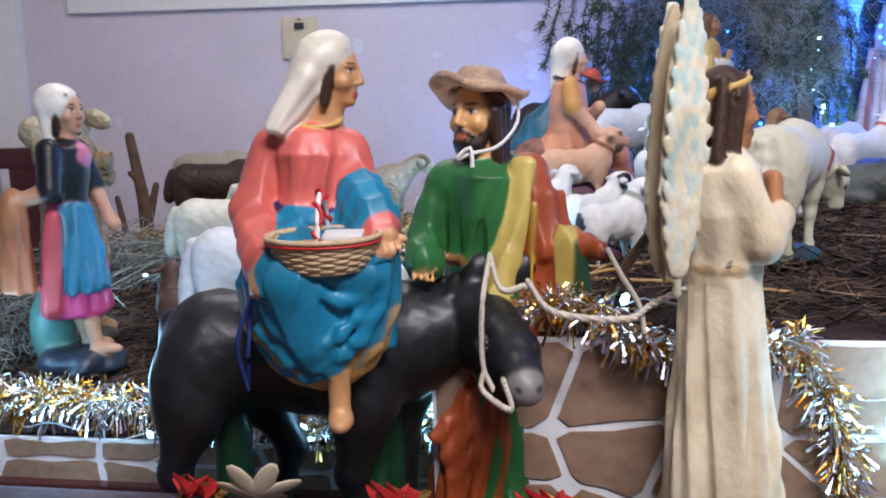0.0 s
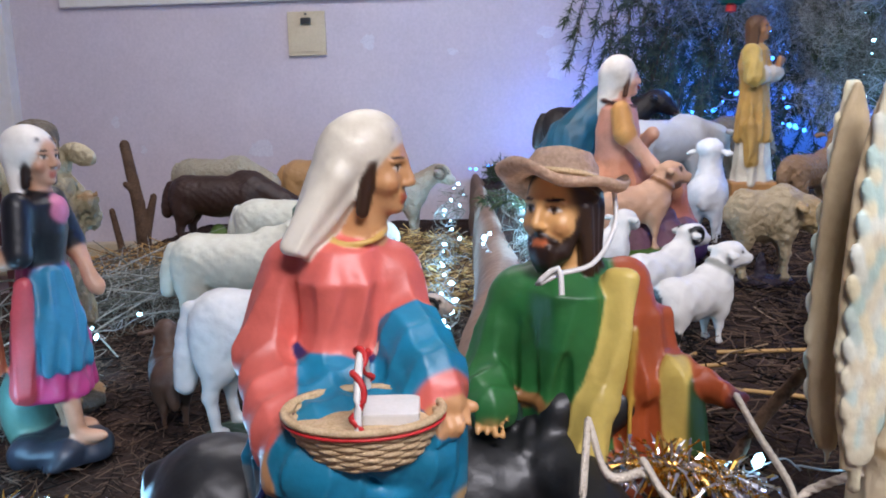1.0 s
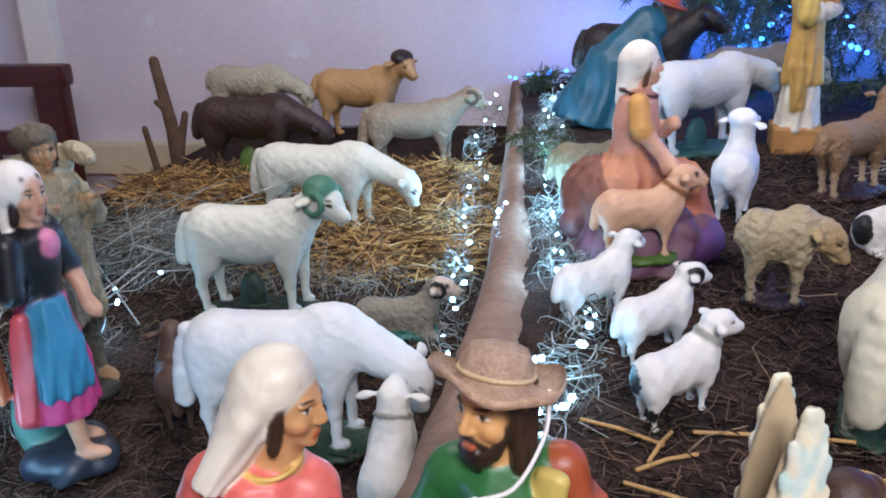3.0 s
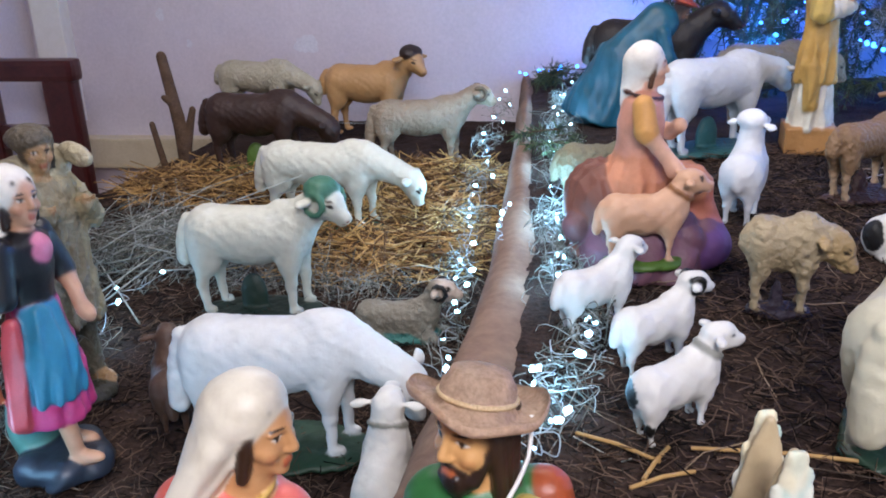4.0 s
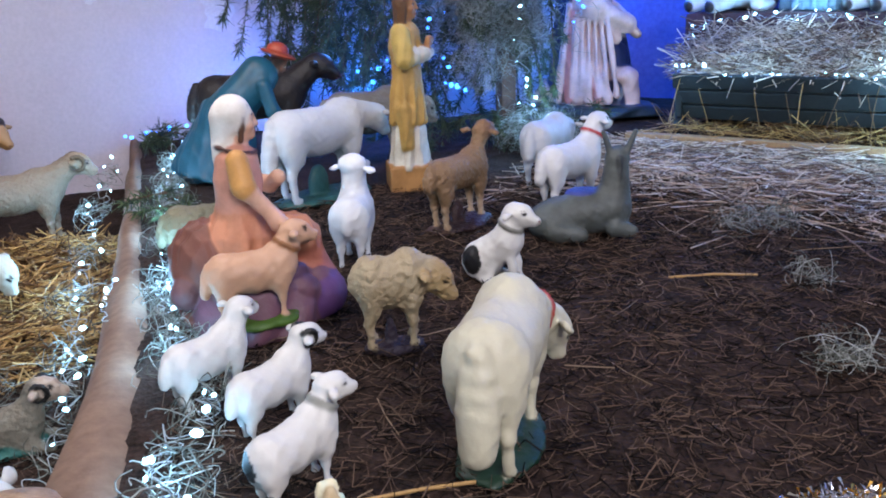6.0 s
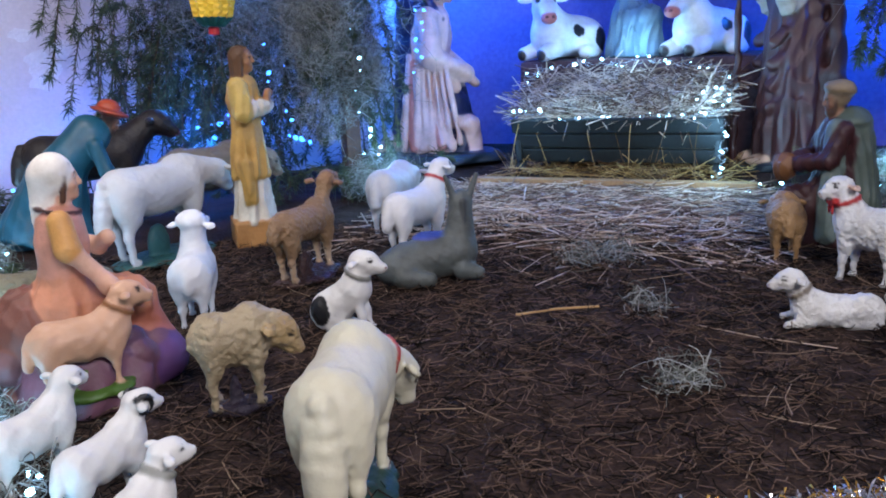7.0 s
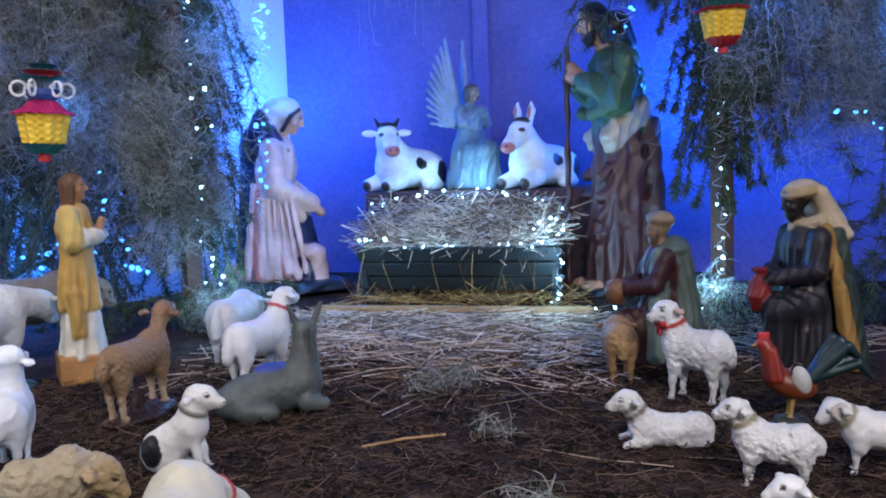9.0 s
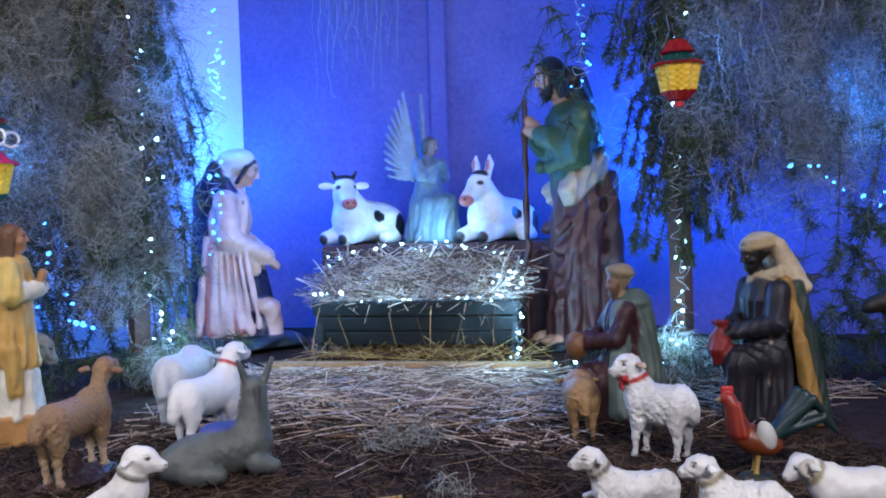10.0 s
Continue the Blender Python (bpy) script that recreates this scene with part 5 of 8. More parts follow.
sheep("ram_statue", -0.20, 2.70, LOW, 8, 0.22, 0.17, "up", "small grey lying ram with black horns", W("8f8878"), W("c9b8a8"), mat="curly", horns=BLACK, lying=True, h=0.005, base=W("2f6a62"), tail=0)
sheep("lamb_statue", -0.015, 2.02, LOW, 95, 0.18, 0.19, "up", "small white lamb with a black patch", WHITE, sitting=True, h=0.0045, collar=W("8a8a80"), spots=((0.1, 1.1, 0.35, 0.16),))
sheep("kid_statue", -0.56, 2.20, LOW, 120, 0.16, 0.16, "up", "small brown kid in the shade", W("5a4234"), mat="matte", h=0.005)
sheep("sheep_statue", -1.25, 4.06, LOW + 0.03, 8, 0.43, 0.355, "graze", "dark brown grazing sheep on the hay", W("3a241b"), mat="matte", base=W("5c7a34"), tail=0.2)
sheep("sheep_statue", -0.56, 4.22, LOW + 0.06, 16, 0.41, 0.30, "level", "grey-brown fleeced ram above the hay", W("a3937e"), W("b3a48c"), mat="curly", horns=W("6a5c48"), tail=0.34)
sheep("sheep_statue", -1.02, 4.84, LOW + 0.04, 4, 0.42, 0.375, "level", "orange-tan sheep with a dark poll by the wall", W("c79a66"), turn=-35, wool_cap=W("2a1c18"), tail=0.1)
sheep("sheep_statue", -1.58, 4.76, LOW + 0.12, -6, 0.44, 0.31, "graze", "cream curly sheep against the wall", W("c4bca4"), mat="curly", tail=0.1)


# ---- figures on the upper deck ----
def shepherdess():
    c = Clay()
    skin, peach, cloth = W("e0b094"), W("d2937a"), W("d08a58")
    c.loft((0, 0, 0), (0, 0, 0.13), [(0, 0.20, 0.16), (0.5, 0.19, 0.15), (1, 0.15, 0.12)], W("6f4a58"), (6, 0.06, 1.5))
    g = random.Random(12)
    for i in range(70):
        t = g.random() * 6.28
        r = g.uniform(0.7, 1.0)
        c.ell((0.17 * r * math.cos(t), 0.14 * r * math.sin(t), g.uniform(0.01, 0.12)), (g.uniform(0.02, 0.05), g.uniform(0.02, 0.04), g.uniform(0.015, 0.035)), W(g.choice(("6f4a58", "64465e", "7c5a62"))) if math.cos(t) > 0 else W(g.choice(("7a5046", "8a6050", "6c4a4c"))), (g.random() * 60, g.random() * 60, g.random() * 90), k=0.003)
    c.ell((-0.10, 0.02, 0.14), (0.09, 0.10, 0.10), W("7a4a3c"), k=0.02)
    c.ell((0.14, -0.02, 0.05), (0.07, 0.085, 0.06), W("644070"), k=0.02)
    c.loft((-0.02, 0.0, 0.14), (-0.02, 0.0, 0.28), [(0, 0.09, 0.09), (0.5, 0.08, 0.08), (1, 0.045, 0.045)], W("cc8a68"), (6, 0.04, 2))
    c.cap((-0.02, 0.02, 0.20), (0.10, 0.01, 0.18), 0.065, 0.055, W("cc8a68"), k=0.02)
    c.cap((0.10, 0.01, 0.18), (0.14, 0.0, 0.09), 0.05, 0.045, W("bc7058"), k=0.02)
    c.loft((-0.02, 0, 0.26), (-0.01, 0, 0.41), [(0, 0.052, 0.05), (0.5, 0.062, 0.055), (0.85, 0.06, 0.045), (1, 0.028, 0.028)], peach, (5, 0.02, 1), k=0.015)
    for s in (-1, 1):
        c.cap((-0.012, 0.058 * s, 0.385), (-0.005, 0.075 * s, 0.33), 0.024, 0.028, W("d39a54"), k=0.006)
    c.cap((0.0, -0.075, 0.325), (0.06, -0.085, 0.25), 0.020, 0.018, skin)
    c.cap((0.06, -0.085, 0.25), (0.115, -0.10, 0.215), 0.017, 0.016, skin)
    c.cap((0.0, 0.075, 0.325), (0.055, 0.06, 0.30), 0.020, 0.018, skin)
    c.cap((0.055, 0.06, 0.30), (0.075, 0.02, 0.325), 0.018, 0.018, skin)
    c.ring((-0.012, 0, 0.402), 0.045, 0.004, W("4a2a22"), (0, 12, 0))
    head(c, (0.0, 0, 0.462), 0.088, 5, skin, W("5a3a26"), veiled=True)
    c.ell((-0.014, 0, 0.476), (0.044, 0.042, 0.046), W("ece6da"), (0, 18, 0), k=0.003)
    c.cap((-0.03, 0, 0.47), (-0.045, 0, 0.385), 0.032, 0.020, W("ece6da"), k=0.01)
    c.place("shepherdess_statue", 0.0042, "matte", pose(0.40, 2.78, 0, 0, 0, 4), "seated shepherdess figure in peach dress on a purple rock", "statue", drape=(0.15, 0.28, 0.005, 90))


shepherdess()
sheep("lamb_statue", 0.41, 2.61, 0.045, 14, 0.22, 0.155, "up", "peach-painted lamb beside the shepherdess", W("dfb08e"), h=0.0045, base=W("4c6a26"), collar=W("8a5a34"), tail=0.25)
sheep("lamb_statue", 0.325, 2.365, 0, 44, 0.205, 0.138, "up", "small white lamb among the lambs", W("eceae4"), h=0.0042, tail=0.15)
sheep("lamb_statue", 0.445, 2.23, 0, 44, 0.195, 0.130, "up", "small white lamb with a black ring horn", W("eceae4"), h=0.0042, horns=BLACK, turn=-20, tail=0.15)
sheep("lamb_statue", 0.482, 2.015, 0, 48, 0.20, 0.130, "up", "small white lamb with a black patch and chain collar", W("f0eee8"), h=0.0042, spots=((-0.50, 0.55, 0.66, 0.19), (-0.46, -0.6, 0.25, 0.10)), collar=W("8c8c84"), turn=-30, tail=0)
sheep("lamb_statue", 0.655, 3.12, 0, 76, 0.19, 0.20, "high", "white lamb seen with its head raised", W("e6e8ea"), h=0.0045, turn=-20, fat=1.05, wool_cap=W("e6e8ea"), tail=0.12, ear_col=W("e6e8ea"))
sheep("sheep_statue", 0.60, 3.88, 0, 40, 0.42, 0.34, "low", "large white sheep with a long tail", W("dfe2e4"), tail=0.38, base=W("2c5a58"))
sheep("sheep_statue", 0.82, 4.38, 0, 8, 0.34, 0.34, "low", "buff curly sheep behind the white one", W("8f8474"), mat="curly", tail=0.1)
sheep("sheep_statue", 0.36, 4.66, 0.03, 6, 0.48, 0.38, "level", "black-brown sheep by the back wall", W("231915"), mat="matte", tail=0.2, turn=-10)
sheep("sheep_statue", 0.27, 3.15, 0, 10, 0.27, 0.20, "low", "grey-green woolly sheep behind the rock", W("8b8568"), mat="curly", tail=0.2)
sheep("goat_statue", 1.005, 3.38, 0, 46, 0.29, 0.235, "perk", "brown long-necked kid looking upward", W("9a7a58"), W("8a6848"), mat="curly", leg_col=W("c0a484"), fat=0.86, h=0.0045, base=W("3c2420"), tail=0.1, neck=0.62)
sheep("lamb_statue", 1.00, 2.87, 0, -32, 0.18, 0.18, "up", "small white sitting lamb with a black patch and bell", W("efede6"), sitting=True, h=0.0042, collar=W("7c7c74"), spots=((-0.36, -1.1, 0.30, 0.17), (-0.38, -0.8, 0.38, 0.17)))
sheep("sheep_statue", 0.690, 2.50, 0, 4, 0.155, 0.205, "low", "buff fleeced sheep bending to the ground", W("b8a684"), W("ae9468"), mat="curly", turn=-18, fat=0.95, h=0.005, base=W("2c2230"), tail=0.05)
sheep("sheep_statue", 0.815, 2.07, 0, 64, 0.275, 0.26, "graze", "large cream sheep with a broad tail", W("dcd6ba"), fat=1.1, turn=-50, base=W("1a3626"), collar=W("a02a24"), tail=0.42, tail_w=1.5)
sheep("sheep_statue", 1.405, 3.51, 0, 33, 0.27, 0.235, "up", "white sheep with a red collar", W("f2f2f2"), collar=W("b01f22"), turn=-12, tail=0.2)
sheep("sheep_statue", 1.43, 3.86, 0, 48, 0.26, 0.26, "low", "white sheep standing behind another", W("d8dade"), tail=0.2)
sheep("sheep_statue", 2.385, 2.565, 0, 112, 0.175, 0.225, "up", "white sheep with a red ribbon bow", W("f2f2f0"), collar=W("b01f22"), bow=W("b01f22"), turn=55, mat="curly", tail=0.15, ear_col=W("d8b8a4"))
sheep("sheep_statue", 2.37, 2.87, 0, 55, 0.20, 0.195, "low", "tan woolly sheep seen from behind", W("b08a5c"), mat="curly", h=0.005, tail=0.2)
sheep("lamb_statue", 2.06, 2.345, 0, 146, 0.205, 0.16, "up", "white curly lamb lying down", W("f2f1ec"), lying=True, mat="curly", turn=10, h=0.005, collar=W("7c7264"), tail=0)
sheep("lamb_statue", 2.05, 2.03, 0, 130, 0.19, 0.145, "up", "white lamb with a beaded collar", W("f2f1ec"), h=0.0045, collar=W("8c8468"), turn=15, mat="curly", tail=0.1)
sheep("lamb_statue", 1.80, 1.72, 0, 128, 0.16, 0.135, "up", "white lamb near the tinselled edge", W("f2f1ec"), h=0.0045, collar=W("8c8468"), turn=30, tail=0.1)
sheep("ram_statue", 2.30, 1.95, 0, 140, 0.20, 0.145, "level", "white ram lamb with curled horns", W("e6e4de"), h=0.0045, horns=W("b8b0a4"), collar=W("8c8468"), turn=10, tail=0.1)


def grey_donkey():
    c = Clay()
    grey = W("565c5a")
    c.cap((-0.12, 0, 0.065), (0.06, 0, 0.085), 0.068, 0.072, grey, k=0.03)
    c.ell((-0.145, 0, 0.055), (0.085, 0.08, 0.060), grey, k=0.02)
    c.cap((0.075, 0.0, 0.10), (0.090, 0.015, 0.235), 0.062, 0.040, grey, k=0.03)
    c.cap((0.090, 0.02, 0.250), (0.105, 0.10, 0.225), 0.038, 0.024, grey, k=0.02)
    for s in (-1, 1):
        c.cap((0.092 + 0.026 * s, 0.01, 0.262), (0.092 + 0.056 * s, 0.0, 0.335), 0.014, 0.008, grey, k=0.006)
        c.cap((0.07, 0.05 * s, 0.04), (0.13, 0.06 * s, 0.025), 0.034, 0.022, grey)
        c.cap((-0.14, 0.065 * s, 0.035), (-0.05, 0.085 * s, 0.025), 0.036, 0.024, grey)
    c.cap((0.085, -0.035, 0.13), (0.090, -0.022, 0.25), 0.010, 0.010, W("3a3e3e"), k=0.006)
    c.ell((-0.02, 0.02, 0.140), (0.07, 0.05, 0.016), W("3c4a9a"), k=0.004)
    c.place("donkey_statue", 0.005, "matte", pose(1.36, 3.17, 0, 0, 0, -8) @ Matrix.Diagonal((0.84, 0.85, 0.92, 1)), "grey lying donkey with upright ears", "donkey statue", curl=(0.0016, 160))


def yellow_angel():
    c = Clay()
    robe, skin = W("c29a50"), W("a8784e")
    c.block((0, 0, 0.045), (0.085, 0.085, 0.05), W("b5824a"), (0, 0, 20))
    c.loft((0, 0, 0.08), (0, 0, 0.42), [(0, 0.09, 0.075), (0.5, 0.065, 0.058), (1, 0.055, 0.048)], W("ddd6c4"), (7, 0.05, 1.5), k=0.01)
    c.loft((0, 0, 0.24), (0, 0, 0.45), [(0, 0.08, 0.072), (0.6, 0.068, 0.06), (1, 0.056, 0.05)], robe, (8, 0.05, 2.0), k=0.006)
    for s in (-1, 1):
        c.cap((0.0, 0.06 * s, 0.3), (0.01, 0.07 * s, 0.17), 0.03, 0.022, robe, k=0.01)
    c.loft((0, 0, 0.44), (0, 0, 0.60), [(0, 0.054, 0.048), (0.5, 0.07, 0.058), (0.85, 0.068, 0.05), (1, 0.03, 0.03)], robe, (6, 0.03, 1), k=0.015)
    for s in (-1, 1):
        c.cap((0.0, 0.075 * s, 0.565), (0.015, 0.085 * s, 0.48), 0.034, 0.036, W("d0b060"))
        c.cap((0.015, 0.085 * s, 0.48), (0.07, 0.03 * s, 0.49), 0.030, 0.026, W("ddd6c4"))
        c.cap((0.075, 0.02 * s, 0.49), (0.09, 0.006 * s, 0.54), 0.014, 0.012, skin)
    head(c, (0.01, 0, 0.655), 0.09, 0, skin, W("5a3c22"), long_hair=0.07)
    c.place("angel_statue", 0.005, "matte", pose(0.93, 3.95, 0, 0, 0, -20), "angel figure in a mustard yellow robe on a tan base", "angel statue", drape=(0.09, 0.56, 0.005, 110))


def blue_shepherd():
    c = Clay()
    teal = W("1d5a70")
    c.loft((-0.06, 0, 0), (0.03, 0, 0.30), [(0, 0.16, 0.21), (0.4, 0.13, 0.16), (1, 0.095, 0.11)], teal, (8, 0.05, 2.0))
    c.cap((0.0, 0, 0.26), (0.19, 0, 0.42), 0.10, 0.075, teal, k=0.03)
    c.cap((0.16, 0, 0.44), (-0.14, 0, 0.08), 0.06, 0.10, teal, k=0.03)
    arm(c, (0.19, -0.07, 0.38), (0.22, -0.08, 0.28), (0.27, -0.03, 0.23), 0.035, teal, W("8a6248"))
    head(c, (0.275, 0, 0.465), 0.085, -10, W("8a6248"), W("3a2a20"), W("4a3a30"), pitch=-35)
    c.ell((0.275, 0, 0.505), (0.085, 0.08, 0.014), W("a84424"), (0, 18, 0), k=0.004)
    c.ell((0.275, 0, 0.522), (0.05, 0.048, 0.034), W("b84a26"), (0, 14, 0), k=0.006)
    c.place("shepherd_statue", 0.006, "gloss", pose(0.24, 4.33, 0, 0, 0, 6) @ Matrix.Diagonal((0.86, 0.8, 0.95, 1)), "stooping shepherd figure in a teal cloak and red hat", "statue", drape=(0.0, 0.40, 0.0028, 70))


def kneeling_woman():
    c = Clay()
    robe, blue, skin, rose = W("e6bfb0"), W("1a2148"), W("d8a890"), W("cc8274")
    c.loft((0, 0, 0), (0, 0, 0.05), [(0, 0.20, 0.30), (1, 0.18, 0.28)], W("23303a"), (5, 0.05, 0))
    # upright torso on bent legs, one knee raised in front
    c.loft((-0.02, 0, 0.05), (-0.03, 0, 0.46), [(0, 0.125, 0.14), (0.4, 0.12, 0.135), (1, 0.10, 0.095)], robe, (9, 0.05, 2.2), k=0.02)
    c.cap((-0.02, 0, 0.12), (-0.20, 0, 0.09), 0.085, 0.065, robe, k=0.03)
    c.cap((-0.20, 0, 0.09), (-0.25, 0, 0.06), 0.060, 0.040, robe, k=0.02)
    c.cap((0.02, -0.04, 0.22), (0.14, -0.04, 0.17), 0.070, 0.050, robe, k=0.03)
    c.cap((0.15, -0.04, 0.17), (0.16, -0.04, 0.07), 0.048, 0.046, robe, k=0.02)
    c.cap((0.06, 0.06, 0.30), (0.10, 0.05, 0.07), 0.08, 0.085, blue, k=0.015)
    c.cap((0.085, -0.02, 0.28), (0.10, -0.03, 0.07), 0.06, 0.075, blue, k=0.015)
    for i in range(6):
        q = i / 5
        c.cap((-0.10 + 0.05 * q, -0.10, 0.50 - 0.03 * i), (-0.14 + 0.22 * q, -0.13, 0.08), 0.014, 0.020, rose if i in (1, 4) else robe, k=0.010)
        c.cap((-0.06 + 0.025 * i, -0.125, 0.44), (-0.08 + 0.04 * i, -0.135, 0.10), 0.010, 0.013, robe, k=0.008)
    c.loft((-0.03, 0, 0.44), (0.0, 0, 0.73), [(0, 0.098, 0.092), (0.5, 0.108, 0.095), (0.85, 0.10, 0.08), (1, 0.05, 0.05)], robe, (7, 0.03, 1), k=0.02)
    c.ring((-0.025, 0, 0.475), 0.094, 0.010, rose, (0, 6, 0), k=0.004)
    for s in (-1, 1):
        c.cap((-0.01, 0.105 * s, 0.67), (0.0, 0.125 * s, 0.50), 0.050, 0.052, robe, k=0.015)
        c.cap((0.0, 0.125 * s, 0.50), (0.135, 0.03 * s, 0.41), 0.050, 0.042, robe, k=0.015)
        c.cap((0.02, 0.115 * s, 0.46), (0.10, 0.05 * s, 0.35), 0.032, 0.024, robe, k=0.012)
        c.cap((0.14, 0.022 * s, 0.405), (0.185, 0.006 * s, 0.365), 0.022, 0.020, skin, k=0.005)
    # blue mantle down the back
    c.cap((-0.09, 0, 0.70), (-0.125, 0, 0.12), 0.070, 0.085, blue, k=0.03)
    c.cap((-0.05, 0, 0.80), (-0.08, 0, 0.66), 0.060, 0.085, blue, k=0.03)
    for s in (-1, 1):
        c.cap((-0.02, 0.05 * s, 0.75), (0.045, 0.055 * s, 0.66), 0.028, 0.016, blue, k=0.010)
    head(c, (0.062, 0, 0.812), 0.145, 0, skin, W("1c1a30"), pitch=-24, veiled=True)
    c.ell((0.030, 0, 0.850), (0.080, 0.068, 0.060), W("ddd2c0"), (0, -8, 0), k=0.004)
    c.cap((0.0, 0, 0.845), (-0.045, 0, 0.765), 0.058, 0.05, W("ddd2c0"), k=0.01)
    c.place("kneeling_woman_statue", 0.0055, "gloss", stable(-0.95, 0.44, 0.06) @ pose(0, 0, 0, 0, 0, 14) @ Matrix.Diagonal((1.12, 1.08, 1.07, 1)), "kneeling woman figure in pale pink robe and blue mantle", "statue", drape=(0.04, 0.70, 0.0045, 48))


def standing_man():
    c = Clay()
    brown, green, skin, hair, cream = W("4c2c2a"), W("3f6244"), W("c09478"), W("181210"), W("bcae9c")
    c.loft((0, 0, 0), (0, 0, 0.04), [(0, 0.20, 0.20), (1, 0.18, 0.18)], W("1c2630"), (5, 0.05, 0))
    c.loft((-0.02, 0, 0.03), (-0.03, 0, 0.80), [(0, 0.185, 0.17), (0.4, 0.165, 0.15), (1, 0.135, 0.12)], brown, (10, 0.05, 2.5), k=0.02)
    # stooping back and shoulders
    c.loft((-0.03, 0, 0.74), (0.03, 0, 1.15), [(0, 0.135, 0.12), (0.5, 0.15, 0.125), (0.85, 0.14, 0.11), (1, 0.06, 0.06)], green, (8, 0.035, 1.2), k=0.03)
    c.ell((-0.02, 0, 1.03), (0.10, 0.15, 0.13), green, (0, 20, 0), k=0.03)
    # mantle falling from the back in slanting folds
    for i in range(7):
        q = i / 6
        c.cap((-0.13 + 0.02 * q, 0.13 - 0.26 * q, 0.80), (-0.16 + 0.03 * math.sin(3 * q), 0.15 - 0.30 * q, 0.08), 0.030, 0.042, brown, k=0.012)
    for i in range(6):
        c.cap((-0.12, 0.13, 0.74 - 0.10 * i), (0.11, 0.10 - 0.01 * i, 0.56 - 0.095 * i), 0.022, 0.026, brown, k=0.014)
        c.cap((-0.12, -0.13, 0.74 - 0.10 * i), (0.11, -0.10 + 0.01 * i, 0.56 - 0.095 * i), 0.022, 0.026, brown, k=0.014)
    for s in (-1, 1):
        c.cap((-0.08, 0.13 * s, 0.88), (0.07, 0.11 * s, 0.74), 0.040, 0.046, cream, k=0.012)
        c.cap((-0.09, 0.125 * s, 0.84), (0.06, 0.11 * s, 0.70), 0.030, 0.034, cream, k=0.010)
        c.cap((0.0, 0.135 * s, 1.08), (0.04, 0.16 * s, 0.90), 0.062, 0.060, green, k=0.02)
        c.cap((0.04, 0.16 * s, 0.90), (0.16, 0.05 * s, 0.99), 0.058, 0.050, green, k=0.02)
        c.cap((0.05, 0.15 * s, 0.88), (0.14, 0.09 * s, 0.85), 0.045, 0.030, green, k=0.02)
        c.cap((0.16, 0.04 * s, 1.00), (0.215, -0.005 * s, 1.04 + 0.02 * s), 0.026, 0.030, skin, k=0.006)
        c.ell((0.11, 0.06 * s, 0.05), (0.09, 0.04, 0.03), skin)
    head(c, (0.115, 0, 1.265), 0.165, 0, skin, hair, W("1c1412"), pitch=-20, long_hair=0.09)
    c.cap((-0.0, 0, 1.25), (-0.05, 0, 1.17), 0.07, 0.05, hair, k=0.01)
    c.cap((0.235, 0.0, 0.04), (0.235, 0.0, 1.15), 0.015, 0.014, W("3a1c18"), k=0.004)
    c.place("standing_man_statue", 0.0065, "gloss", stable(0.72, 0.50, 0.04) @ pose(0, 0, 0, 0, 0, -160), "tall bearded man figure in green and brown robes with a staff", "statue", drape=(0.04, 1.05, 0.009, 52))


def little_angel():
    c = Clay()
    g1, g2 = W("6f8290"), W("59707e")
    c.loft((0, 0, 0), (0, 0, 0.30), [(0, 0.11, 0.12), (0.5, 0.09, 0.10), (1, 0.055, 0.055)], g2, (7, 0.06, 2))
    c.cap((0.0, -0.03, 0.18), (0.12, -0.03, 0.19), 0.06, 0.05, g2, k=0.03)
    c.cap((0.12, -0.03, 0.19), (0.13, -0.03, 0.03), 0.05, 0.055, g2, k=0.02)
    c.loft((0, 0, 0.28), (0, 0, 0.43), [(0, 0.055, 0.05), (0.6, 0.07, 0.055), (1, 0.028, 0.028)], g1, (5, 0.03, 1), k=0.015)
    for s in (-1, 1):
        c.cap((0, 0.065 * s, 0.40), (0.03, 0.075 * s, 0.33), 0.026, 0.026, g1)
        c.cap((0.03, 0.075 * s, 0.33), (0.075, 0.01 * s, 0.40), 0.022, 0.016, g1)
        for i in range(11):
            q = i / 10
            c.cap((-0.04 - 0.02 * q, 0.03 * s, 0.40 - 0.08 * q), (-0.085 - 0.07 * math.sin(q * 2.0), s * (0.06 + 0.05 * math.sin(q * 2.2)), 0.76 - 0.42 * q), 0.014, 0.008, W("8494a4"), k=0.003)
    head(c, (0.02, 0, 0.485), 0.085, 0, W("8c8480"), W("55504c"), pitch=-10, long_hair=0.03)
    c.place("angel_statue", 0.005, "matte", stable(-0.03, 0.82, 0.54) @ pose(0, 0, 0, 0, 0, -30) @ Matrix.Diagonal((1.15, 1.2, 1.02, 1)), "small grey-blue kneeling angel figure with raised wings", "angel statue", drape=(0.0, 0.40, 0.005, 110))


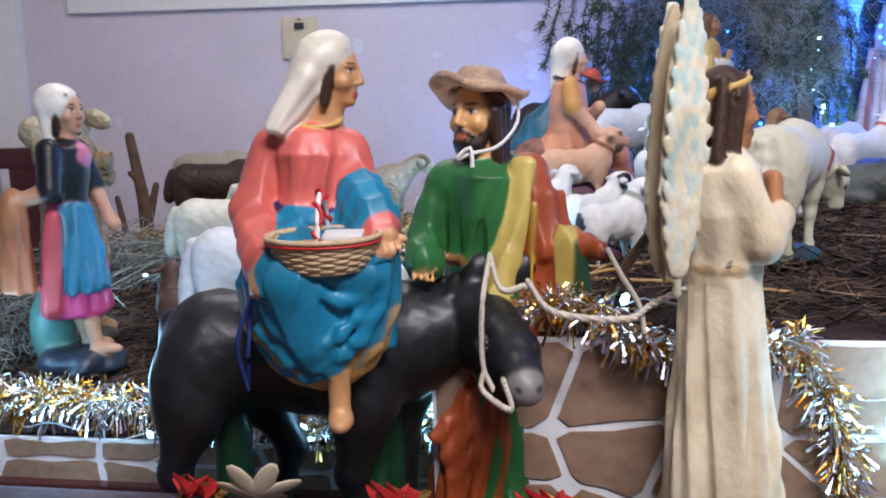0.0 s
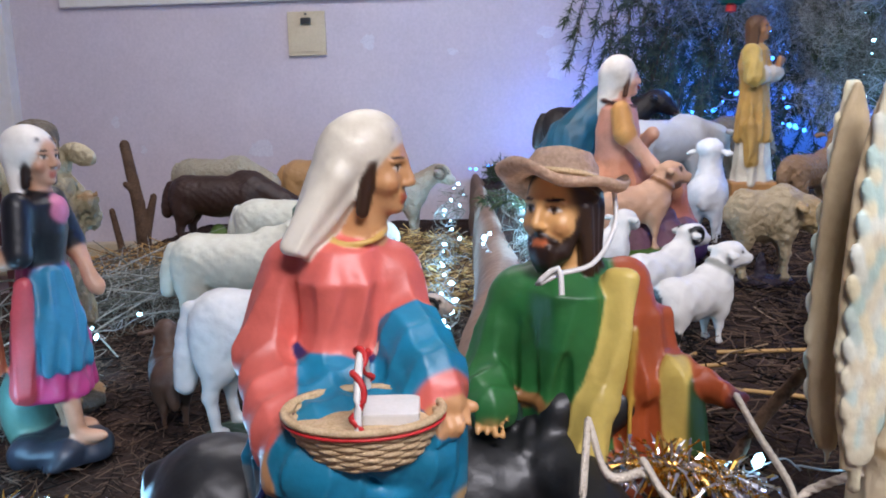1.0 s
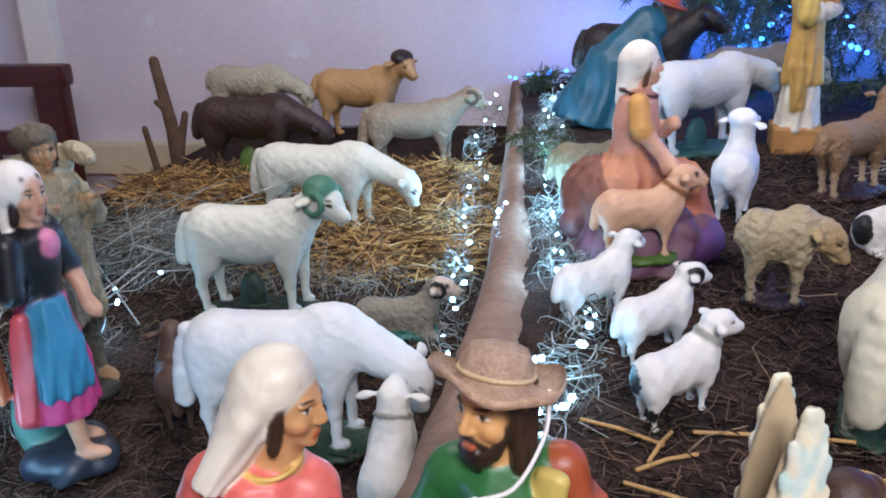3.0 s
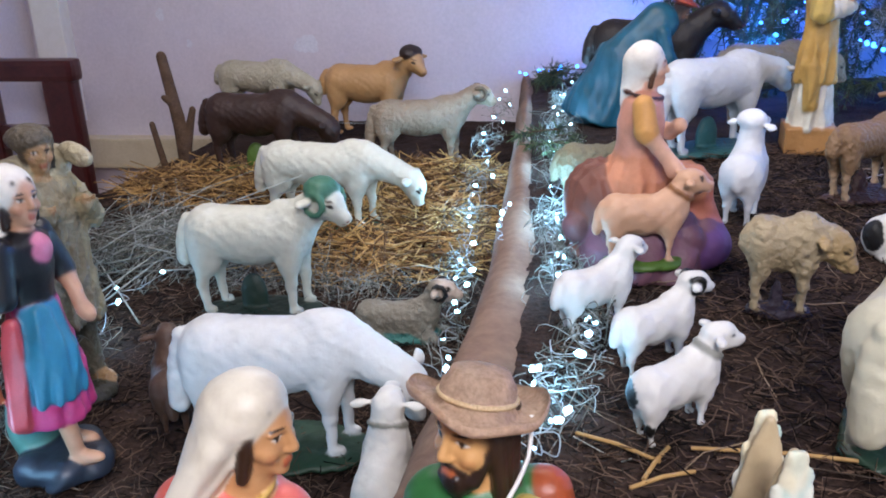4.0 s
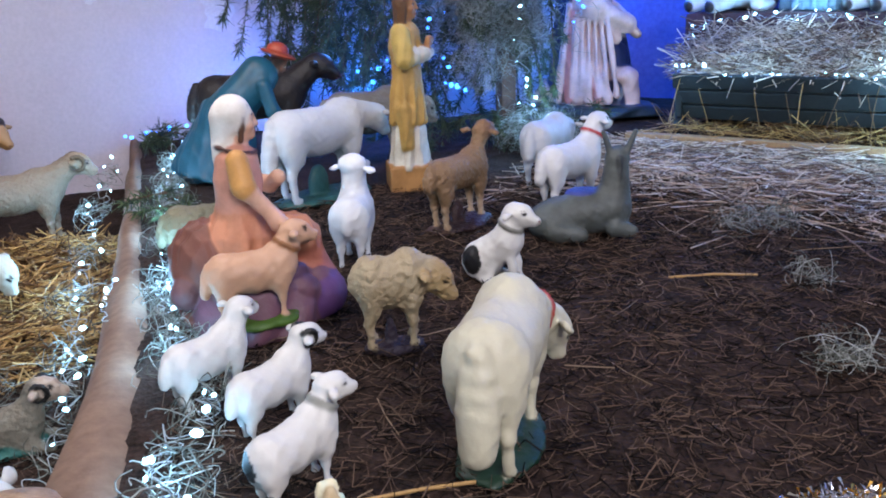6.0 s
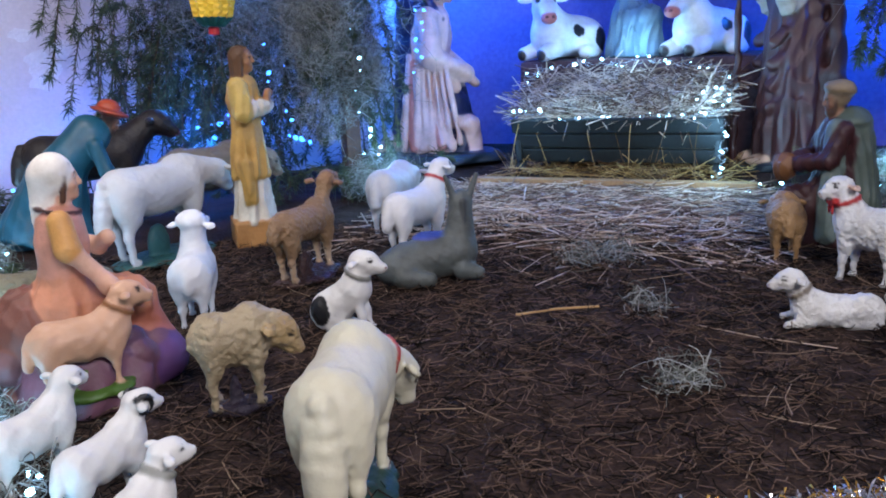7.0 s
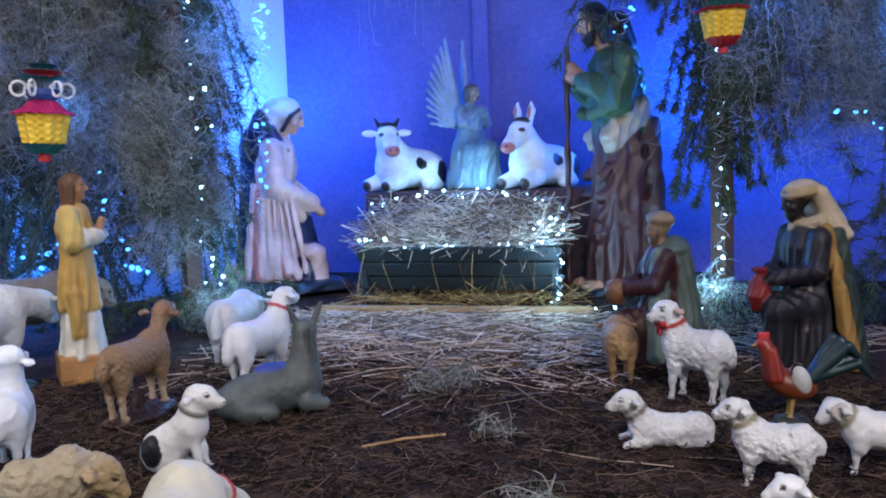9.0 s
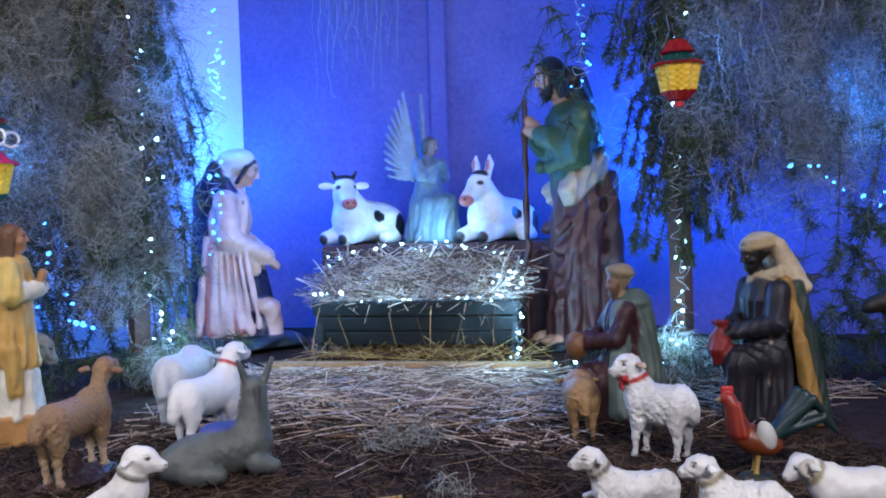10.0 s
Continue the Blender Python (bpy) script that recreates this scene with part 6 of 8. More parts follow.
def resting_cow(u, n, heading, ears, label, horned, look_to=0):
    c = Clay()
    white, pinkish = W("dfe4ea"), W("b86a64")
    c.cap((-0.10, 0, 0.10), (0.06, 0, 0.115), 0.095, 0.10, white, k=0.03)
    c.ell((-0.14, 0.01, 0.09), (0.09, 0.10, 0.09), white, k=0.02)
    for s in (-1, 1):
        c.ell((-0.10, 0.085 * s, 0.08), (0.085, 0.04, 0.075), white, k=0.015)
        c.cap((0.09, 0.06 * s, 0.05), (0.17, 0.07 * s, 0.03), 0.042, 0.032, white)
        c.cap((-0.13, 0.08 * s, 0.04), (-0.04, 0.12 * s, 0.03), 0.045, 0.032, white)
        c.tint((0.195, 0.07 * s, 0.022), (0.02, 0.04, 0.03), W("2a2428"), np.array((1.0, 0, 0)), np.array((0, 1.0, 0)), np.array((0, 0, 1.0)))
    c.cap((0.06, 0, 0.16), (0.10, 0, 0.23), 0.078, 0.060, white, k=0.03)
    a = radians(look_to)
    f, l, up = np.array((math.cos(a), math.sin(a), 0)), np.array((-math.sin(a), math.cos(a), 0)), np.array((0, 0, 1.0))
    o = np.array((0.105, 0, 0.255))
    rot = (0, 0, look_to)
    c.ell(o + f * 0.015, (0.060, 0.054, 0.058), white, rot, k=0.01)
    c.cap(o + f * 0.035 - up * 0.01, o + f * 0.095 - up * 0.055, 0.044, 0.034, white, k=0.02)
    c.ell(o + f * 0.108 - up * 0.066, (0.030, 0.037, 0.028), pinkish, rot, k=0.006)
    for s in (-1, 1):
        c.tint(o + f * 0.056 + l * 0.040 * s + up * 0.010, (0.016, 0.018, 0.010), W("15120f"), f, l, up)
        c.tint(o + f * 0.135 + l * 0.015 * s - up * 0.062, (0.012, 0.008, 0.007), W("5a2824"), f, l, up)
        if ears:
            c.cap(o - f * 0.005 + l * 0.03 * s + up * 0.04, o - f * 0.010 + l * 0.042 * s + up * 0.095, 0.017, 0.019, white, k=0.006)
            c.cap(o - f * 0.010 + l * 0.042 * s + up * 0.095, o - f * 0.012 + l * 0.040 * s + up * 0.135, 0.018, 0.005, white, k=0.006)
            c.tint(o + f * 0.010 + l * 0.042 * s + up * 0.095, (0.012, 0.012, 0.035), W("b87a74"), f, l, up)
        else:
            c.ell(o - f * 0.005 + l * 0.085 * s + up * 0.018, (0.014, 0.038, 0.018), white, rot, k=0.006)
        if horned:
            c.cap(o + l * 0.035 * s + up * 0.045, o + f * 0.01 + l * 0.058 * s + up * 0.085, 0.012, 0.006, W("181820"), k=0.004)
    c.ell(o + up * 0.050, (0.048, 0.046, 0.020), W("15161e"), rot, k=0.004)
    c.dot((-0.15, 0.09, 0.08), 0.06, W("15161e"))
    c.dot((-0.15, -0.09, 0.06), 0.05, W("15161e"))
    c.dot((-0.02, 0.10, 0.13), 0.03, W("15161e"))
    c.place("cow_statue" if horned else "donkey_statue", 0.0055, "gloss", stable(u, n, 0.54) @ pose(0, 0, 0, 0, 0, heading) @ Matrix.Diagonal((1.08, 1.1, 1.1, 1)), label, "animal statue")


def kneeling_shepherd():
    c = Clay()
    red, grey, skin = W("3c1c1e"), W("56645c"), W("8f6a50")
    c.loft((0, 0, 0), (0, 0, 0.26), [(0, 0.10, 0.13), (0.5, 0.085, 0.10), (1, 0.065, 0.06)], red, (7, 0.06, 2))
    c.cap((0.02, 0, 0.14), (0.13, 0, 0.14), 0.06, 0.05, red, k=0.03)
    c.cap((0.13, 0, 0.14), (0.13, 0, 0.03), 0.045, 0.04, red, k=0.02)
    c.loft((0, 0, 0.25), (0.01, 0, 0.40), [(0, 0.064, 0.058), (0.6, 0.08, 0.062), (1, 0.035, 0.035)], red, (5, 0.03, 1), k=0.015)
    c.cap((-0.035, 0, 0.38), (-0.06, 0, 0.10), 0.055, 0.075, grey, k=0.02)
    c.cap((0.03, 0.06, 0.38), (0.04, 0.075, 0.05), 0.025, 0.035, W("6a7a74"), k=0.015)
    c.ell((-0.03, 0, 0.39), (0.055, 0.07, 0.028), grey, k=0.01)
    for s in (-1, 1):
        arm(c, (0.01, 0.075 * s, 0.37), (0.05, 0.085 * s, 0.28), (0.14, 0.02 * s, 0.26), 0.028, red, skin)
    c.ell((0.16, 0, 0.25), (0.035, 0.045, 0.045), W("7a5230"))
    head(c, (0.02, 0, 0.455), 0.085, 0, skin, W("8a7a62"), W("5a463a"), pitch=-10)
    c.ring((0.01, 0, 0.488), 0.034, 0.014, W("94846a"), (0, -12, 0), k=0.01)
    c.ell((0.008, 0, 0.495), (0.04, 0.04, 0.022), W("94846a"))
    c.place("kneeling_shepherd_statue", 0.005, "matte", pose(2.62, 2.93, 0, 0, 0, 150), "kneeling figure with tan turban, dark red robe and grey cape", "statue", drape=(0.0, 0.40, 0.005, 110))


def dark_king():
    c = Clay()
    robe, gold, skin, cloth = W("1d1b24"), W("a07a3c"), W("1a1210"), W("c0ae90")
    c.loft((0, 0, 0), (0, 0, 0.32), [(0, 0.11, 0.13), (0.5, 0.095, 0.105), (1, 0.075, 0.07)], robe, (8, 0.05, 2))
    c.cap((0.02, 0.03, 0.22), (0.13, 0.04, 0.21), 0.062, 0.052, robe, k=0.03)
    c.cap((0.13, 0.04, 0.21), (0.135, 0.04, 0.03), 0.048, 0.05, robe, k=0.02)
    c.loft((0, 0, 0.30), (0.025, 0, 0.50), [(0, 0.075, 0.066), (0.6, 0.088, 0.07), (1, 0.04, 0.04)], robe, (6, 0.03, 1), k=0.015)
    # cape in long folds with a gold border, from the shoulders to the ground
    for i in range(7):
        a = -1.25 + 2.5 * i / 6
        c.cap((-0.035 - 0.03 * math.cos(a), 0.085 * math.sin(a), 0.46), (-0.085 - 0.05 * math.cos(a), 0.125 * math.sin(a), 0.03), 0.026, 0.036, W("26362e"), k=0.012)
    for s in (-1, 1):
        c.cap((-0.005, 0.088 * s, 0.48), (-0.03, 0.118 * s, 0.28), 0.016, 0.020, gold, k=0.004)
        c.cap((-0.03, 0.118 * s, 0.28), (-0.075, 0.135 * s, 0.02), 0.020, 0.028, gold, k=0.004)
        c.cap((0.03, 0.06 * s, 0.33), (0.055, 0.075 * s, 0.15), 0.005, 0.005, W("b8aa94"), k=0.002)
        c.ell((0.056, 0.076 * s, 0.14), (0.008, 0.008, 0.016), W("b8aa94"), k=0.002)
        c.cap((0.02, 0.085 * s, 0.45), (0.035, 0.098 * s, 0.34), 0.034, 0.034, robe, k=0.012)
        c.cap((0.035, 0.098 * s, 0.34), (0.135, 0.03 * s, 0.31), 0.032, 0.028, robe, k=0.012)
        c.cap((0.135, 0.03 * s, 0.31), (0.165, 0.015 * s, 0.305), 0.015, 0.015, skin, k=0.004)
    c.loft((0.175, 0, 0.20), (0.175, 0, 0.345), [(0, 0.022, 0.022), (0.35, 0.040, 0.040), (0.7, 0.026, 0.026), (0.85, 0.016, 0.016), (1, 0.026, 0.026)], W("7a1c1c"))
    c.ring((0.0, 0, 0.315), 0.078, 0.008, W("a89a84"), (0, 4, 0), k=0.003)
    head(c, (0.055, 0, 0.565), 0.100, 0, skin, W("0c0a0a"), W("0e0b0a"), pitch=-16)
    # folded headcloth with a roll round the brow, spreading over the shoulders
    c.ell((0.032, 0, 0.606), (0.058, 0.053, 0.036), cloth, (0, 12, 0), k=0.005)
    for z, r in ((0.598, 0.052), (0.614, 0.047)):
        c.ring((0.034, 0, z), r, 0.010, W("b09a70"), (0, 12, 0), k=0.003)
    for s in (-1, 0, 1):
        c.cap((-0.010, 0.036 * s, 0.595), (-0.050, 0.060 * s, 0.495), 0.028, 0.036, cloth, k=0.008)
        c.cap((-0.045, 0.055 * s, 0.50), (-0.075, 0.085 * s, 0.455), 0.032, 0.022, cloth, k=0.008)
    c.cap((0.0, -0.06, 0.505), (0.055, 0.0, 0.478), 0.022, 0.018, cloth, k=0.008)
    c.cap((0.0, 0.06, 0.505), (0.055, 0.0, 0.478), 0.022, 0.018, cloth, k=0.008)
    c.place("kneeling_king_statue", 0.0048, "matte", pose(2.99, 2.65, 0, 0, 0, 160) @ Matrix.Diagonal((1.0, 1.0, 0.95, 1)), "kneeling king figure in black robe with buff headcloth", "statue", drape=(0.0, 0.46, 0.005, 100))


def rooster():
    c = Clay()
    red, green = W("7c2a1a"), W("0f2a2c")
    rock(c, 0.06, 0.03, W("2e3324"), 8)
    for s in (-1, 1):
        c.cap((0.0, 0.02 * s, 0.12), (0.01, 0.022 * s, 0.03), 0.008, 0.007, W("a88a4c"))
    c.ell((0.0, 0, 0.145), (0.085, 0.055, 0.05), W("7a3a1c"), (0, -15, 0))
    for i in range(9):
        c.cap((0.085 - 0.003 * i, 0.03 * math.sin(i * 2.4), 0.27), (0.055 + 0.02 * math.cos(i * 2.4), 0.045 * math.sin(i * 2.4), 0.17), 0.007, 0.011, W("8a2c1a"), k=0.002)
    c.cap((0.06, 0, 0.18), (0.09, 0, 0.28), 0.04, 0.022, red, k=0.02)
    c.ell((0.098, 0, 0.29), (0.026, 0.019, 0.022), W("8a2016"))
    c.cap((0.12, 0, 0.288), (0.138, 0, 0.28), 0.008, 0.003, W("b08a3c"), k=0.003)
    for i in range(3):
        c.ell((0.085 + 0.014 * i, 0, 0.318), (0.009, 0.006, 0.016), W("a81a14"), k=0.003)
    c.ell((-0.02, 0.045, 0.175), (0.03, 0.016, 0.05), W("c8c8c4"), (0, 20, 0), k=0.004)
    for i in range(6):
        a = radians(100 + 14 * i)
        tip = (-0.12 + 0.09 * math.cos(a), 0.02 * (i % 3 - 1), 0.21 + 0.10 * math.sin(a))
        c.cap((-0.06, 0.008 * (i % 3 - 1), 0.17), tip, 0.022, 0.016, green, k=0.006)
        c.cap(tip, (tip[0] - 0.045, tip[1], tip[2] - 0.05), 0.016, 0.007, green, k=0.004)
    c.place("rooster_statue", 0.0042, "gloss", pose(2.42, 2.27, 0, 0, 0, 140) @ Matrix.Diagonal((0.74, 0.74, 0.74, 1)), "painted rooster with red neck and dark green tail", "rooster statue")


grey_donkey()
yellow_angel()
blue_shepherd()
kneeling_woman()
standing_man()
little_angel()
resting_cow(-0.38, 0.78, -125, False, "white lying cow with black markings and pink muzzle", True, 62)
resting_cow(0.33, 0.76, -125, True, "white lying donkey with black mane and pink muzzle", False)
kneeling_shepherd()
dark_king()
rooster()


# ---- hay, fibres, greenery ----
def straws(name, n, place_at, length, radius, mat, tilt=0.35, bend=0.06, parent=None):
    """Loose stalks: place_at(count) gives their middles."""
    mid = place_at(n)
    L = RNG.uniform(*length, n)
    a, e = RNG.uniform(0, 2 * math.pi, n), RNG.normal(0, tilt, n)
    d = np.stack([np.cos(a) * np.cos(e), np.sin(a) * np.cos(e), np.sin(e)], 1)
    side = np.stack([-np.sin(a), np.cos(a), np.zeros(n)], 1)
    b = RNG.normal(0, bend, n)[:, None] * L[:, None] * side
    lines = np.stack([mid - d * L[:, None] / 2, mid + b, mid + d * L[:, None] / 2], 1)
    return tubes(name, lines, RNG.uniform(*radius, n), mat, parent)


def disc(cx, cy, rx, ry, z, hgt, turn=0.0, dent=0.0):
    """Middles on a low mound; dent: how far its middle is hollow."""
    def f(n):
        r, a = np.sqrt(RNG.uniform(0, 1, n)), RNG.uniform(0, 2 * math.pi, n)
        x, y = rx * r * np.cos(a), ry * r * np.sin(a)
        t = radians(turn)
        top = hgt * (1 - r ** 2) * (1 - dent * (1 - r))
        return np.stack([cx + x * math.cos(t) - y * math.sin(t), cy + x * math.sin(t) + y * math.cos(t), z + top * RNG.uniform(0.35, 1, n) + 0.004], 1)
    return f


def area(x0, x1, y0, y1, z, h=0.006):
    return lambda n: np.stack([RNG.uniform(x0, x1, n), RNG.uniform(y0, y1, n), z + RNG.uniform(0.002, h, n)], 1)


def stuff(ob, label, category):
    return tagged(ob, label, category, kind="stuff")


stuff(straws("hay_pile", 1900, disc(-0.50, 3.44, 0.52, 0.42, LOW, 0.13, 10, 0.6), (0.12, 0.36), (0.0014, 0.0036), M["straw"], 0.25), "heap of golden straw under the grazing sheep", "hay")
stuff(straws("hay_pile", 1100, disc(-0.42, 4.0, 0.42, 0.32, LOW, 0.12), (0.1, 0.30), (0.0014, 0.0034), M["straw"], 0.25), "straw heap below the ram", "hay")
stuff(straws("hay_pile", 900, disc(-1.38, 3.95, 0.45, 0.36, LOW, 0.07), (0.1, 0.30), (0.0014, 0.0034), M["straw"], 0.25), "straw heap round the brown sheep", "hay")
stuff(straws("fibre_litter", 19000, area(0.25, 2.9, 1.5, 4.0, 0.0, 0.018), (0.018, 0.065), (0.0006, 0.0016), M["fibre"], 0.4, 0.5), "loose coir fibre on the upper deck", "fibre")
stuff(straws("fibre_litter", 9000, area(-1.7, 0.05, 1.66, 3.6, LOW, 0.018), (0.018, 0.065), (0.0006, 0.0016), M["fibre"], 0.4, 0.5), "loose coir fibre on the lower deck", "fibre")
stuff(straws("scattered_straw", 230, area(0.3, 2.9, 1.55, 3.6, 0.004, 0.014), (0.05, 0.17), (0.0008, 0.0016), M["dullstraw"], 0.06, 0.08), "single dull straws scattered over the earth", "straw")


def before_stable(n):
    u, v = RNG.uniform(-0.75, 0.72, n), -np.abs(RNG.normal(0, 0.42, n)) - 0.01
    x, y = SO.x + SU.x * u + SN.x * v, SO.y + SU.y * u + SN.y * v
    return np.stack([x, y, 0.008 + RNG.uniform(0, 0.03, n) * np.exp(v * 2)], 1)


stuff(straws("straw_bed", 2600, before_stable, (0.10, 0.40), (0.0012, 0.0032), M["palestraw"], 0.10), "flattened straw before the stable", "straw")


def in_manger(n):
    u, v = RNG.uniform(-0.44, 0.46, n), RNG.uniform(0.10, 0.58, n)
    x, y = SO.x + SU.x * u + SN.x * v, SO.y + SU.y * u + SN.y * v
    return np.stack([x, y, 0.30 + 0.40 * (v - 0.10) * RNG.uniform(0.6, 1.0, n) + RNG.uniform(0, 0.03, n)], 1)


stuff(straws("manger_hay", 1500, in_manger, (0.10, 0.34), (0.0012, 0.0032), M["palestraw"], 0.35), "hay heaped in the manger", "hay")


def under_manger(n):
    u, v = RNG.uniform(-0.5, 0.55, n), RNG.uniform(0.05, 0.3, n)
    return np.stack([SO.x + SU.x * u + SN.x * v, SO.y + SU.y * u + SN.y * v, 0.05 + RNG.uniform(0, 0.05, n)], 1)


stuff(straws("straw_bed", 500, lambda n: np.stack([RNG.uniform(2.75, 3.6, n), RNG.uniform(2.6, 3.5, n), RNG.uniform(0.006, 0.03, n)], 1), (0.10, 0.3), (0.0010, 0.0020), M["palestraw"], 0.12), "loose straw round the kneeling figures", "straw")
stuff(straws("manger_hay", 380, under_manger, (0.10, 0.30), (0.0010, 0.0020), M["straw"], 0.45), "long stalks hanging below the manger", "hay")
hang = []
for u in (-0.40, -0.34, 0.02, 0.10, 0.33, 0.38, -0.10, 0.26):
    x, y = SO.x + SU.x * u + SN.x * 0.08, SO.y + SU.y * u + SN.y * 0.08
    k = RNG.normal(0, 0.07, 2)
    hang.append(catmull([(x, y, 0.31), (x + k[0] * 0.4, y, 0.22), (x + k[0], y - 0.02, 0.07 + 0.05 * RNG.random())], 6))
stuff(tubes("hanging_straw", hang, 0.0022, M["straw"]), "single stalks hanging over the manger front", "straw")


def moss(name, n, root, drop, spread, label, mat="moss", curl=0.02, radius=(0.0007, 0.0017), pts=9):
    """Curly hanging threads from root(n)."""
    r = root(n)
    L = RNG.uniform(*drop, n)
    t = np.linspace(0, 1, pts)
    ph = RNG.uniform(0, 6.28, (n, 4))
    fr = RNG.uniform(6, 20, (n, 2))
    dx = RNG.normal(0, spread, (n, 1)) * t + curl * np.sin(fr[:, :1] * t + ph[:, :1]) * t ** 0.5
    dy = RNG.normal(0, spread, (n, 1)) * t + curl * np.sin(fr[:, 1:] * t + ph[:, 1:2]) * t ** 0.5
    z = -L[:, None] * (t + 0.12 * np.sin(7 * t + ph[:, 2:3]))
    lines = r[:, None, :] + np.stack([dx, dy, z], 2)
    return stuff(tubes(name, lines, RNG.uniform(*radius, n), M[mat], None, 3, 0.5), label, "moss")


def tangle(name, n, c, r, size, label, mat="moss", radius=(0.0006, 0.0012)):
    """A springy ball of curled threads."""
    v = RNG.normal(0, 1, (n, 3))
    v /= np.linalg.norm(v, axis=1, keepdims=True)
    mid = np.array(c) + v * np.array(r) * RNG.uniform(0.3, 1, (n, 1)) ** 0.5
    e1, e2 = RNG.normal(0, 1, (n, 3)), RNG.normal(0, 1, (n, 3))
    t = np.linspace(0, RNG.uniform(2.0, 4.5), 8)
    s = RNG.uniform(*size, (n, 1, 1))
    lines = mid[:, None] + s * (np.cos(t)[None, :, None] * e1[:, None] + np.sin(t)[None, :, None] * e2[:, None]) * 0.5
    return stuff(tubes(name, lines, RNG.uniform(*radius, n), M[mat]), label, "moss")


def greenery(name, bases, needle, label, droop=0.5, per=46, radius=0.0024, mat="pine"):
    """Pine sprays: drooping twigs set with needles."""
    ob = empty(name)
    twigs, needles = [], []
    for p, length, az in bases:
        p = np.array(p)
        d = np.array((math.cos(az), math.sin(az), 0))
        line = catmull([p, p + d * length * 0.35 + (0, 0, -0.04 * length), p + d * length * 0.6 + (0, 0, -droop * length), p + d * length * 0.7 + (0, 0, -1.25 * droop * length)], 9)
        twigs.append(line)
        u = RNG.uniform(0.08, 1, per) * 7.99
        i = u.astype(int)
        root = line[i] + (line[i + 1] - line[i]) * (u - i)[:, None]
        way = line[i + 1] - line[i]
        way /= np.linalg.norm(way, axis=1, keepdims=True)
        out = way * 0.6 + RNG.normal(0, 0.75, (per, 3)) + (0, 0, -0.15)
        out /= np.linalg.norm(out, axis=1, keepdims=True)
        L = RNG.uniform(*needle, per)[:, None]
        needles.append(np.stack([root, root + out * L * 0.55, root + out * L + (0, 0, -0.12) * L], 1))
    tagged(tubes("branchwork", twigs, 0.003, M["bark"], ob, 4, 0.4), kind="stuff")
    tagged(tubes("foliage", np.vstack(needles), radius, M[mat], ob, 3, 0.4), kind="stuff")
    return tagged(ob, label, "greenery")


def curtain(x0, y0, x1, y1, z0, z1, n, lengths, seed, depth=0.18):
    g = random.Random(seed)
    out = []
    for i in range(n):
        t = g.random()
        out.append(((x0 + (x1 - x0) * t + g.uniform(-depth, depth), y0 + (y1 - y0) * t + g.uniform(-depth, depth), g.uniform(z0, z1)), g.uniform(*lengths), g.uniform(0, 6.28)))
    return out


greenery("pine_branches", curtain(0.72, 5.12, 1.62, 4.95, 0.35, 2.1, 230, (0.2, 0.5), 1), (0.02, 0.06), "dark hanging pine branches beside the stable", 0.85, 190)
greenery("pine_branches", curtain(0.48, 5.16, 1.0, 5.1, 0.25, 1.15, 80, (0.2, 0.4), 21, 0.10), (0.025, 0.06), "sparse dark pine sprays against the blue wall", 0.9, 150)
greenery("pine_branches", curtain(1.38, 4.56, 1.54, 4.56, 0.5, 2.2, 110, (0.14, 0.30), 2, 0.09), (0.015, 0.045), "pine sprays tied round the stable post", 1.1, 230)
greenery("pine_branches", curtain(3.28, 3.38, 3.46, 3.26, 0.75, 2.25, 150, (0.14, 0.30), 3, 0.08), (0.015, 0.045), "pine sprays tied round the other stable post", 1.1, 230)
greenery("pine_branches", curtain(3.55, 3.15, 4.5, 2.6, 0.95, 2.2, 80, (0.25, 0.5), 4, 0.15), (0.02, 0.055), "dark pine branches hung along the wall", 0.9, 200)
greenery("pine_branches", curtain(3.0, 3.75, 3.25, 3.5, 1.15, 1.55, 12, (0.2, 0.34), 5, 0.08), (0.03, 0.07), "pine spray reaching into the stable", 0.5, 60)
greenery("pine_branches", curtain(1.25, 4.62, 1.75, 4.5, 0.05, 0.2, 26, (0.12, 0.26), 6, 0.1), (0.03, 0.08), "low green sprays at the post's foot", 0.15, 50)
greenery("pine_branches", curtain(3.05, 3.42, 3.75, 2.95, 0.03, 0.22, 40, (0.14, 0.28), 11, 0.1), (0.03, 0.08), "low green sprays round the other post's foot", 0.15, 60)
greenery("pine_branches", curtain(3.6, 2.95, 4.4, 2.5, 0.1, 0.7, 40, (0.2, 0.35), 12, 0.1), (0.03, 0.08), "dark sprays along the wall's foot", 0.3, 80)
greenery("pine_branches", curtain(-0.25, 5.1, 0.25, 5.1, 0.0, 0.1, 22, (0.15, 0.28), 9, 0.08), (0.03, 0.08), "low green sprays along the wall", 0.1, 50)
greenery("pine_branches", curtain(0.02, 4.05, 0.2, 3.6, 0.0, 0.08, 12, (0.10, 0.22), 10, 0.06), (0.02, 0.06), "low dark sprays beside the ridge", 0.1, 50)


def along(x0, y0, x1, y1, z0, z1, d=0.1):
    def f(n):
        t = RNG.random(n)
        return np.stack([x0 + (x1 - x0) * t + RNG.normal(0, d, n), y0 + (y1 - y0) * t + RNG.normal(0, d, n), RNG.uniform(z0, z1, n)], 1)
    return f


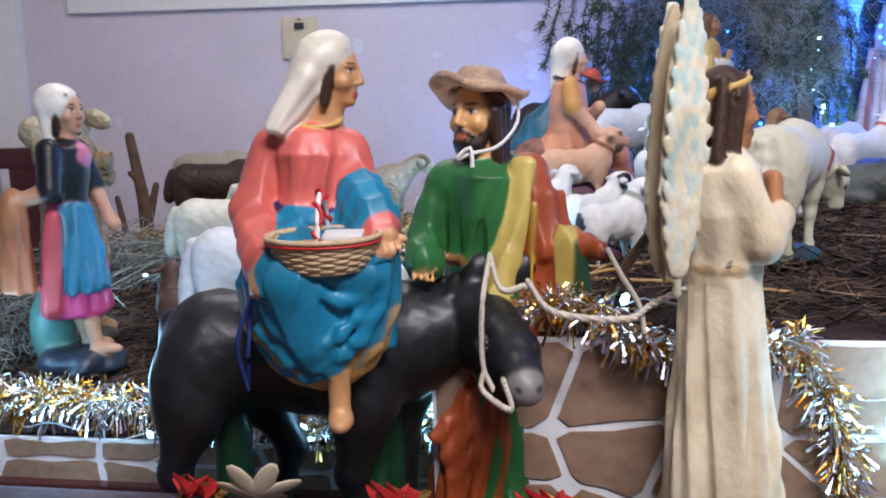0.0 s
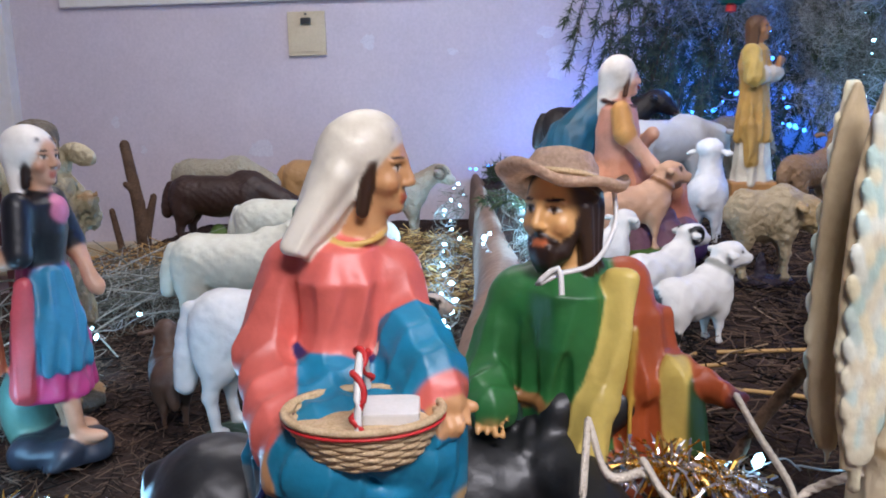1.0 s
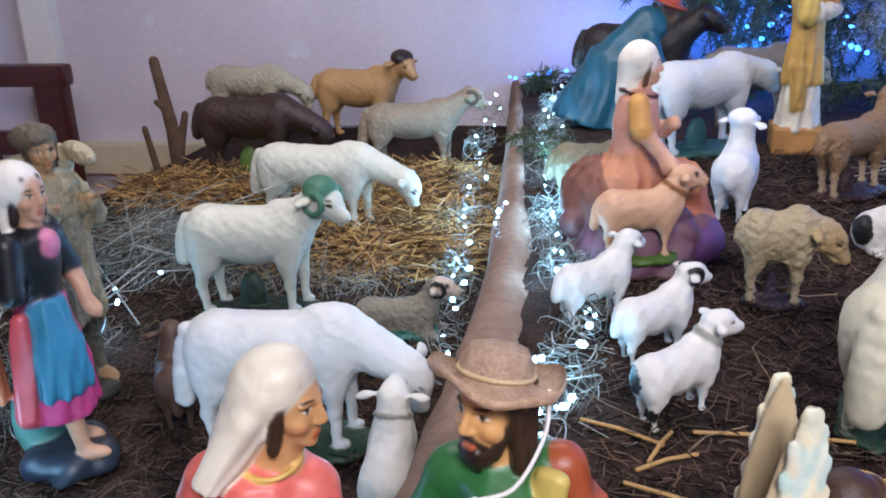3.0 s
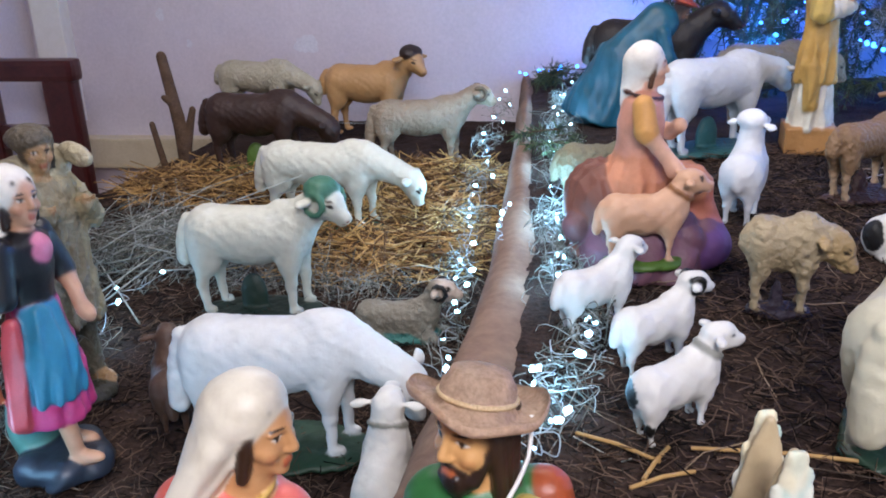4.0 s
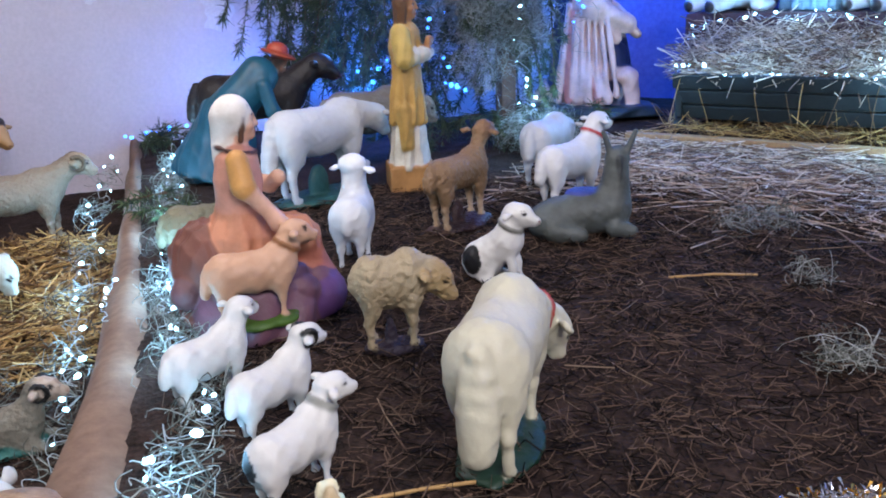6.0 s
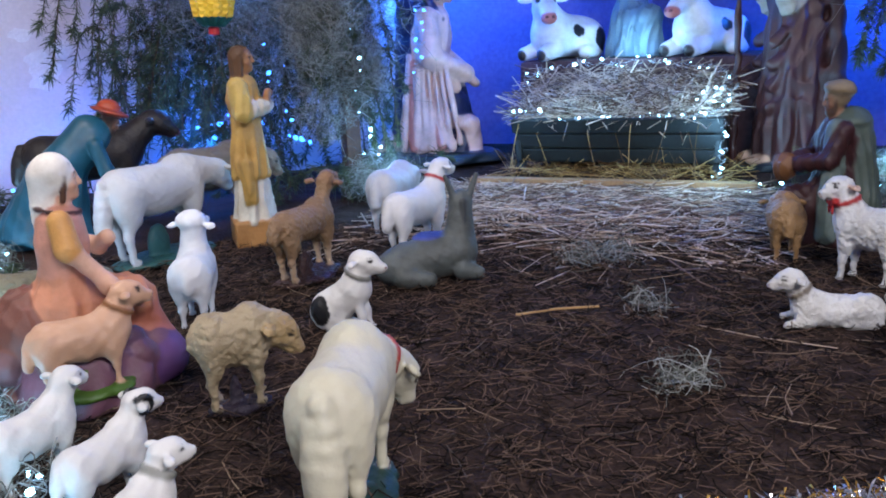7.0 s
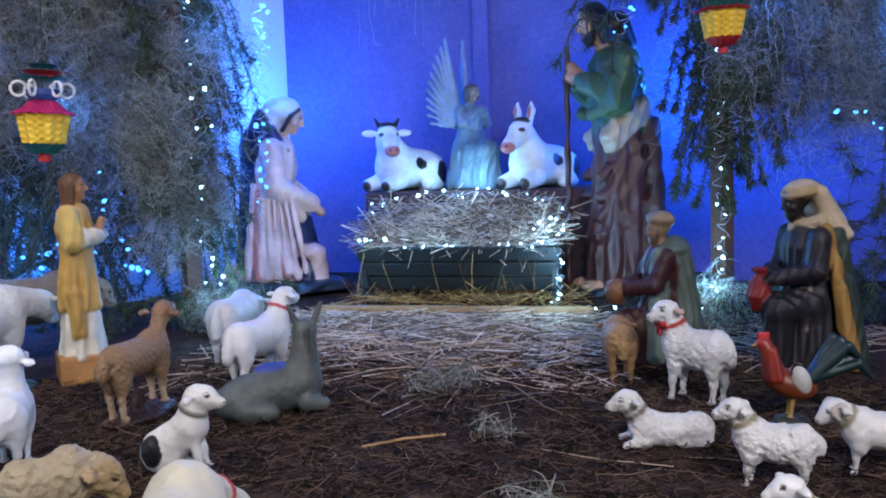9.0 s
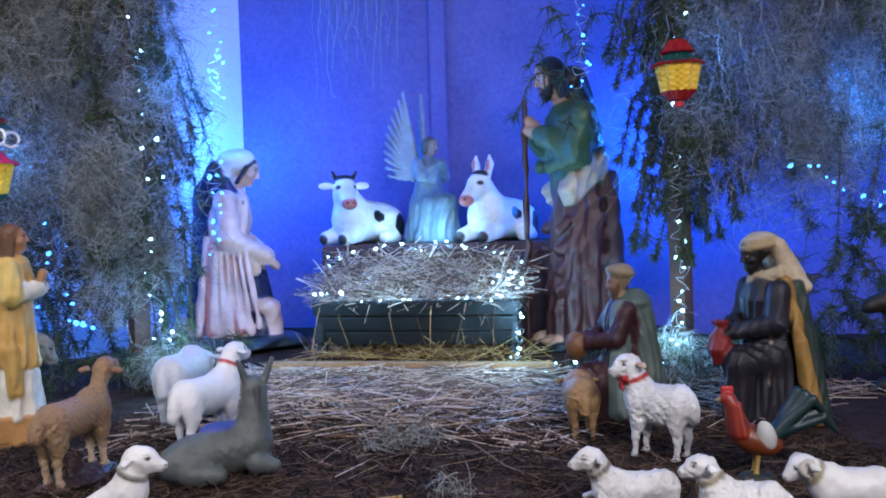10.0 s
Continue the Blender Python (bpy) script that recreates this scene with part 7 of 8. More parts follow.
moss("hanging_moss", 3200, along(1.15, 4.68, 1.62, 4.55, 0.6, 2.1, 0.07), (0.1, 0.36), 0.06, "grey dry moss hanging on the stable post", curl=0.055)
moss("hanging_moss", 3400, along(0.75, 4.95, 1.35, 4.75, 0.9, 2.1, 0.10), (0.12, 0.42), 0.07, "grey dry moss hanging among the branches", curl=0.055)
moss("hanging_moss", 4600, along(3.35, 3.3, 3.95, 2.9, 0.9, 2.2, 0.10), (0.12, 0.42), 0.07, "grey dry moss hanging over the king figure", curl=0.055)
moss("hanging_moss", 2800, along(3.95, 3.0, 4.5, 2.6, 1.2, 2.2, 0.10), (0.12, 0.42), 0.07, "grey dry moss hanging along the wall", curl=0.055)
moss("hanging_moss", 90, along(SO.x + SN.x * 0.6 - 0.35, SO.y + SN.y * 0.6 + 0.35, SO.x + SN.x * 0.6 - 0.1, SO.y + SN.y * 0.6 + 0.1, 1.95, 2.2, 0.04), (0.4, 0.75), 0.02, "thin moss wisps hanging in the stable", curl=0.02)
tangle("moss_ball", 900, (1.30, 4.35, 0.80), (0.14, 0.12, 0.26), (0.03, 0.09), "bushy tuft of dry grey moss")
tangle("moss_ball", 260, (1.32, 4.42, 0.42), (0.10, 0.08, 0.16), (0.03, 0.08), "small tuft of dry grey moss")
for x, y, z, r in ((1.12, 4.62, 1.35, 0.16), (1.42, 4.50, 1.55, 0.15), (1.48, 4.48, 1.15, 0.12), (1.05, 4.78, 0.85, 0.15), (1.30, 4.55, 1.85, 0.18), (1.50, 4.46, 0.55, 0.10),
                   (3.40, 3.18, 1.45, 0.15), (3.62, 3.02, 1.20, 0.17), (3.50, 3.12, 1.80, 0.18), (3.85, 2.86, 1.55, 0.18), (3.30, 3.25, 1.05, 0.11), (3.75, 2.95, 0.95, 0.13)):
    tangle("moss_ball", 520, (x, y, z), (r, r * 0.8, r * 1.3), (0.03, 0.09), "bushy tuft of dry grey moss in the branches")
tangle("moss_tuft", 420, (3.22, 3.22, 0.10), (0.16, 0.14, 0.10), (0.03, 0.08), "wiry moss at the post's foot")
tangle("moss_tuft", 420, (1.55, 4.42, 0.10), (0.18, 0.14, 0.10), (0.03, 0.08), "wiry moss at the post's foot")
tangle("moss_tuft", 130, (1.86, 3.10, 0.02), (0.14, 0.10, 0.02), (0.02, 0.07), "pale tuft of moss on the earth")
tangle("moss_tuft", 110, (1.55, 2.22, 0.015), (0.07, 0.05, 0.015), (0.02, 0.05), "pale tuft of moss on the earth")
tangle("moss_tuft", 90, (1.75, 2.66, 0.015), (0.04, 0.06, 0.02), (0.02, 0.05), "pale tuft of moss on the earth")
tangle("moss_tuft", 520, (-1.15, 3.05, LOW + 0.06), (0.26, 0.26, 0.10), (0.03, 0.10), "brambly grey moss beside the stump")
tangle("moss_tuft", 420, (-0.62, 2.98, LOW + 0.015), (0.4, 0.16, 0.03), (0.03, 0.09), "grey moss on the lower deck")
tangle("moss_tuft", 420, (-0.95, 2.15, LOW + 0.05), (0.14, 0.3, 0.08), (0.03, 0.08), "grey moss behind the girl figure")

for x, y, z in ((0.16, 3.0, 0.02), (0.25, 2.6, 0.015), (0.12, 3.4, 0.02), (0.05, 4.0, 0.02), (0.0, 4.6, 0.03), (0.30, 2.05, 0.01), (0.08, 3.75, 0.02), (0.02, 4.3, 0.02), (0.20, 2.8, 0.015), (0.32, 2.3, 0.01),
                (-0.13, 3.10, -0.16), (-0.18, 3.4, -0.13), (-0.22, 3.75, -0.10), (-0.27, 4.2, -0.06), (-0.32, 4.7, -0.03), (-0.06, 2.65, -0.2), (-0.10, 2.9, -0.18)):
    tangle("moss_tuft", 95 if z > 0 else 42, (x, y, z), (0.06, 0.15, 0.022), (0.02, 0.06), "pale wiry moss holding the fairy lights", "moss", (0.0008, 0.0016))

# stump and twigs
stump = empty("tree_stump", pose(-1.69, 4.17, LOW) @ Matrix.Diagonal((0.95, 0.95, 1.08, 1)))
c = Clay()
c.cap((0, 0, 0), (-0.015, 0, 0.22), 0.036, 0.028, W("5a3a2a"), k=0.01)
c.cap((-0.015, 0, 0.22), (-0.060, 0, 0.47), 0.030, 0.024, W("4a2c20"), k=0.01)
c.cap((0.0, 0, 0.06), (0.055, 0.02, 0.25), 0.026, 0.016, W("5f4030"), k=0.012)
c.cap((-0.03, -0.012, 0.28), (-0.048, -0.045, 0.31), 0.016, 0.013, W("8a6444"), k=0.008)
c.cap((-0.085, -0.05, 0), (-0.115, -0.07, 0.20), 0.018, 0.014, W("8a7a5a"), k=0.008)
me = c.mesh("trunk", 0.006, "matte")
me.materials[0] = M["bark"]
trunk = new("trunk", me)
trunk.parent = stump
tagged(stump, "forked bark-covered stump with cut branches", "stump")
twig = [catmull([(-1.3 + RNG.normal(0, 0.2), 2.95 + RNG.normal(0, 0.22), LOW), (-1.2 + RNG.normal(0, 0.2), 3.0 + RNG.normal(0, 0.2), LOW + 0.12), (-1.05 + RNG.normal(0, 0.22), 3.1 + RNG.normal(0, 0.25), LOW + 0.05 + 0.22 * RNG.random())], 7) for _ in range(46)]
stuff(tubes("dry_twigs", twig, RNG.uniform(0.0015, 0.004, 46), M["moss"], None, 4, 0.4), "bare grey twigs in a heap", "twigs")
for x, y, a, L in ((0.40, 1.93, -20, 0.14), (0.47, 1.86, 35, 0.11), (0.58, 1.74, -18, 0.36), (1.52, 2.72, 168, 0.22), (0.66, 1.96, 4, 0.30), (0.46, 1.90, 70, 0.10)):
    t = radians(a)
    tagged(tubes("stalk", [[(x - L / 2 * math.cos(t), y - L / 2 * math.sin(t), 0.012), (x, y, 0.016), (x + L / 2 * math.cos(t), y + L / 2 * math.sin(t), 0.010)]], 0.0036, M["straw"], None, 5), "thick pale stalk lying on the earth", "stalk", "loose stalks")


# ---- fairy lights ----
def bulb_mesh(name, mat, r):
    bm = bmesh.new()
    bmesh.ops.create_icosphere(bm, subdivisions=1, radius=r)
    for v in bm.verts:
        v.co.z *= 1.5
    me = bpy.data.meshes.new(name)
    bm.to_mesh(me)
    bm.free()
    me.materials.append(mat)
    me.polygons.foreach_set("use_smooth", [True] * len(me.polygons))
    return me


COLD, BLU = bulb_mesh("bulb", M["cold"], 0.0056), bulb_mesh("bulb", M["bluled"], 0.0075)
BIG = bulb_mesh("bulb", M["cold"], 0.0068)


def fairy(points, count, mesh, label, jitter=0.02, big=0):
    """Bulbs in small bunches on a curling clear wire."""
    ob = empty("fairy_lights")
    n = max(40, count * 7)
    line = catmull(points, n)
    t = np.arange(n)
    curl = np.stack([np.sin(0.9 * t + 2 * np.sin(0.13 * t)), np.cos(0.8 * t + 1.5 * np.sin(0.17 * t)), 0.45 * np.sin(1.3 * t)], 1)
    wob = line + curl * min(0.024, 0.8 * jitter) + RNG.normal(0, jitter * 0.15, line.shape)
    wire = catmull(wob[::2], n * 2)
    tubes("wire", [wire], 0.0012, M["wire"], ob, 4)
    for i in range(count):
        p = wob[min(n - 1, int((i + RNG.uniform(-0.4, 0.4)) * n / count) % n)] + RNG.normal(0, jitter * 0.25, 3)
        b = new("bulb", BIG if i < big else mesh)
        b.location = p + (0, 0, 0.004)
        b.scale = [RNG.choice((0.5, 0.65, 0.8, 1.0, 1.3)) * RNG.uniform(0.85, 1.15)] * 3
        b.rotation_euler = RNG.uniform(0, 3, 3)
        b.parent = ob
    return tagged(ob, label, "fairy lights", "light strings")


fairy([(0.0, 5.1, 0.04), (0.0, 4.5, 0.03), (0.06, 3.9, 0.03), (0.13, 3.3, 0.03), (0.18, 2.85, 0.03), (0.26, 2.5, 0.02), (0.33, 2.3, 0.02), (0.26, 2.15, 0.02), (0.30, 1.98, 0.02), (0.22, 1.93, 0.02), (0.31, 1.90, 0.02)], 46, COLD, "cold white fairy lights along the ridge", 0.032)
fairy([(-0.34, 5.0, -0.02), (-0.28, 4.4, -0.06), (-0.22, 3.8, -0.10), (-0.16, 3.4, -0.13), (-0.10, 3.0, -0.16), (-0.06, 2.7, -0.2), (-0.05, 2.4, -0.21)], 26, COLD, "cold white fairy lights below the ridge", 0.05)
fairy([(-0.3, 5.16, 0.06), (-0.1, 5.18, 0.08), (0.1, 5.2, 0.06), (0.3, 5.22, 0.08)], 16, BLU, "blue fairy lights at the wall's foot", 0.03)
fairy([(0.02, 3.05, 0.028), (0.03, 2.9, 0.028), (0.06, 2.75, 0.028)], 4, COLD, "bright cold lights on the ridge", 0.008)
fairy([(-0.85, 2.1, LOW + 0.02), (-0.95, 2.4, LOW + 0.03), (-1.05, 2.7, LOW + 0.04), (-1.0, 2.9, LOW + 0.05)], 7, BIG, "cold lights beside the twigs", 0.03)
fairy([(-0.95, 4.9, LOW + 0.2), (-0.6, 4.75, LOW + 0.15), (-1.3, 4.5, LOW + 0.14)], 3, COLD, "cold lights behind the sheep", 0.02)
fairy([(1.82, 4.60, 2.1), (1.84, 4.62, 1.5), (1.82, 4.6, 1.0), (1.80, 4.6, 0.55)], 34, BLU, "blue fairy lights hanging at the stable's side", 0.03)
fairy([(1.50, 4.50, 2.0), (1.46, 4.46, 1.4), (1.50, 4.45, 0.9), (1.48, 4.4, 0.4), (1.55, 4.42, 0.15)], 24, COLD, "cold lights wound round the post", 0.05)
fairy([(0.8, 4.95, 0.2), (1.0, 4.9, 0.4), (1.25, 4.75, 0.25), (1.1, 4.7, 0.7)], 26, BLU, "blue fairy lights in the branches", 0.08)
fairy([(3.28, 3.30, 1.9), (3.30, 3.26, 1.3), (3.26, 3.28, 0.8), (3.28, 3.26, 0.4), (3.2, 3.25, 0.12)], 22, COLD, "cold lights wound round the other post", 0.05)
fairy([(3.05, 3.7, 1.9), (3.08, 3.62, 1.5), (3.06, 3.6, 1.2)], 14, BLU, "blue fairy lights in the spray", 0.05)
fairy([(3.62, 2.95, 0.85), (3.85, 2.85, 0.72), (4.1, 2.7, 0.62), (4.3, 2.5, 0.6)], 18, BLU, "blue fairy lights along the dark wall", 0.04)
fairy([(2.78, 3.66, 0.02), (2.95, 3.58, 0.04), (3.1, 3.45, 0.06), (3.3, 3.30, 0.05)], 9, COLD, "cold lights on the earth by the stable", 0.03)


def st(u, v, z):
    return (SO.x + SU.x * u + SN.x * v, SO.y + SU.y * u + SN.y * v, z)


fairy([st(-0.44, 0.1, 0.34), st(-0.2, 0.1, 0.31), st(0.1, 0.1, 0.32), st(0.3, 0.1, 0.32), st(0.46, 0.12, 0.33), st(0.46, 0.5, 0.46), st(0.2, 0.6, 0.52), st(-0.1, 0.6, 0.52), st(-0.42, 0.55, 0.50), st(-0.46, 0.3, 0.42)], 44, COLD, "cold fairy lights round the manger's rim", 0.028)
fairy([st(0.44, 0.09, 0.33), st(0.40, 0.2, 0.38), st(0.44, 0.3, 0.42), st(0.36, 0.25, 0.40)], 7, BIG, "bright knot of cold lights on the hay", 0.03)
fairy([st(0.47, 0.08, 0.30), st(0.48, 0.06, 0.15), st(0.46, 0.02, 0.06)], 8, COLD, "cold lights hanging from the manger", 0.02)
for x, y, z, e in ((1.56, 4.30, 1.25, 5), (1.0, 4.55, 0.95, 4), (0.75, 4.75, 0.5, 4), (3.22, 3.0, 1.25, 4), (3.75, 2.62, 1.05, 6), (4.1, 2.45, 0.75, 5), (1.66, 4.45, 0.35, 4)):
    lamp("blue_fairy_glow", "POINT", pose(x, y, z), e, (0.06, 0.26, 1.0), 0.05)
GLOW = (0.28, 0.62, 1.0)
for x, y, z, e in ((0.17, 2.9, 0.06, 0.9), (0.11, 3.5, 0.06, 1.3), (-0.2, 3.4, -0.07, 0.8), (0.02, 4.5, 0.07, 1.6), (0.30, 2.05, 0.05, 0.4), (0.20, 2.55, 0.06, 0.5), (0.14, 3.05, 0.06, 0.6), (-0.12, 3.0, -0.13, 0.6), (-0.26, 4.0, -0.03, 0.8), (0.02, 4.0, 0.06, 0.7), (-0.98, 2.5, LOW + 0.08, 0.5), (1.50, 4.25, 0.25, 1.4), (3.15, 3.2, 0.2, 1.4)):
    lamp("fairy_glow", "POINT", pose(x, y, z), 3.6 * e, GLOW, 0.05)
for u, v, z, e in ((0.42, 0.05, 0.45, 1.8), (-0.1, 0.0, 0.42, 1.4), (0.45, -0.10, 0.20, 1.6), (-0.45, -0.15, 0.35, 1.2), (0.0, 0.55, 0.62, 1.6)):
    lamp("fairy_glow", "POINT", pose(*st(u, v, z)), 3.4 * e, GLOW, 0.06)


# ---- tinsel ----
def tinsel(points, label, r=0.045, per=2400):
    ob = empty("tinsel_garland")
    line = catmull(points, 60)
    length = np.linalg.norm(np.diff(line, axis=0), axis=1).sum()
    tubes("cord", [line], 0.002, M["silver"], ob, 4)
    for name, share, mat, lab in (("silver_fringe", 0.62, "silver", "silver foil strips"), ("gold_fringe", 0.38, "gold", "gold foil strips")):
        n = int(per * length * share)
        u = RNG.uniform(0, 58.99, n)
        if name == "gold_fringe":
            u = np.clip((np.floor(u / 9) * 9 + RNG.normal(4, 2.2, n)), 0, 58.9)
        i = u.astype(int)
        root = line[i] + (line[i + 1] - line[i]) * (u - i)[:, None]
        d = RNG.normal(0, 1, (n, 3))
        d /= np.linalg.norm(d, axis=1, keepdims=True)
        L = RNG.uniform(0.5, 1.15, n)[:, None] * r
        w = np.cross(d, RNG.normal(0, 1, (n, 3)))
        w = w / np.linalg.norm(w, axis=1, keepdims=True) * 0.0023
        tip = root + d * L + (0, 0, -0.25) * L
        mid = root + d * L * 0.55
        tw = np.cross(w, d) * 0.8
        v = np.stack([root - w, root + w, mid + tw, mid - tw, tip + w, tip - w], 1).reshape(-1, 3)
        b = np.arange(n)[:, None] * 6
        f = np.vstack([b + np.array([0, 1, 2, 3]), b + np.array([3, 2, 4, 5])])
        o = mesh_object(name, v, f.tolist(), M[mat], ob)
        tagged(o, lab, kind="stuff")
    return tagged(ob, label, "tinsel", "tinsel garlands")


tinsel([(-1.05, 1.64, LOW + 0.065), (-0.7, 1.63, LOW + 0.075), (-0.3, 1.63, LOW + 0.055), (0.05, 1.62, LOW + 0.04), (0.22, 1.60, LOW + 0.06)], "silver and gold tinsel along the lower deck's edge", 0.058, 2800)
tinsel([(0.24, 1.46, 0.0), (0.40, 1.43, 0.045), (0.50, 1.41, 0.0), (0.62, 1.42, -0.01), (0.70, 1.43, 0.0)], "silver and gold tinsel on the upper deck's edge")
tinsel([(0.70, 1.43, -0.02), (0.74, 1.42, -0.10), (0.755, 1.42, -0.20), (0.75, 1.41, -0.32)], "tinsel hanging down the painted front")
tinsel([(0.98, 1.62, 0.02), (1.15, 1.75, 0.04), (1.4, 1.72, 0.03), (1.7, 1.66, 0.04), (2.1, 1.60, 0.03)], "tinsel along the upper deck's corner")
fairy([(-0.75, 1.60, LOW + 0.10), (-0.5, 1.62, LOW + 0.02), (-0.1, 1.60, LOW + 0.02), (0.18, 1.60, LOW + 0.05)], 9, BIG, "cold lights in the tinsel", 0.03)
fairy([(0.45, 1.45, 0.03), (0.56, 1.44, 0.04), (0.78, 1.43, -0.06), (0.83, 1.43, -0.16)], 6, BIG, "cold lights at the deck's corner", 0.02)
lamp("fairy_glow", "POINT", pose(-0.45, 1.55, LOW + 0.14), 3.2, GLOW, 0.05)
lamp("fairy_glow", "POINT", pose(0.83, 1.36, -0.06), 1.6, GLOW, 0.05)
lamp("fairy_glow", "POINT", pose(0.20, 1.56, LOW + 0.12), 3.0, GLOW, 0.05)
lamp("fairy_glow", "POINT", pose(-0.76, 1.80, LOW + 0.14), 1.6, GLOW, 0.05)


# ---- paper lanterns ----
def lantern(m, label, rings):
    ob = empty("paper_lantern", m)
    def ruffle(r0, r1, z0, z1, n, amp):
        bm = bmesh.new()
        seg = n * 2
        lo = [bm.verts.new((r0 * math.cos(2 * math.pi * i / seg), r0 * math.sin(2 * math.pi * i / seg), z0)) for i in range(seg)]
        up = [bm.verts.new(((r1 + amp * (-1) ** i) * math.cos(2 * math.pi * i / seg), (r1 + amp * (-1) ** i) * math.sin(2 * math.pi * i / seg), z1 + 0.3 * amp * (-1) ** i)) for i in range(seg)]
        for i in range(seg):
            bm.faces.new((lo[i], lo[(i + 1) % seg], up[(i + 1) % seg], up[i]))
        bmesh.ops.solidify(bm, geom=bm.faces[:], thickness=0.002)
        return bm
    part("frill", ruffle(0.05, 0.115, 0.035, 0.0, 18, 0.007), M["pink"] if rings else M["red"], ob, "ruffled paper frill")
    part("cap", ruffle(0.095, 0.04, 0.01, 0.055, 18, 0.004), M["pink"] if rings else M["green"], ob)
    bm = bmesh.new()
    n, rows = 26, 9
    for j in range(rows + 1):
        for i in range(n):
            a = 2 * math.pi * (i + 0.5 * (j % 2)) / n
            r = 0.095 - 0.022 * j / rows + 0.005 * (-1) ** i
            bm.verts.new((r * math.cos(a), r * math.sin(a), -0.115 * j / rows))
    bm.verts.ensure_lookup_table()
    for j in range(rows):
        for i in range(n):
            bm.faces.new((bm.verts[j * n + i], bm.verts[j * n + (i + 1) % n], bm.verts[(j + 1) * n + (i + 1) % n], bm.verts[(j + 1) * n + i]))
    part("honeycomb_body", bm, M["yellow"], ob, "yellow honeycomb paper")
    part("foot_band", ruffle(0.045, 0.078, -0.15, -0.112, 18, 0.004), M["green"] if rings else M["red"], ob)
    part("tassel", spin_bm([(0.004, -0.185), (0.022, -0.18), (0.022, -0.155), (0.01, -0.145)], 14), M["red"], ob)
    if rings:
        top = part("crown", spin_bm([(0.05, 0.055), (0.06, 0.075), (0.06, 0.095), (0.045, 0.10)], 16), M["blue"], ob)
        for i in range(6):
            a = i * math.pi / 3
            c0 = np.array((0.085 * math.cos(a), 0.085 * math.sin(a), 0.095))
            loop = [[c0 + 0.028 * np.array((math.cos(t) * math.cos(a), math.cos(t) * math.sin(a), math.sin(t))) for t in np.linspace(0, 6.2832, 18)]]
            tubes("ring", loop, 0.006, M["white"], top, 6)
        part("brim", ruffle(0.05, 0.095, 0.13, 0.14, 16, 0.005), M["green"], ob)
        part("brim", ruffle(0.04, 0.075, 0.15, 0.165, 16, 0.005), M["red"], ob)
        part("brim", ruffle(0.03, 0.06, 0.175, 0.19, 16, 0.004), M["green"], ob)
    else:
        part("crown", ruffle(0.075, 0.03, 0.055, 0.11, 18, 0.004), M["red"], ob)
    tubes("cord", [[(0, 0, 0.08), (0, 0, 0.3), (0, 0, 1.1)]], 0.0015, M["black"], ob, 4)
    tagged(ob, label, "paper lantern", "paper lanterns")


lantern(pose(0.89, 4.22, 0.91, 0, 3, 0) @ Matrix.Scale(0.92, 4), "paper lantern with pink frill, yellow body and white rings", True)
lantern(pose(2.95, 2.98, 1.19, 0, -2, 0) @ Matrix.Scale(0.8, 4), "paper lantern in red, yellow and green", False)


# ---- bows and a flower on the front step ----
def bow(x, y, z, label):
    ob = empty("gift_bow", pose(x, y, z, -35, 0, 0) @ Matrix.Scale(1.25, 4))
    for i in range(11):
        a, r = i * 2.4, 0.008 + 0.0022 * i
        bm = bmesh.new()
        bmesh.ops.create_cone(bm, segments=5, radius1=0.0115, radius2=0.002, depth=0.026, cap_ends=True)
        bmesh.ops.scale(bm, vec=(1, 0.35, 1), verts=bm.verts[:])
        o = part("loop", bm, M["red"] if i % 4 else M["gold"], ob)
        o.matrix_basis = pose(r * math.cos(a), r * math.sin(a), 0.012, 55 * math.sin(a), -55 * math.cos(a), math.degrees(a) * 0.5)
    tagged(ob, label, "gift bow", "gift bows")


for x in (-0.078, 0.185, 0.375):
    bow(x, 1.285, -0.186, "glossy red and gold gift bow on the front step")
flower = empty("cloth_flower", pose(0.005, 1.285, -0.170, -50, 0, 10))
for i in range(6):
    bm = bmesh.new()
    bmesh.ops.create_uvsphere(bm, u_segments=10, v_segments=6, radius=0.024)
    bmesh.ops.scale(bm, vec=(1.3, 0.6, 0.14), verts=bm.verts[:])
    o = part("petal", bm, M["ivory"], flower, smooth=True)
    o.matrix_basis = pose(0, 0, 0, 0, 0, 60 * i) @ pose(0.028, 0, 0, 0, -18, 0)
tagged(flower, "pale gold cloth flower on the front step", "flower")
step_pad = tagged(part("step_edge", box_bm((-1.2, 1.24, PIT), (0.5, 1.31, -0.190), 0.012), M["drape"], None), "raised dark cloth roll on the front step", kind="structure")
redstrip = tagged(part("trim", box_bm((-1.6, 1.585, PIT), (0.2, 1.612, PIT + 0.012), 0.003), M["maroon"], None), "dark red strip at the foot of the painted front", kind="structure")
ribbon = tagged(tubes("blue_ribbon", [catmull([(0.035, 1.275, 0.16), (0.02, 1.27, 0.09), (0.012, 1.27, 0.02), (0.0, 1.29, -0.03)], 12), catmull([(0.04, 1.28, 0.155), (0.03, 1.262, 0.10), (0.0, 1.265, 0.03), (0.0, 1.29, -0.04)], 12)], 0.003, M["blue"], None, 5), "blue ribbon hanging from the woman's belt", "ribbon")

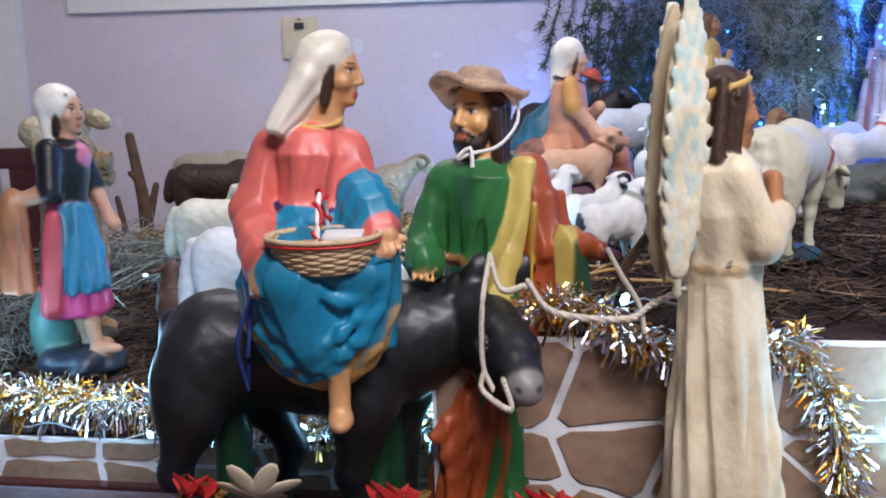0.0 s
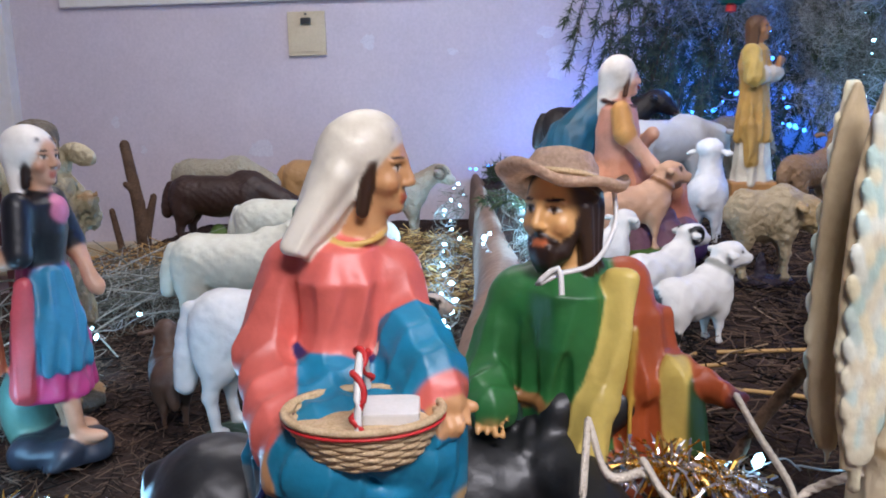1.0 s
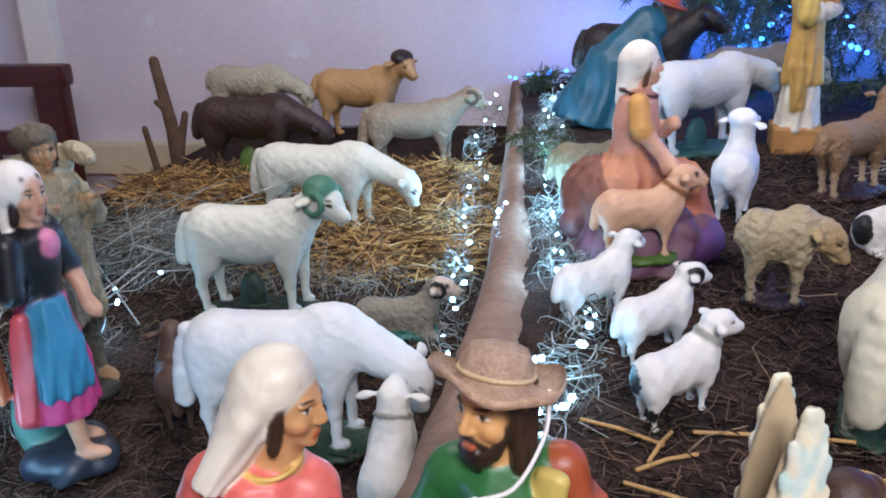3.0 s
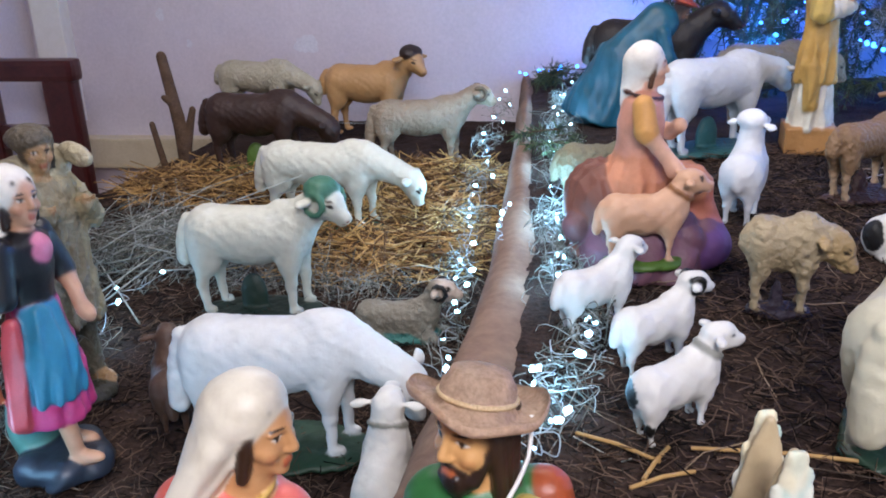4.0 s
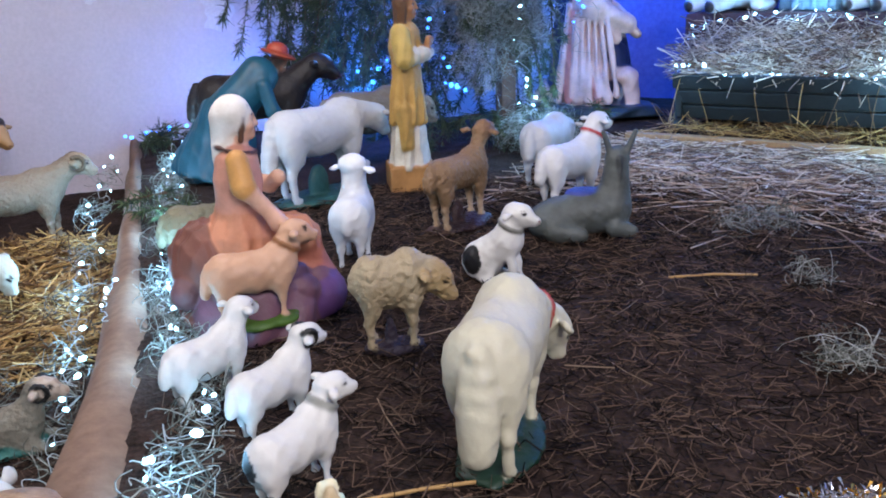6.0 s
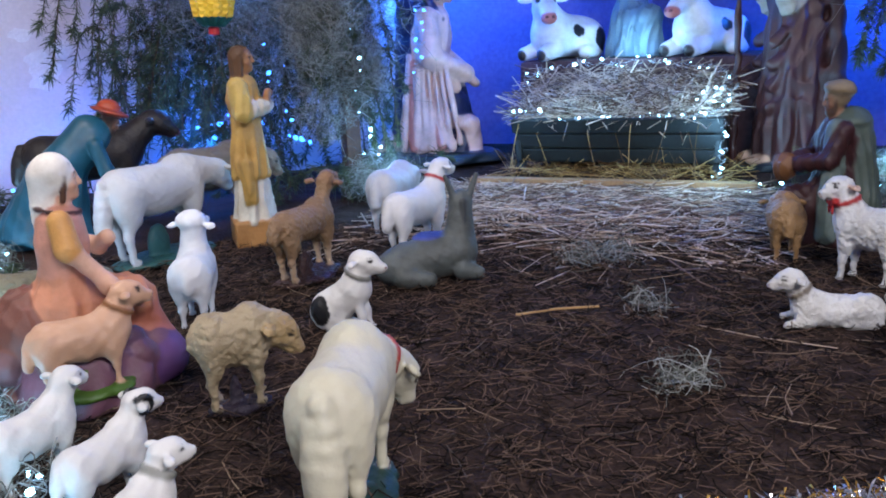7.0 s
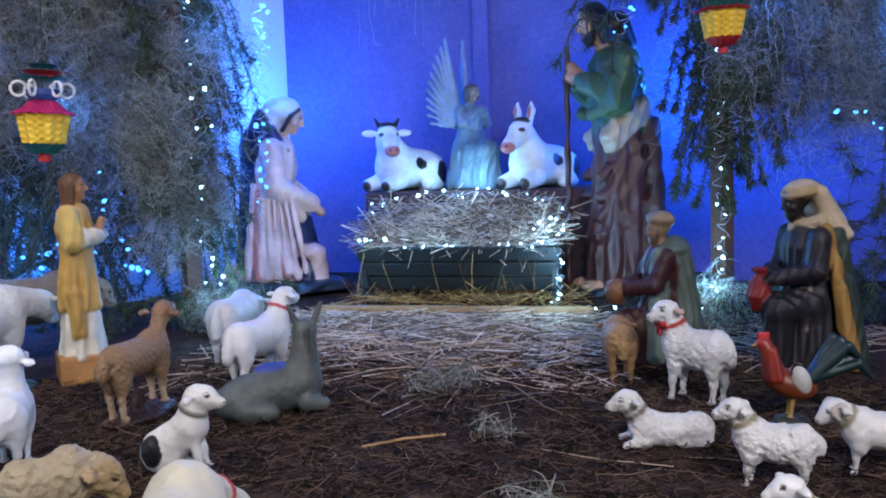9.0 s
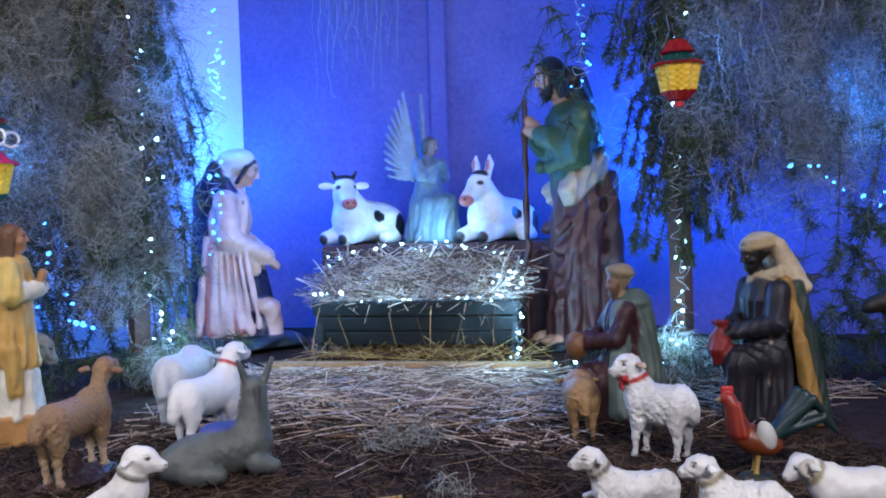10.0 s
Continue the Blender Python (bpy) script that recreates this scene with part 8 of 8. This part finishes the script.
# reclining camel far right
camel = Clay()
dk = W("1c1512")
camel.cap((-0.16, 0, 0.13), (0.12, 0, 0.13), 0.11, 0.10, dk, k=0.03)
camel.ell((-0.02, 0, 0.25), (0.09, 0.07, 0.08), dk, k=0.03)
camel.cap((0.14, 0, 0.14), (0.24, 0, 0.16), 0.06, 0.05, dk, k=0.03)
camel.cap((0.24, 0, 0.16), (0.27, 0, 0.34), 0.045, 0.035, dk, k=0.02)
camel.cap((0.27, 0, 0.36), (0.35, 0, 0.33), 0.042, 0.028, dk, k=0.02)
for s in (-1, 1):
    camel.cap((0.12, 0.09 * s, 0.04), (0.26, 0.10 * s, 0.03), 0.04, 0.03, dk)
    camel.cap((-0.18, 0.10 * s, 0.04), (-0.04, 0.13 * s, 0.03), 0.045, 0.03, dk)
camel.place("camel_statue", 0.007, "matte", pose(3.72, 2.36, 0, 0, 0, 140), "dark brown reclining camel figure", "camel statue")

# joinery on the far wall
shelf_board = tagged(part("trim", box_bm((-0.5, -0.10, 0), (0.5, 0, 0.05), 0.008), M["white"], None), "pale sill on the far wall", kind="structure")
shelf_board.matrix_world = stable(2.25, 1.2, 0.98)
casement = empty("window_1", stable(2.25, 1.19, 1.03))
for x in (-0.45, -0.02, 0.41):
    part("window_frame", box_bm((x, -0.05, 0), (x + 0.06, 0, 1.2), 0.006), M["maroon"], casement)
for x in (-0.39, 0.04):
    part("pane", box_bm((x, -0.015, 0.02), (x + 0.37, -0.005, 1.18), 0.002), M["black"], casement)
tagged(casement, "dark brown wooden window shutters", kind="structure")


# ---- painted stones on the fronts ----
def stones(name, m, w, hgt, cols, rows, seed, label):
    """A white-jointed front with irregular stones painted proud of it."""
    g = random.Random(seed)
    back = tagged(part(name, box_bm((0, 0, 0), (w, 0.008, hgt), 0), M["joint"], None), label, kind="structure")
    back.matrix_world = m
    px = [[(w * i / cols + (g.uniform(-0.3, 0.3) * w / cols if 0 < i < cols else 0) , hgt * j / rows + (g.uniform(-0.25, 0.25) * hgt / rows if 0 < j < rows else 0)) for i in range(cols + 1)] for j in range(rows + 1)]
    for j in range(rows):
        for i in range(cols):
            quad = [px[j][i], px[j][i + 1], px[j + 1][i + 1], px[j + 1][i]]
            cx, cy = sum(p[0] for p in quad) / 4, sum(p[1] for p in quad) / 4
            out = []
            for p, q in zip(quad, quad[1:] + quad[:1]):
                for t in (0.12, 0.5, 0.88):
                    x, y = p[0] + (q[0] - p[0]) * t, p[1] + (q[1] - p[1]) * t
                    d = math.hypot(cx - x, cy - y)
                    k = (0.006 + g.uniform(0, 0.003)) / d
                    out.append((x + (cx - x) * k, y + (cy - y) * k))
            bm = bmesh.new()
            f = bm.faces.new([bm.verts.new((x, -0.0005, y)) for x, y in out])
            r = bmesh.ops.extrude_face_region(bm, geom=[f])
            bmesh.ops.translate(bm, verts=[v for v in r["geom"] if isinstance(v, bmesh.types.BMVert)], vec=(0, -0.003, 0))
            bmesh.ops.recalc_face_normals(bm, faces=bm.faces[:])
            part("stone", bm, M["stone"], back)


stones("front_lower", pose(-1.6, 1.612, PIT), 1.8, LOW - PIT - 0.004, 11, 2, 4, "tan painted stonework on the lower front")
stones("front_upper", pose(0.21, 1.436, PIT - 0.02), 0.67, 0.345, 4, 3, 5, "brown painted stonework on the upper front")
stones("front_corner", pose(0.885, 1.43, PIT - 0.02, 0, 0, 46), 0.35, 0.345, 2, 3, 6, "brown painted stonework at the corner")
